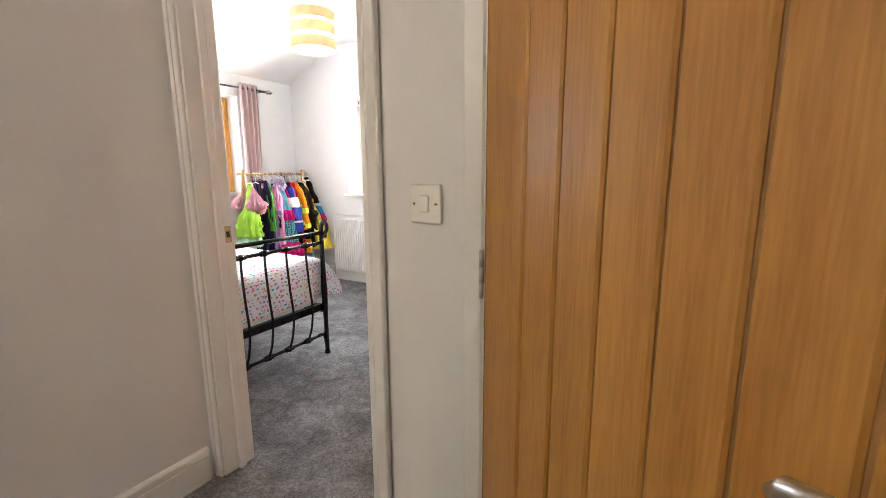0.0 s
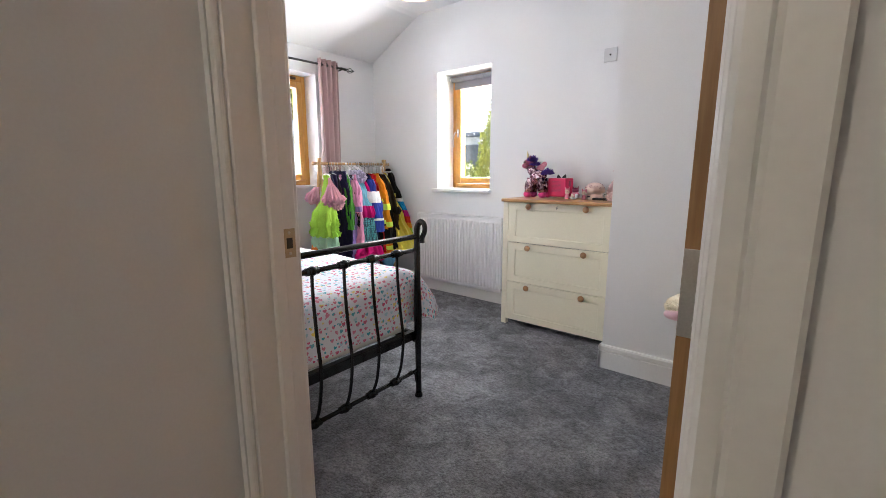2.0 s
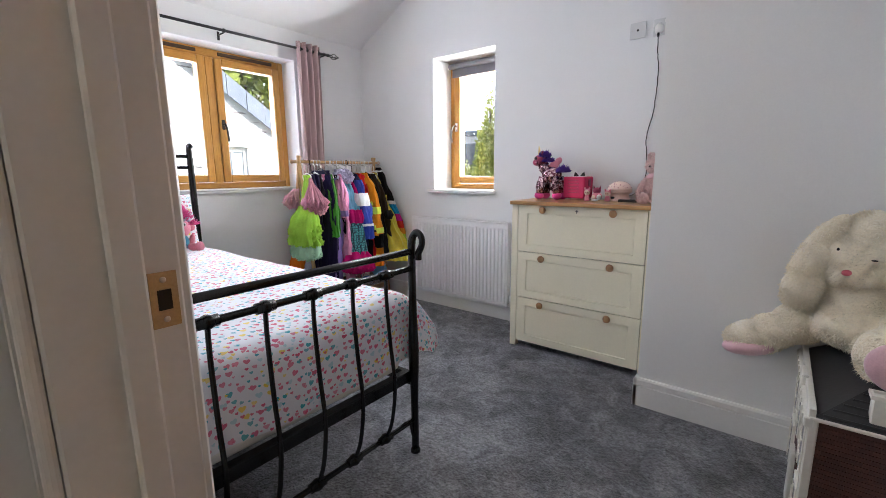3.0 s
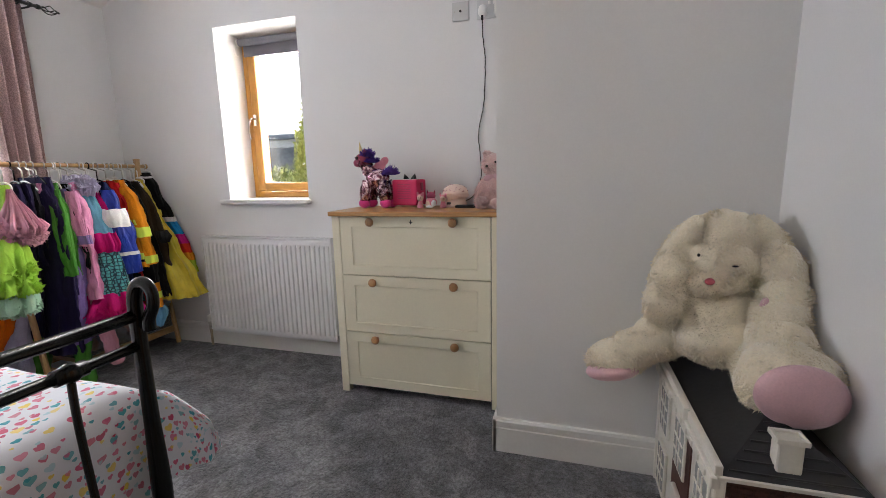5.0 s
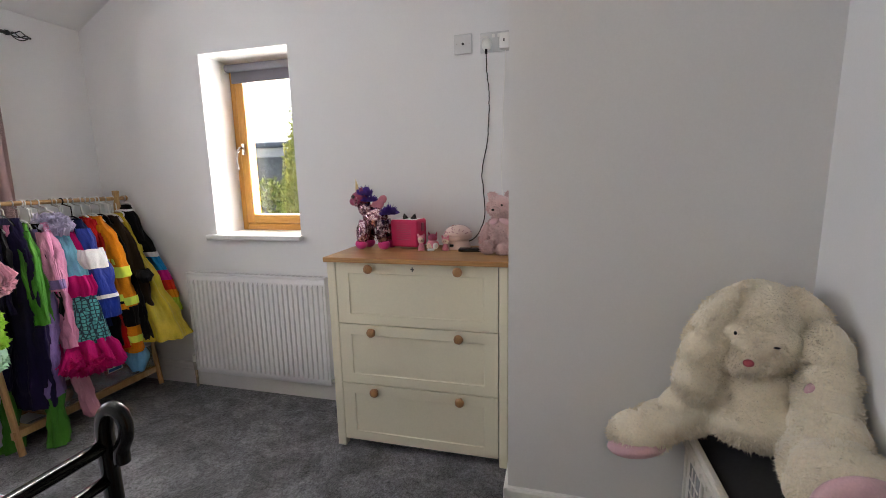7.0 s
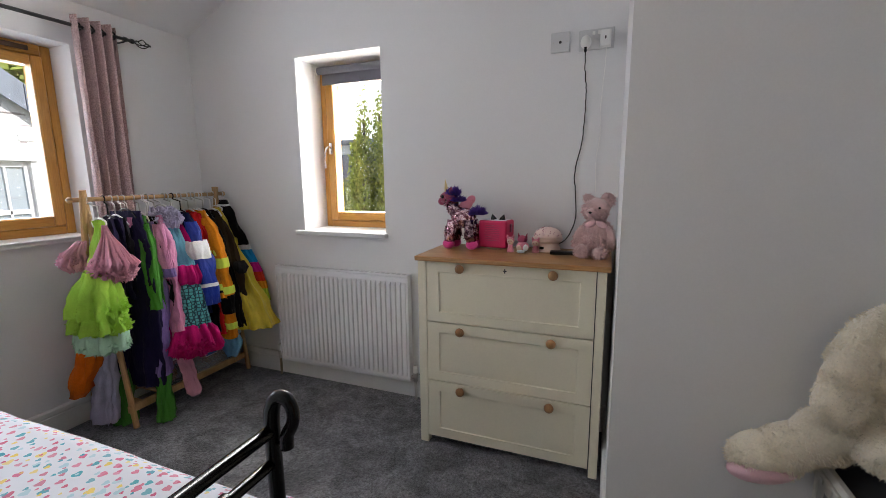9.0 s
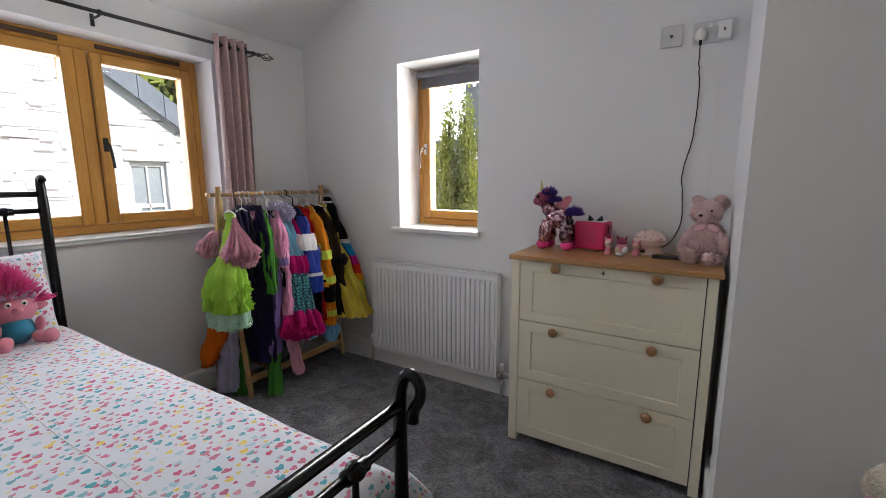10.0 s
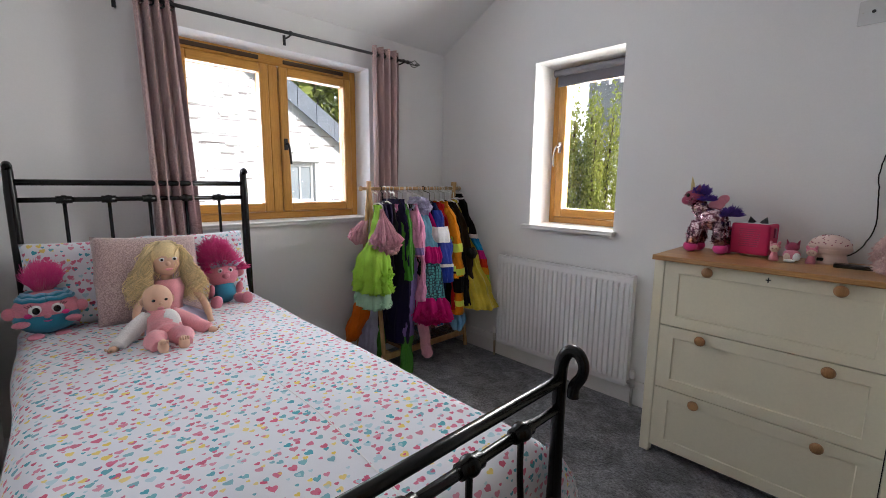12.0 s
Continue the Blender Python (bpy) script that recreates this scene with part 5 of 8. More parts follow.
ball((qx + 0.090, qy, qz + 0.098), (0.010, 0.013, 0.009), bm, 0, segs=10)
for k in range(4):
    tube([(qx + 0.086 * math.cos(a) * (0.80 - 0.06 * k), qy + 0.118 * math.sin(a) * (0.80 - 0.06 * k), qz + 0.158 + 0.007 * k + 0.003 * math.sin(9 * a + k)) for a in (2 * math.pi * j / 36 for j in range(37))], 0.007, 8, bm, 2 if k % 2 == 0 else 5)
for s in (-1, 1):
    ball((qx + 0.079, qy + s * 0.060, qz + 0.104), (0.006, 0.014, 0.010), bm, 1, segs=10)
    for q in range(3):
        tube([(qx + 0.080, qy + s * (0.044 + 0.007 * q), qz + 0.138), (qx + 0.084, qy + s * (0.050 + 0.009 * q), qz + 0.150 - 0.003 * q)], 0.0016, 5, bm, 4)
tube([(qx + 0.088 - 0.06 * abs(t) * 0.3, qy + 0.030 * t, qz + 0.084 - 0.008 * (1 - t * t)) for t in (j / 6 - 1 for j in range(13))], 0.0022, 6, bm, 1)
tufts(bm, (qx - 0.01, qy, qz + 0.185), 1100, 0.105, 0.032, 1, 12, 0.0028, 2.2)
bmesh.ops.scale(bm, vec=(0.84, 0.84, 0.90), verts=bm.verts, space=Matrix.Translation((-qx, -qy, -qz)))
solid("round_plush", bm, [PLUSHPINK, HOTPINK, BLUEPLUSH, WHITECLOTH, BLACKBEAD, SKYBAND], "round pink and blue cushion toy with a spiky magenta tuft", "soft toy", soft=True)
ph = thing("toy_mirror", (-3.27, 2.10, 0.655), "small dark oval toy on the duvet beside the baby doll", "toy")
part("shell", ball((-3.265, 2.105, 0.660), (0.028, 0.018, 0.008), segs=14), BLACKBEAD, ph, soft=True)
part("edge", tube([(-3.265 + 0.028 * math.cos(a), 2.105 + 0.018 * math.sin(a), 0.662) for a in (2 * math.pi * k / 20 for k in range(21))], 0.003, 6), GLITTER, ph, soft=True)

# ---------------------------------------------------------------- dolls' house
hx0, hx1, hy0, hy1, he = -0.845, -0.570, 2.688, 3.262, 0.436
HOUSEW = material("cream_toy_plastic", (0.72, 0.69, 0.62), 0.5, vary=0.04, scale=8, grain=100, bump=0.05)
HOUSEB = material("dark_red_brick_print", (0.075, 0.026, 0.018), 0.7, vary=0.2, scale=30, grain=200, bump=0.3, islands=0.2)
SLATE = material("dark_slate_plastic", (0.022, 0.022, 0.025), 0.45, vary=0.15, scale=6, grain=90, bump=0.15)
TOYGLASS = material("grey_toy_window", (0.42, 0.43, 0.42), 0.25, vary=0.05, scale=10, grain=80, bump=0)
dh = thing("dolls_house", ((hx0 + hx1) / 2, (hy0 + hy1) / 2, 0), "brick-pattern dolls' house with a black hipped roof and cream front", "dolls' house")
part("body", box((hx0 + 0.012, hy0 + 0.002, 0.0), (hx1, hy1, he - 0.004), 0.002), HOUSEB, dh, "dark red brick walls")
# brick courses on the gable facing the room
bm = bmesh.new()
row, n_row = 0.0135, int((he - 0.02) / 0.0135)
for r_ in range(n_row):
    off = 0.0 if r_ % 2 else 0.014
    x = hx0 + 0.014 - off
    while x < hx1 - 0.002:
        a, b_ = max(x + 0.0008, hx0 + 0.013), min(x + 0.0272, hx1)
        if b_ - a > 0.004:
            box((a, hy0 - 0.0012, 0.008 + r_ * row), (b_, hy0 + 0.003, 0.008 + r_ * row + row - 0.0016), bm=bm)
        x += 0.028
part("brickwork", bm, HOUSEB, dh, kind="stuff")
fr = part("front", box((hx0, hy0 - 0.004, 0.0), (hx0 + 0.012, hy1, he - 0.002), 0.002), HOUSEW, dh, "cream front with sash windows")
part("corner_post", box((hx0 - 0.006, hy0 - 0.010, 0), (hx0 + 0.016, hy0 + 0.012, he), 0.003), HOUSEW, dh)
part("corner_post", box((hx0 - 0.006, hy1 - 0.016, 0), (hx0 + 0.016, hy1 + 0.002, he), 0.003), HOUSEW, dh)
part("cornice", box((hx0 - 0.016, hy0 - 0.012, he - 0.03), (hx0 + 0.006, hy1, he), 0.003), HOUSEW, dh)
part("parapet", box((hx0 - 0.008, hy0 - 0.008, he), (hx0 + 0.008, hy1, he + 0.026), 0.002), HOUSEW, dh)
part("pediment", box((hx0 - 0.018, 2.90, he - 0.012), (hx0 - 0.002, 2.99, he + 0.034), 0.003), HOUSEW, dh)
for k in range(11):
    y = hy0 + 0.02 + k * 0.053
    part("dentil", box((hx0 - 0.020, y, he - 0.022), (hx0 - 0.014, y + 0.02, he - 0.006), 0.001), HOUSEW, dh)
part("brick_bay", box((hx0 - 0.004, 2.865, 0.0), (hx0 + 0.001, 3.03, he - 0.03)), HOUSEB, dh)
for y, zs in ((2.70, (0.05, 0.25)), (2.90, (0.25,)), (3.09, (0.05, 0.25))):
    for z in zs:
        wd = part("toy_window", box((hx0 - 0.010, y, z), (hx0 - 0.001, y + 0.105, z + 0.15), 0.002), HOUSEW, dh)
        part("toy_pane", box((hx0 - 0.0115, y + 0.010, z + 0.010), (hx0 - 0.0095, y + 0.095, z + 0.14)), TOYGLASS, wd)
        for q in range(1, 3):
            part("glazing_bar", box((hx0 - 0.014, y + 0.010 + q * 0.0283 - 0.0025, z + 0.01), (hx0 - 0.011, y + 0.010 + q * 0.0283 + 0.0025, z + 0.14)), HOUSEW, wd)
            part("glazing_bar", box((hx0 - 0.0142, y + 0.010, z + 0.01 + q * 0.043 - 0.0025), (hx0 - 0.0108, y + 0.095, z + 0.01 + q * 0.043 + 0.0025)), HOUSEW, wd)
part("toy_door", box((hx0 - 0.016, 2.905, 0.0), (hx0 - 0.003, 2.985, 0.19), 0.003), HOUSEW, dh)
bm = bmesh.new()
rz = he + 0.085
v = [bm.verts.new(p) for p in ((hx0 + 0.004, hy0 - 0.006, he + 0.002), (hx1, hy0 - 0.006, he + 0.002), (hx1, hy1, he + 0.002), (hx0 + 0.004, hy1, he + 0.002), ((hx0 + hx1) / 2 + 0.01, hy0 + 0.155, rz), ((hx0 + hx1) / 2 + 0.01, hy1 - 0.02, rz))]
for f in ((0, 1, 4), (1, 2, 5, 4), (2, 3, 5), (3, 0, 4, 5), (3, 2, 1, 0)):
    bm.faces.new([v[k] for k in f])
rf = part("roof", bm, SLATE, dh, "black slate-pattern hipped roof")
for k in range(6):
    t_ = (k + 0.6) / 7
    a, b_ = Vector(v_ := (hx0 + 0.004, hy0 - 0.006, he + 0.002)), Vector((hx1, hy0 - 0.006, he + 0.002))
    top = Vector(((hx0 + hx1) / 2 + 0.01, hy0 + 0.155, rz))
    p, q = a.lerp(top, t_), b_.lerp(top, t_)
    part("tile_course", tube([p + Vector((0.006, -0.001, 0.001)), q + Vector((-0.006, -0.001, 0.001))], 0.0028, 6), SLATE, rf)
part("eaves_line", box((hx0 - 0.004, hy0 - 0.014, he - 0.006), (hx1, hy0 - 0.006, he + 0.003), 0.001), HOUSEW, dh, "white eaves strip")
cx_, cy_, cz_ = -0.708, hy0 + 0.036, he + 0.092
cm = part("chimney", box((cx_ - 0.024, cy_ - 0.018, he + 0.004), (cx_ + 0.024, cy_ + 0.018, cz_ - 0.004), 0.003), HOUSEW, dh, "cream toy chimney")
for lo, hi in (((-0.030, -0.024), (0.030, -0.016)), ((-0.030, 0.016), (0.030, 0.024)), ((-0.030, -0.016), (-0.022, 0.016)), ((0.022, -0.016), (0.030, 0.016))):
    part("chimney_rim", box((cx_ + lo[0], cy_ + lo[1], cz_ - 0.010), (cx_ + hi[0], cy_ + hi[1], cz_ + 0.002), 0.001), HOUSEW, cm)

# ---------------------------------------------------------------- large cream rabbit
def wool(m):
    """Short curly clumps under the loose tufts."""
    n, link = m.node_tree.nodes, m.node_tree.links.new
    b = n["Principled BSDF"]
    co, tex, bp = n.new("ShaderNodeTexCoord"), n.new("ShaderNodeTexNoise"), n.new("ShaderNodeBump")
    tex.inputs["Scale"].default_value, tex.inputs["Detail"].default_value, tex.inputs["Distortion"].default_value = 62, 3, 1.6
    bp.inputs["Strength"].default_value, bp.inputs["Distance"].default_value = 1.0, 0.006
    link(co.outputs["Object"], tex.inputs["Vector"]), link(tex.outputs["Fac"], bp.inputs["Height"])
    link(b.inputs["Normal"].links[0].from_socket, bp.inputs["Normal"]), link(bp.outputs[0], b.inputs["Normal"])
    return m


RABBIT = wool(material("cream_plush_fur", (0.94, 0.85, 0.665), 0.95, vary=0.05, scale=16, grain=160, bump=0.7, depth=0.006, sheen=0.6, islands=0.04))
SATIN = creases(material("pale_pink_satin", (0.74, 0.46, 0.50), 0.4, vary=0.05, scale=7, grain=200, bump=0.15, depth=0.001, sheen=0.3), 18, 0.006)
rab = thing("toy_rabbit", (-0.73, 3.10, 0.44), "large floppy cream rabbit soft toy sitting on the dolls' house", "soft toy")
HEAD = [((-0.722, 3.170, 0.852), (0.110, 0.098, 0.118), (0, 0, 0)), ((-0.738, 3.140, 0.815), (0.116, 0.088, 0.100), (0, 0, 0)), ((-0.768, 3.112, 0.772), (0.074, 0.062, 0.056), (0, 0, 0))]
EAR_A = [((-0.842, 3.142, 0.858), (0.046, 0.048, 0.110), (0, 30, 0)), ((-0.872, 3.115, 0.775), (0.056, 0.046, 0.095), (0, 14, 0)), ((-0.885, 3.105, 0.700), (0.060, 0.046, 0.080), (0, 4, 0))]
EAR_B = [((-0.628, 3.150, 0.880), (0.054, 0.056, 0.085), (0, -34, 0)), ((-0.602, 3.085, 0.800), (0.056, 0.060, 0.095), (0, -14, 0)), ((-0.604, 3.055, 0.742), (0.060, 0.056, 0.062), (0, 0, 0))]
TORSO = [((-0.730, 3.165, 0.640), (0.128, 0.115, 0.118), (0, 0, 0)), ((-0.715, 3.140, 0.595), (0.142, 0.122, 0.092), (0, 0, 0))]
ARM = [((-0.612, 3.055, 0.690), (0.068, 0.085, 0.070), (10, -10, 0)), ((-0.622, 3.015, 0.625), (0.078, 0.105, 0.080), (0, 0, 0))]
LEG_A = [((-0.870, 3.190, 0.560), (0.098, 0.070, 0.078), (0, -38, 0)), ((-0.945, 3.197, 0.505), (0.090, 0.066, 0.068), (0, -28, 0)), ((-1.000, 3.195, 0.470), (0.098, 0.070, 0.064), (0, -10, 0))]
LEG_B = [((-0.640, 2.960, 0.575), (0.092, 0.120, 0.082), (0, 0, 0)), ((-0.648, 2.892, 0.574), (0.116, 0.092, 0.100), (8, 16, 8))]


def stuffed(name, balls, hairs, seed, label=""):
    """One stuffed part: its padding smoothed into one skin, covered with short tufts."""
    bm = bmesh.new()
    for at, r, rot in balls:
        ball(at, r, bm, 0, rot, 34, 0.08, 10)
    fur(bm, balls, hairs, 0.0080, 0.0026, 0, 0.45, seed)
    return part(name, bm, RABBIT, rab, label, True)


def front_of(x, z):
    """The head's nearest surface to the room at that place."""
    return min(c[1] - r[1] * math.sqrt(max(0.0, 1 - ((x - c[0]) / r[0]) ** 2 - ((z - c[2]) / r[2]) ** 2)) for c, r, _ in HEAD if ((x - c[0]) / r[0]) ** 2 + ((z - c[2]) / r[2]) ** 2 < 1)


stuffed("torso", TORSO, 13000, 21)
head = stuffed("head", HEAD, 15000, 22)
stuffed("ear", EAR_A, 9000, 23)
stuffed("ear", EAR_B, 9000, 24)
stuffed("arm", ARM, 9000, 25)
leg_a = stuffed("leg", LEG_A, 10000, 26)
leg_b = stuffed("leg", LEG_B, 11000, 27)
part("foot_pad", ball((-0.648, 2.822, 0.570), (0.101, 0.036, 0.080), rot=(8, 16, 8), segs=30), SATIN, leg_b, "pale pink satin foot pad", True)
part("foot_pad", ball((-1.012, 3.170, 0.436), (0.088, 0.052, 0.036), rot=(-6, -12, 0), segs=24), SATIN, leg_a, "pale pink satin foot pad", True)
part("paw_pad", ball((-0.662, 2.960, 0.640), (0.010, 0.026, 0.022), rot=(0, 0, 30), segs=12), SATIN, rab, "pale pink satin paw pad", True)
part("ear_lining", ball((-0.657, 3.030, 0.730), (0.010, 0.012, 0.020), rot=(0, 20, 0), segs=12), SATIN, rab, "pale pink satin ear lining", True)
for x, z, r in ((-0.786, 0.780, (0.013, 0.009, 0.010)),):
    part("nose", ball((x, front_of(x, z) - 0.006, z), r, segs=14), cloth_mat("dark_pink_nose", (0.62, 0.12, 0.15)), head, "dark pink stitched nose", True)
for x, z, r in ((-0.812, 0.850, (0.004, 0.004, 0.005)), (-0.728, 0.826, (0.008, 0.004, 0.0028))):
    part("eye", ball((x, front_of(x, z) - 0.008, z), r, segs=12), BLACKBEAD, head, "black bead eye", True)

# ---------------------------------------------------------------- things on the chest
SEQUIN = material("pink_silver_sequins", (0.82, 0.58, 0.64), 0.2, 0.85, vary=0.3, scale=60, grain=160, bump=0.5, depth=0.002, color2=(0.16, 0.05, 0.09), spread=0.25, islands=0.5)
PURPLE = material("purple_fluff", (0.085, 0.03, 0.30), 0.9, vary=0.2, scale=40, grain=200, bump=0.3, islands=0.3)
DEEPROSE = cloth_mat("deep_rose_velvet", (0.30, 0.03, 0.09), 0.7)
GOLD = material("gold_lame", (0.72, 0.58, 0.30), 0.3, 0.9, vary=0.1, scale=40, grain=200, bump=0.2)
ux, uy, uz = -2.135, 3.80, ct
bm = ball((ux + 0.005, uy, uz + 0.155), (0.062, 0.045, 0.050), mat=0, segs=18)
ub = [((ux + 0.005, uy, uz + 0.155), (0.062, 0.045, 0.050), (0, 0, 0)), ((ux - 0.040, uy, uz + 0.195), (0.032, 0.032, 0.052), (0, -28, 0))]
ball((ux - 0.040, uy, uz + 0.195), (0.032, 0.032, 0.052), bm, 0, (0, -28, 0))
ball((ux - 0.066, uy - 0.004, uz + 0.244), (0.046, 0.034, 0.037), bm, 1, (0, 18, 0))
ub.append(((ux - 0.066, uy - 0.004, uz + 0.244), (0.047, 0.035, 0.038), (0, 18, 0)))
ball((ux - 0.100, uy - 0.006, uz + 0.232), (0.022, 0.023, 0.021), bm, 1)
ball((ux - 0.088, uy - 0.036, uz + 0.256), (0.008, 0.005, 0.009), bm, 4, segs=8)
for s in (-1, 1):
    lathe([(0.014, 0), (0.010, 0.018), (0.0005, 0.034)], (ux - 0.048, uy + s * 0.024, uz + 0.272), (0.1, s * 0.3, 1), 8, bm, 1)
lathe([(0.011, 0), (0.007, 0.03), (0.0005, 0.062)], (ux - 0.080, uy, uz + 0.280), (-0.12, 0, 1), 10, bm, 3)
for lx_, s in ((-0.052, -1), (-0.040, 1), (0.052, -1), (0.062, 1)):
    tube([(ux + lx_ * 0.8, uy + s * 0.024, uz + 0.14), (ux + lx_, uy + s * 0.03, uz + 0.075), (ux + lx_ * 1.12, uy + s * 0.032, uz + 0.035)], [0.026, 0.026, 0.024], 12, bm, 0)
    ball((ux + lx_ * 1.15, uy + s * 0.032, uz + 0.024), (0.030, 0.028, 0.025), bm, 5)
    ub.append(((ux + lx_, uy + s * 0.03, uz + 0.08), (0.027, 0.027, 0.055), (0, 0, 0)))
fur(bm, ub, 6500, 0.005, 0.0036, 0, 0.9, 31)
tufts(bm, (ux - 0.040, uy - 0.008, uz + 0.262), 700, 0.024, 0.028, 2, 5, 0.0022, 0.9)
tufts(bm, (ux - 0.020, uy - 0.006, uz + 0.232), 700, 0.022, 0.030, 2, 6, 0.0022, 0.3)
tufts(bm, (ux + 0.080, uy, uz + 0.168), 900, 0.024, 0.034, 2, 7, 0.0022, 0.5)
ball((ux + 0.018, uy + 0.01, uz + 0.215), (0.036, 0.012, 0.026), bm, 6, (0, -25, 0))
ball((ux + 0.040, uy + 0.02, uz + 0.238), (0.026, 0.009, 0.020), bm, 6, (0, -40, 0))
solid("unicorn_toy", bm, [SEQUIN, DEEPROSE, PURPLE, GOLD, BLACKBEAD, HOTPINK, PLUSHPINK], "pink and silver sequinned unicorn soft toy with purple mane", "soft toy", soft=True)

PINKBOX = material("raspberry_rubber", (0.60, 0.012, 0.10), 0.55, vary=0.05, scale=12, grain=300, bump=0.1)
mb = thing("music_box", (-1.97, 3.84, ct), "raspberry-pink cube music player with dark cat ears", "speaker")
mrot = pose(-1.97, 3.84, ct, 0, 0, -8)


def mput(name, bm, mat, par=mb, lab="", soft=False):
    return part(name, put_on(mrot, bm), mat, par, lab, soft)


body = mput("body", box((-0.072, -0.055, 0.010), (0.072, 0.055, 0.142), 0.010, segs=3), PINKBOX)
mput("foot", lathe([(0.045, 0), (0.047, 0.010), (0.0001, 0.010)], (0, 0, 0.0), n=24), cloth_mat("tan_felt", (0.5, 0.36, 0.22)), mb, "tan felt foot")
for r_ in range(9):
    mput("grille_slit", box((-0.038, -0.0562, 0.045 + r_ * 0.009), (0.038, -0.0548, 0.047 + r_ * 0.009)), DEEPROSE, body)
mput("top_pad", box((-0.062, -0.046, 0.1415), (0.062, 0.046, 0.1435), 0.001), WHITECLOTH, body, "pale top pad")
for s in (-1, 1):
    mput("ear", lathe([(0.017, 0), (0.009, 0.016), (0.0005, 0.030)], (s * 0.022 + 0.012, -0.01, 0.142), (s * 0.3, 0, 1), 10), BLACKBEAD, body, "dark ear", True)
mput("strap", box((0.071, -0.012, 0.085), (0.078, 0.012, 0.125), 0.002), DEEPROSE, body)

FIG = [cloth_mat("figure_pink", (0.72, 0.24, 0.32), 0.5), cloth_mat("figure_cream", (0.76, 0.56, 0.44), 0.5), DEEPROSE, WHITECLOTH]
for name, x, y, h, c, lab in (("toy_figure", -1.882, 3.760, 0.070, 0, "small pink toy figure with a cream face"), ("toy_figure", -1.768, 3.775, 0.062, 0, "small pink toy animal with upright ears")):
    bm = lathe([(0.0001, 0), (0.016, 0.0), (0.017, h * 0.15), (0.011, h * 0.42), (0.010, h * 0.5), (0.0001, h * 0.52)], (x, y, ct), n=14)
    ball((x, y, ct + h * 0.72), (0.017, 0.016, h * 0.26), bm, 1, segs=12)
    ball((x, y + 0.003, ct + h * 0.80), (0.0185, 0.016, h * 0.22), bm, 0, segs=12)
    for s in (-1, 1):
        ball((x + s * 0.012, y, ct + h * 0.98), (0.006, 0.005, 0.012), bm, 0, (0, s * 18, 0), segs=8)
        ball((x + s * 0.006, y - 0.015, ct + h * 0.72), (0.002, 0.002, 0.003), bm, 2, segs=6)
    solid(name, bm, FIG, lab, "toy figure", "toy figures on the chest", soft=True)
x, y = -1.826, 3.765
bm = ball((x, y, ct + 0.028), (0.030, 0.022, 0.024), mat=0, segs=14)
ball((x - 0.012, y - 0.014, ct + 0.022), (0.014, 0.012, 0.016), bm, 1, segs=10)
ball((x + 0.016, y - 0.014, ct + 0.024), (0.014, 0.012, 0.016), bm, 3, segs=10)
ball((x - 0.002, y + 0.004, ct + 0.060), (0.024, 0.018, 0.020), bm, 2, segs=12)
for s in (-1, 1):
    lathe([(0.007, 0), (0.0005, 0.022)], (x + s * 0.015, y, ct + 0.070), (s * 0.3, 0, 1), 8, bm, 2)
ball((x - 0.004, y - 0.022, ct + 0.007), (0.020, 0.012, 0.007), bm, 3, segs=10)
solid("toy_cat", bm, FIG, "small dark pink cat ornament hugging a ball", "ornament", soft=True)

PEACH = material("pale_peach_plastic", (0.80, 0.60, 0.52), 0.4, vary=0.03, scale=8, grain=90, bump=0.02)
nx, ny = -1.722, 3.845
nl = thing("night_light", (nx, ny, ct), "pale peach domed star night light with pierced top", "night light")
base = part("base", lathe([(0.0001, 0), (0.056, 0), (0.060, 0.006), (0.052, 0.032), (0.052, 0.040), (0.066, 0.050), (0.069, 0.058), (0.069, 0.062), (0.0001, 0.062)], (nx, ny, ct), n=36), PEACH, nl, soft=False)
dome = part("dome", lathe([(0.067, 0.062), (0.065, 0.076), (0.055, 0.094), (0.036, 0.107), (0.014, 0.113), (0.0001, 0.114)], (nx, ny, ct), n=36), PEACH, nl, soft=True)
rng = random.Random(9)
for k in range(60):
    a, e = rng.uniform(0, 2 * math.pi), rng.uniform(0.25, 1.25)
    d = Vector((math.cos(a) * math.cos(e) * 0.067, math.sin(a) * math.cos(e) * 0.067, math.sin(e) * 0.052))
    part("star_hole", ball(Vector((nx, ny, ct + 0.062)) + d, (0.0026, 0.0026, 0.0026), segs=6), DEEPROSE, dome)
part("button", box((nx - 0.030, ny - 0.056, ct + 0.014), (nx - 0.010, ny - 0.050, ct + 0.026), 0.001), BLACKBEAD, base, "small dark display")
ph = thing("remote", (-1.645, 3.765, ct), "flat black remote lying on the oak top", "remote control")
part("body", put_on(pose(-1.645, 3.765, ct, 0, 0, 4), box((-0.055, -0.022, 0), (0.055, 0.022, 0.014), 0.003, segs=2)), BLACKBEAD, ph)
part("upper_face", put_on(pose(-1.645, 3.765, ct, 0, 0, 4), box((-0.052, -0.019, 0.0135), (0.052, 0.019, 0.0148), 0.0005)), BLACK, ph)

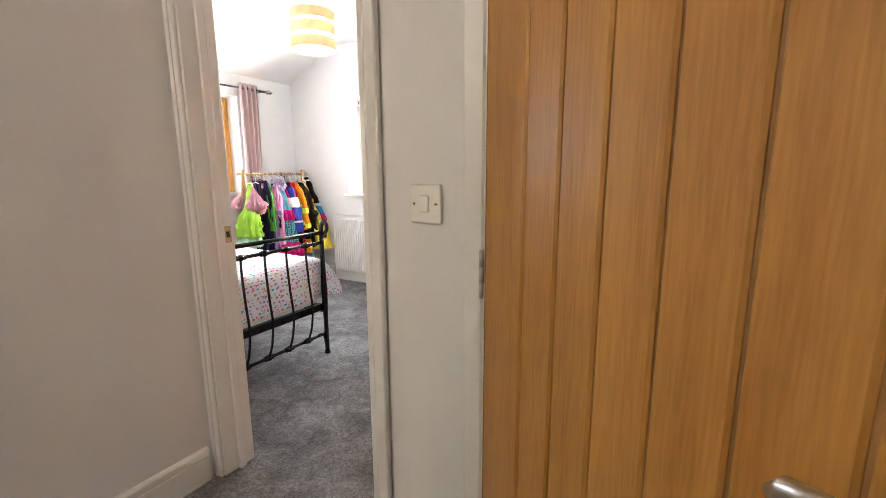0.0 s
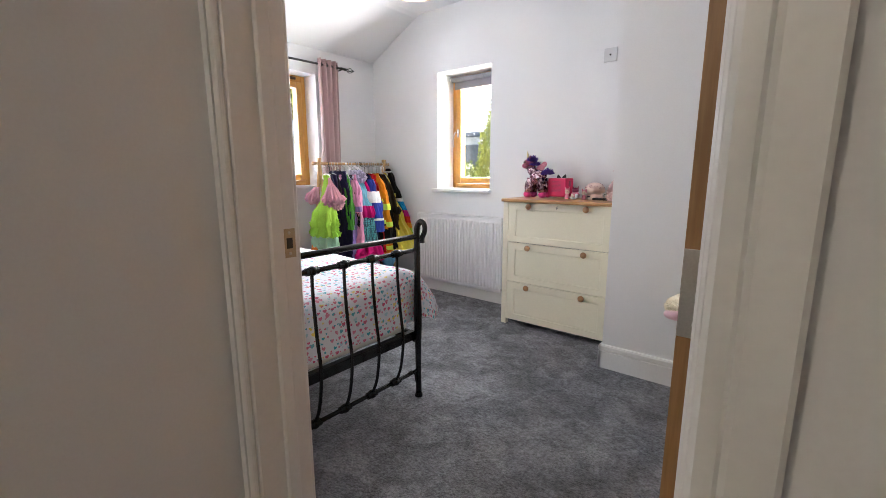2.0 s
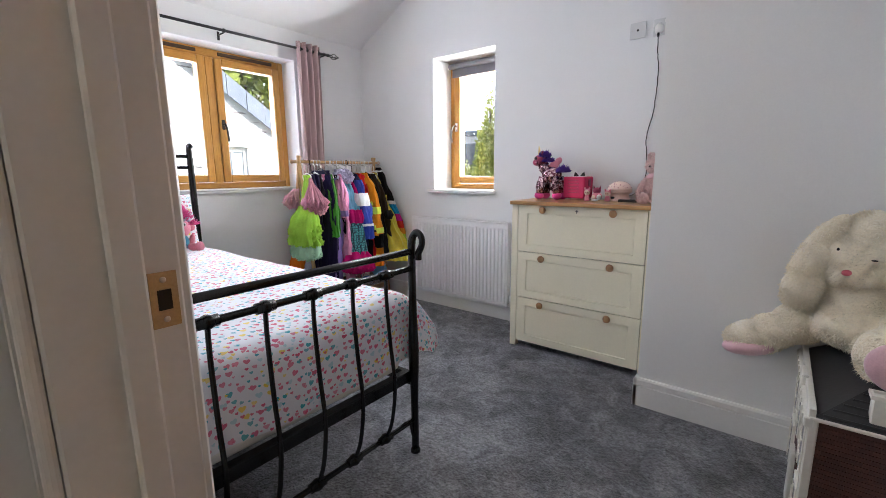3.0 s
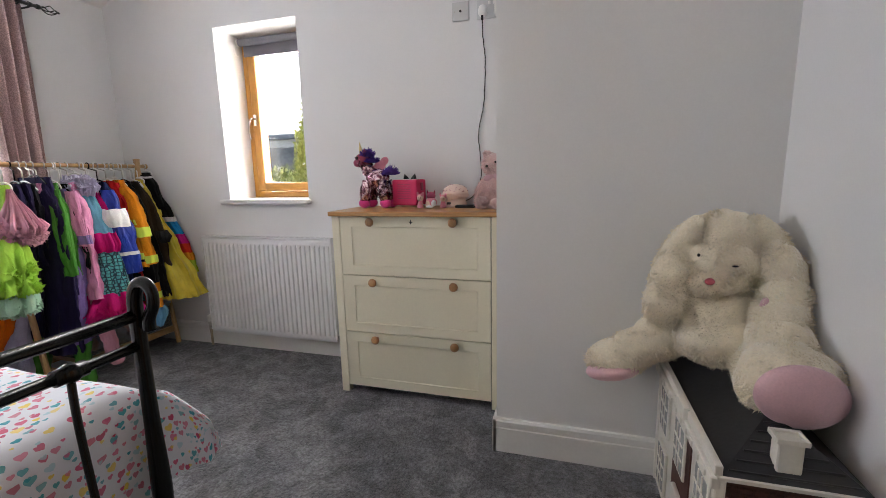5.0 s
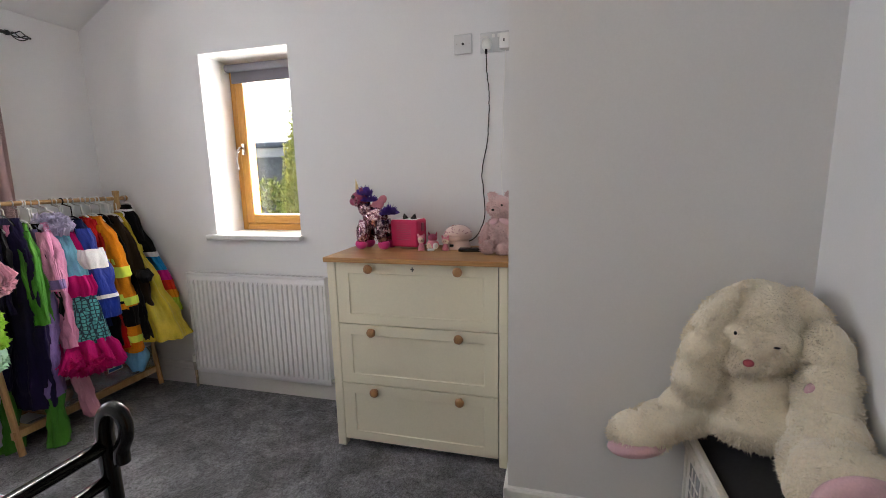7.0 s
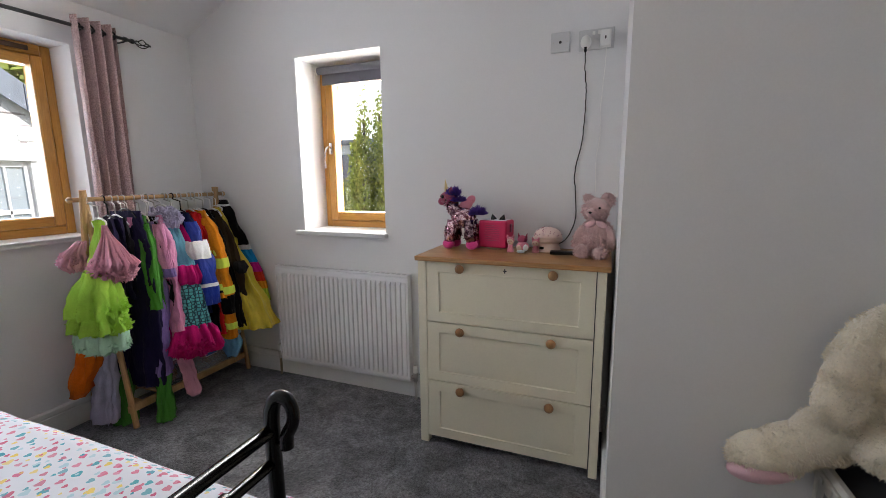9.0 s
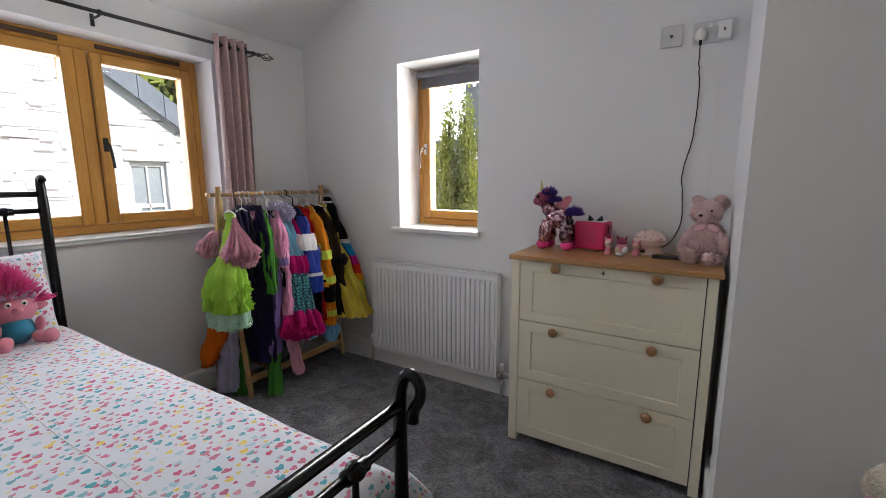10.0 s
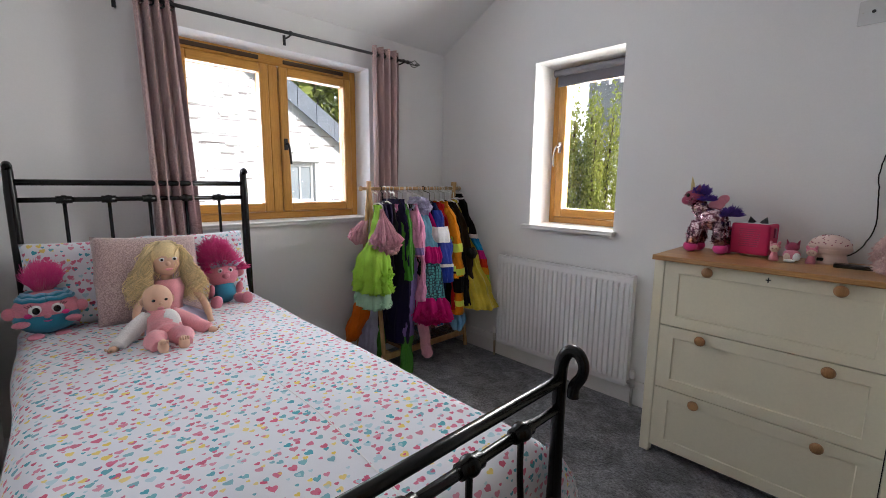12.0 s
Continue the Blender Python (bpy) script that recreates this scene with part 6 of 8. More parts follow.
ROSEFUR = material("dusty_pink_fur", (0.70, 0.47, 0.45), 0.95, vary=0.08, scale=10, grain=200, bump=0.4, depth=0.003, sheen=0.6, islands=0.14)
gx, gy, gz = -1.508, 3.775, ct
balls = [((gx, gy, gz + 0.085), (0.068, 0.058, 0.085), (0, 0, 0)), ((gx - 0.002, gy - 0.012, gz + 0.205), (0.054, 0.052, 0.050), (0, 0, 0)), ((gx - 0.018, gy - 0.058, gz + 0.192), (0.026, 0.024, 0.020), (0, 0, 0)),
         ((gx - 0.052, gy - 0.06, gz + 0.030), (0.030, 0.048, 0.030), (0, 0, 12)), ((gx + 0.022, gy - 0.075, gz + 0.026), (0.032, 0.048, 0.026), (0, 0, -8)),
         ((gx - 0.066, gy - 0.015, gz + 0.090), (0.022, 0.024, 0.052), (0, 22, 0)), ((gx + 0.058, gy - 0.025, gz + 0.085), (0.022, 0.024, 0.055), (0, -14, 0)),
         ((gx + 0.042, gy + 0.012, gz + 0.245), (0.030, 0.016, 0.030), (0, -40, 0)), ((gx - 0.036, gy + 0.012, gz + 0.250), (0.026, 0.016, 0.020), (0, 30, 0))]
bm = bmesh.new()
for at, r, rot in balls:
    ball(at, r, bm, 0, rot, 16, 0.12, 8)
fur(bm, balls, 11000, 0.010, 0.0020, 0, 0.5, 41)
ball((gx - 0.024, gy - 0.082, gz + 0.196), (0.007, 0.005, 0.005), bm, 1, segs=8)
ball((gx + 0.012, gy - 0.062, gz + 0.214), 0.005, bm, 1, segs=8)
for s in (-1, 1):
    ball((gx + s * 0.022, gy - 0.052, gz + 0.145), (0.026, 0.008, 0.014), bm, 2, (0, s * 25, 0), segs=10)
solid("pink_teddy", bm, [ROSEFUR, BLACKBEAD, SATIN], "dusty pink shaggy teddy with a satin bow on the chest", "soft toy", soft=True)

# ---------------------------------------------------------------- clothes rail and costumes
rxc, rzc, ry0, ry1 = -3.845, 1.190, 3.055, 3.925
rk = thing("clothes_rail", (rxc, 3.5, 0), "pale bamboo children's clothes rail with A-frame ends", "clothes rail")
part("hanging_rail", tube([(rxc, ry0, rzc), (rxc, ry1, rzc)], 0.0115, 14), PINE, rk, soft=True)
for y in (ry0, ry1):
    part("rail_end", ball((rxc, y, rzc), (0.016, 0.012, 0.016), segs=12), PINE, rk, soft=True)
for y in (3.115, 3.868):
    for s, x0 in ((1, -3.715), (-1, -3.985)):
        part("leg", tube([(x0, y + 0.02 * s, 0.0), (rxc - s * 0.022, y + 0.012 * s, rzc + 0.045)], 0.0145, 8), PINE, rk)
for x, s in ((-3.728, 1), (-3.972, -1)):
    part("shelf_rail", box((x - 0.010, 3.115, 0.085), (x + 0.010, 3.868, 0.125), 0.003), PINE, rk)
for k in range(6):
    y = 3.17 + k * 0.13
    part("shelf_slat", box((-3.972, y - 0.02, 0.118), (-3.728, y + 0.02, 0.128), 0.002), PINE, rk)

CLEAR = material("cloudy_clear_plastic", (0.55, 0.56, 0.60), 0.15, vary=0.05, scale=9, grain=90, bump=0.05)
CLEAR.node_tree.nodes["Principled BSDF"].inputs["Alpha"].default_value = 0.30
bx_ = thing("storage_box", (-3.85, 3.60, 0.128), "clear plastic storage box with a grey lid, half full of toys", "storage box")
x0, x1, y0, y1, z0, z1 = -3.965, -3.725, 3.30, 3.86, 0.130, 0.285
for lo, hi in (((x0, y0, z0), (x0 + 0.003, y1, z1)), ((x1 - 0.003, y0, z0), (x1, y1, z1)), ((x0 + 0.003, y0, z0), (x1 - 0.003, y0 + 0.003, z1)), ((x0 + 0.003, y1 - 0.003, z0), (x1 - 0.003, y1, z1)), ((x0 + 0.003, y0 + 0.003, z0), (x1 - 0.003, y1 - 0.003, z0 + 0.003))):
    part("wall", box(lo, hi), CLEAR, bx_).visible_shadow = False
# added white strip: the light along the box's edge, painted
part("rim", box((x1 + 0.0002, y0, z1 - 0.016), (x1 + 0.006, y1, z1 - 0.001), 0.002), RADWHITE, bx_, "white strip painting the lit box edge under the lid")
part("lid", box((x0 - 0.008, y0 - 0.008, z1), (x1 + 0.008, y1 + 0.008, z1 + 0.016), 0.004, segs=2), translucent(material("smoky_plastic_lid", (0.66, 0.68, 0.72), 0.2, vary=0.05, scale=5, grain=60), 0.5), bx_, "smoky grey lid")
lb_ = part("paper_label", box((x1 + 0.0005, 3.58, 0.205), (x1 + 0.0015, 3.665, 0.262)), WHITECLOTH, bx_, "white paper label with blue print")
part("print_block", box((x1 + 0.0016, 3.585, 0.209), (x1 + 0.0022, 3.66, 0.226)), material("label_blue", (0.03, 0.14, 0.42), 0.6), lb_)
for k in range(3):
    part("print_bar", box((x1 + 0.0016, 3.587, 0.234 + k * 0.008), (x1 + 0.0022, 3.645 - 0.01 * k, 0.237 + k * 0.008)), DARK, lb_)
rng = random.Random(5)
cols = [cloth_mat("toy_%s" % n, c, 0.6) for n, c in (("salmon", (0.75, 0.26, 0.18)), ("tan", (0.6, 0.36, 0.18)), ("grey", (0.45, 0.45, 0.48)), ("mauve", (0.55, 0.28, 0.42)), ("sky", (0.2, 0.45, 0.7)))]
for k in range(14):
    r = rng.uniform(0.026, 0.042)
    c = (rng.uniform(x0 + 0.05, x1 - 0.05), 3.35 + 0.035 * k, z0 + 0.004 + r * 0.95 + (0.045 if k % 3 == 0 else 0))
    solid("boxed_toy", ball(c, (r, r * 1.2, r * 0.95), segs=12, lump=0.25), cols[k % 5], "small soft toy packed in the clear storage box", "soft toy", "toys in the box", soft=True)


def leaves(bm, c, r, count, size, seed, upright=0.0, fill=0.55):
    rng = random.Random(seed)
    c, r = Vector(c), Vector(r)
    for _ in range(count):
        d = Vector((rng.gauss(0, 1), rng.gauss(0, 1), rng.gauss(0, 1))).normalized()
        k = rng.uniform(fill, 1.0) * (1 + 0.25 * noise.noise(d * 3 + c))
        p = c + Vector((d.x * r.x, d.y * r.y, d.z * r.z)) * k
        ax = (d * (1 - upright) + Vector((rng.gauss(0, 0.5), rng.gauss(0, 0.5), rng.gauss(0, 0.5) + 1.5 * upright))).normalized()
        side = ax.cross(Vector((rng.gauss(0, 1), rng.gauss(0, 1), rng.gauss(0, 1)))).normalized()
        s = size * rng.uniform(0.6, 1.4)
        q = [bm.verts.new(p - side * s * 0.32), bm.verts.new(p + ax * s * 0.4 + side * s * 0.1), bm.verts.new(p + ax * s), bm.verts.new(p + ax * s * 0.5 - side * s * 0.5)]
        bm.faces.new(q)
    return bm


def garment(name, label, bands, folds=7, n=56, seed=0, category="costume", hook=None, hanger=True, group="costumes on the rail"):
    """bands: list of (part name, material, rings); ring: (x, y, z, half-width along x, half-depth along y, fold depth, turn in degrees)."""
    if 6 <= seed <= 21 and hanger:
        bands = [(b, m, [(x, y, z - (0.03 if z > 1.09 else 0.0), hw * 0.74, hd * 1.15, f * 1.25, tn - 26) for x, y, z, hw, hd, f, tn in rr]) for b, m, rr in bands]
    top = bands[0][2][0]
    root = thing(name, (top[0], top[1], bands[-1][2][-1][2]), label, category, group)
    rng = random.Random(seed)
    ph1, ph2 = rng.uniform(0, 6), rng.uniform(0, 6)
    for bname, mat, rings in bands:
        bm = bmesh.new()
        # resample between the rings
        fine = []
        for a, b in zip(rings, rings[1:]):
            steps = max(2, int(abs(a[2] - b[2]) / 0.022))
            for k in range(steps):
                t = k / steps
                e = t * t * (3 - 2 * t)
                fine.append(tuple(p + (q - p) * (e if i not in (2,) else t) for i, (p, q) in enumerate(zip(a, b))))
        fine.append(rings[-1])
        grid = []
        for x, y, z, hw, hd, fold, turn in fine:
            c, s = math.cos(radians(turn)), math.sin(radians(turn))
            line = []
            for k in range(n):
                a = 2 * math.pi * k / n
                w = 1 + fold * (math.sin(folds * a + ph1 + 1.5 * z + 1.2 * noise.noise(Vector((z * 6, seed, 0)))) + 0.5 * math.sin((2 * folds + 1) * a + ph2 - 2 * z) + 1.1 * noise.noise(Vector((math.cos(a) * 3, math.sin(a) * 3 + seed, z * 9))))
                wob = 0.014 * noise.noise(Vector((math.cos(a) * 2 + seed, math.sin(a) * 2, z * 14))) + 0.007 * noise.noise(Vector((math.cos(a) * 6, math.sin(a) * 6 + seed, z * 38)))
                u, v = hw * math.copysign(abs(math.cos(a)) ** 0.8, math.cos(a)) * (1 + (w - 1) * 0.35), hd * math.sin(a) * w + wob
                line.append(bm.verts.new((max(x + u * c - v * s, XW + 0.004), min(y + u * s + v * c, YN - 0.004), z + 0.008 * fold * 3 * math.sin(folds * a + ph1))))
            grid.append(line)
        for a, b in zip(grid, grid[1:]):
            for k in range(n):
                bm.faces.new((a[k], a[(k + 1) % n], b[(k + 1) % n], b[k]))
        part(bname, bm, mat, root, soft=True)
    if hanger:
        hx, hy, hz = top[0], top[1], top[2]
        hk = part("hanger", tube(curve_points([(hx - top[3] * 0.9, hy, hz - 0.035), (hx - 0.05, hy, hz - 0.005), (hx, hy, hz + 0.012), (hx + 0.05, hy, hz - 0.005), (hx + top[3] * 0.9, hy, hz - 0.035)], 4), 0.0045, 6), hook or PLASTIC, root, "slim child's coat hanger", True)
        pts = [(hx, hy, hz + 0.012), (hx, hy, rzc - 0.03), (rxc + 0.004, hy, rzc - 0.016)]
        pts += [(rxc + 0.0155 * math.sin(a), hy, rzc - 0.0155 * math.cos(a)) for a in (0.5, 1.1, 1.7, 2.3, 2.9, 3.5, 4.1)]
        part("hook", tube(pts, 0.0034, 6), STEEL if seed % 2 else (hook or PLASTIC), hk, soft=True)
    return root


def col(name, c, thin=0.0, rough=0.75, **k):
    m = creases(cloth_mat(name, tuple(v ** 1.12 for v in c), rough, thin=thin, sheen=0.02, **k))
    m.node_tree.nodes["Principled BSDF"].inputs["Specular IOR Level"].default_value = 0.35 if rough < 0.6 else 0.12
    return m


LIME = col("lime_tulle", (0.46, 0.72, 0.11), 0.4)
MINT = col("pale_mint_satin", (0.50, 0.72, 0.55), 0.25, 0.5)
BABYPINK = col("dusky_pink_net", (0.82, 0.48, 0.58), 0.35)
NET = col("sheer_pink_net", (0.78, 0.46, 0.54), 0.5)
GREEN = col("leaf_green_felt", (0.085, 0.27, 0.045))
INDIGO = col("dark_indigo_velvet", (0.022, 0.015, 0.06))
LILAC = col("lilac_satin", (0.24, 0.16, 0.40), 0.0, 0.4)
PINKSATIN = col("pink_satin", (0.72, 0.30, 0.48), 0.0, 0.45)
AQUA = col("aqua_satin", (0.22, 0.56, 0.72), 0.1, 0.5)
MAGENTA = col("magenta_tulle", (0.66, 0.015, 0.22), 0.25)
SCALES = material("teal_scale_print", (0.12, 0.46, 0.46), 0.3, 0.25, vary=0.3, scale=70, grain=120, bump=0.5, depth=0.003, color2=(0.06, 0.30, 0.33), spread=0.3)
sn, sl = SCALES.node_tree.nodes, SCALES.node_tree.links.new
vor, edge, dark_mix, sco = sn.new("ShaderNodeTexVoronoi"), sn.new("ShaderNodeMapRange"), sn.new("ShaderNodeMix"), sn.new("ShaderNodeTexCoord")
vor.feature = "DISTANCE_TO_EDGE"
vor.inputs["Scale"].default_value, vor.inputs["Randomness"].default_value = 52, 0.35
edge.inputs[1].default_value, edge.inputs[2].default_value, edge.inputs[3].default_value, edge.inputs[4].default_value = 0.06, 0.16, 1.0, 0.0
dark_mix.data_type = "RGBA"
sl(sco.outputs["Object"], vor.inputs["Vector"]), sl(vor.outputs["Distance"], edge.inputs[0]), sl(edge.outputs[0], dark_mix.inputs["Factor"])
sl(sn["Principled BSDF"].inputs["Base Color"].links[0].from_socket, dark_mix.inputs["A"])
dark_mix.inputs["B"].default_value = (0.010, 0.035, 0.06, 1)
sl(dark_mix.outputs["Result"], sn["Principled BSDF"].inputs["Base Color"])
NAVY = col("navy_jersey", (0.010, 0.016, 0.07))
ROYAL = col("royal_blue_satin", (0.012, 0.045, 0.33), 0.0, 0.45)
REDC = col("scarlet_cloth", (0.52, 0.015, 0.015))
ORANGE = col("firefighter_orange", (0.72, 0.27, 0.012))
HIVIS = material("lime_reflective_tape", (0.66, 0.80, 0.08), 0.3, vary=0.05, scale=10, grain=300, bump=0.1)
BLACKC = col("black_cloth", (0.007, 0.006, 0.007))
BROWN = col("dark_brown_fleece", (0.040, 0.026, 0.016), rough=0.95)
YELLOW = col("yellow_organza", (0.74, 0.60, 0.07), 0.22, 0.3)
RAINBOW = [col("rainbow_blue", (0.02, 0.28, 0.62)), col("rainbow_magenta", (0.62, 0.02, 0.26)), col("rainbow_red", (0.70, 0.05, 0.02)), col("rainbow_orange", (0.80, 0.34, 0.02)), col("rainbow_green", (0.45, 0.62, 0.05))]
SKYB = col("sky_blue_cloth", (0.20, 0.45, 0.66))
ORANGEB = col("pumpkin_orange_cloth", (0.72, 0.17, 0.008))

T = 1.125
# fairy dress and pink net bonnets at the near end
fairy = garment("fairy_dress", "lime green tulle fairy dress with a pale mint hem", [
    ("bodice", LIME, [(-3.76, 3.120, 1.09, 0.05, 0.02, 0.0, -25), (-3.70, 3.075, 0.95, 0.070, 0.035, 0.05, -25), (-3.66, 3.035, 0.84, 0.080, 0.055, 0.10, -25)]),
    ("overskirt", LIME, [(-3.655, 3.028, 0.87, 0.075, 0.055, 0.08, -25), (-3.645, 3.005, 0.77, 0.125, 0.085, 0.14, -25), (-3.64, 2.995, 0.675, 0.140, 0.095, 0.22, -25)]),
    ("middle_skirt", LIME, [(-3.645, 3.01, 0.74, 0.11, 0.08, 0.12, -25), (-3.64, 2.995, 0.605, 0.145, 0.095, 0.22, -25)]),
    ("hem", MINT, [(-3.645, 3.00, 0.64, 0.105, 0.080, 0.12, -25), (-3.64, 2.995, 0.515, 0.125, 0.085, 0.18, -25)])], folds=9, n=90, seed=1)
for z, rx_, ry_, c, sd, m in ((0.705, 0.125, 0.085, 1500, 93, LIME), (0.625, 0.130, 0.088, 1500, 94, LIME), (0.535, 0.112, 0.076, 700, 95, MINT)):
    part("tulle_edge", leaves(bmesh.new(), (-3.640, 2.997, z), (rx_, ry_, 0.035), c, 0.026, sd, -0.25, 0.9), m, fairy)
bonnet = garment("net_skirt", "dusky pink ruffled net skirt bunched on the rail", [
    ("gather", NET, [(-3.70, 3.105, 1.070, 0.010, 0.010, 0.1, 60), (-3.655, 3.085, 1.02, 0.022, 0.018, 0.14, 60), (-3.62, 3.072, 0.965, 0.048, 0.036, 0.20, 60), (-3.605, 3.065, 0.905, 0.074, 0.056, 0.24, 60), (-3.605, 3.065, 0.86, 0.07, 0.055, 0.2, 60), (-3.605, 3.068, 0.82, 0.035, 0.03, 0.2, 60)]),
    ("frill", BABYPINK, [(-3.605, 3.066, 0.925, 0.070, 0.052, 0.3, 60), (-3.60, 3.066, 0.890, 0.086, 0.066, 0.42, 60), (-3.60, 3.072, 0.855, 0.060, 0.045, 0.4, 60)])], folds=17, n=150, seed=2, hanger=False)
part("ruffle", leaves(bmesh.new(), (-3.612, 3.068, 0.872), (0.068, 0.090, 0.058), 2400, 0.019, 91, 0.0, 0.86), BABYPINK, bonnet)
bonnet = garment("net_sleeve", "dusky pink ruffled net sleeve behind the fairy dress", [
    ("ruffle", BABYPINK, [(-3.85, 3.08, 0.99, 0.02, 0.015, 0.1, -30), (-3.86, 3.045, 0.93, 0.050, 0.040, 0.25, -30), (-3.86, 3.035, 0.88, 0.058, 0.045, 0.4, -30), (-3.85, 3.04, 0.85, 0.03, 0.025, 0.2, -30)])], folds=13, n=110, seed=3, hanger=False)
part("ruffle_edge", leaves(bmesh.new(), (-3.86, 3.038, 0.900), (0.058, 0.046, 0.042), 900, 0.017, 92, 0.0, 0.8), BABYPINK, bonnet)
garment("pumpkin_costume", "orange costume leg hanging low at the near end", [
    ("leg", ORANGEB, [(-3.84, 3.09, 0.60, 0.05, 0.035, 0.08, -20), (-3.855, 3.05, 0.42, 0.075, 0.05, 0.12, -20), (-3.90, 3.01, 0.25, 0.070, 0.045, 0.15, -20), (-3.91, 3.0, 0.21, 0.04, 0.03, 0.1, -20)])], folds=5, seed=4, hanger=False)
garment("lilac_cloak", "pale lilac satin cloak end hanging to the floor", [
    ("drape", LILACTULLE, [(-3.83, 3.12, 0.56, 0.04, 0.03, 0.15, 0), (-3.83, 3.085, 0.30, 0.060, 0.040, 0.24, 0), (-3.84, 3.065, 0.055, 0.070, 0.04, 0.34, 0)])], folds=6, seed=5, hanger=False)
garment("elf_costume", "dark indigo top with leaf green trousers", [
    ("top", INDIGO, [(-3.82, 3.200, T, 0.13, 0.02, 0.02, 0), (-3.79, 3.190, 0.9, 0.15, 0.035, 0.06, 0), (-3.82, 3.18, 0.55, 0.11, 0.04, 0.10, 0), (-3.84, 3.17, 0.30, 0.09, 0.04, 0.1, 0)]),
    ("trousers", GREEN, [(-3.84, 3.165, 0.31, 0.09, 0.040, 0.12, 0), (-3.835, 3.16, 0.14, 0.10, 0.040, 0.18, 0), (-3.83, 3.155, 0.012, 0.10, 0.045, 0.24, 0)])], folds=5, seed=6, hook=BLACK)
for k, y in enumerate((3.235, 3.265, 3.295)):
    c = (INDIGO, col("charcoal_jersey", (0.03, 0.03, 0.035)), PINKSATIN)[k]
    garment("costume_top", ("dark folded costume top on a child's hanger", "charcoal costume top on a child's hanger", "pink satin costume top on a child's hanger")[k], [
        ("top", c, [(-3.82, y, T, 0.14, 0.012, 0.02, 0), (-3.80, y, 0.95, 0.15, 0.014, 0.06, 0), (-3.79, y, 0.68, 0.13, 0.014, 0.08, 0)])], folds=5, seed=7 + k, hook=(PLASTIC, STEEL, PLASTIC)[k])
garment("indigo_cloak", "long dark indigo velvet cloak packed behind the green coat", [
    ("cloak", INDIGO, [(-3.79, 3.265, T, 0.09, 0.016, 0.03, 10), (-3.755, 3.255, 0.90, 0.12, 0.034, 0.12, 10), (-3.74, 3.245, 0.55, 0.12, 0.042, 0.18, 10), (-3.735, 3.235, 0.20, 0.11, 0.046, 0.22, 10)])], folds=6, seed=25, hook=BLACK)
garment("charcoal_trousers", "dark trousers hanging low behind the mermaid frill", [
    ("trousers", BLACKC, [(-3.77, 3.47, 0.80, 0.09, 0.030, 0.06, 10), (-3.75, 3.465, 0.55, 0.10, 0.036, 0.12, 10), (-3.745, 3.46, 0.33, 0.09, 0.036, 0.18, 10)])], folds=5, seed=26, hanger=False)
garment("green_coat", "leaf green felt costume coat with long sleeves", [
    ("coat", GREEN, [(-3.80, 3.345, T, 0.10, 0.012, 0.02, 4), (-3.75, 3.335, 0.95, 0.12, 0.020, 0.10, 4), (-3.71, 3.325, 0.75, 0.11, 0.022, 0.14, 4), (-3.70, 3.32, 0.60, 0.09, 0.022, 0.16, 4)])], folds=6, seed=11)
garment("purple_gown", "lilac satin gown with a green lining reaching the floor", [
    ("gown", LILAC, [(-3.80, 3.385, T - 0.03, 0.12, 0.015, 0.02, 0), (-3.70, 3.345, 0.72, 0.09, 0.028, 0.10, 0), (-3.675, 3.295, 0.45, 0.075, 0.03, 0.12, 0), (-3.66, 3.27, 0.25, 0.06, 0.03, 0.14, 0)]),
    ("lining", GREEN, [(-3.66, 3.27, 0.26, 0.050, 0.028, 0.10, 0), (-3.65, 3.255, 0.11, 0.052, 0.03, 0.14, 0), (-3.635, 3.245, 0.008, 0.060, 0.035, 0.18, 0)])], folds=6, seed=12)
garment("pink_dress", "pink satin costume with stuffed pink legs", [
    ("dress", PINKSATIN, [(-3.79, 3.420, T, 0.13, 0.015, 0.02, 4), (-3.71, 3.405, 0.93, 0.12, 0.025, 0.06, 4), (-3.67, 3.385, 0.68, 0.10, 0.028, 0.1, 4), (-3.645, 3.37, 0.47, 0.085, 0.03, 0.08, 4)]),
    ("leg", col("pale_pink_plush", (0.68, 0.34, 0.42)), [(-3.645, 3.37, 0.48, 0.055, 0.028, 0.04, 4), (-3.625, 3.365, 0.33, 0.040, 0.026, 0.05, 4), (-3.60, 3.37, 0.22, 0.036, 0.028, 0.04, 4), (-3.585, 3.375, 0.11, 0.034, 0.03, 0.04, 4), (-3.58, 3.378, 0.085, 0.015, 0.015, 0.0, 4)])], folds=5, seed=13)
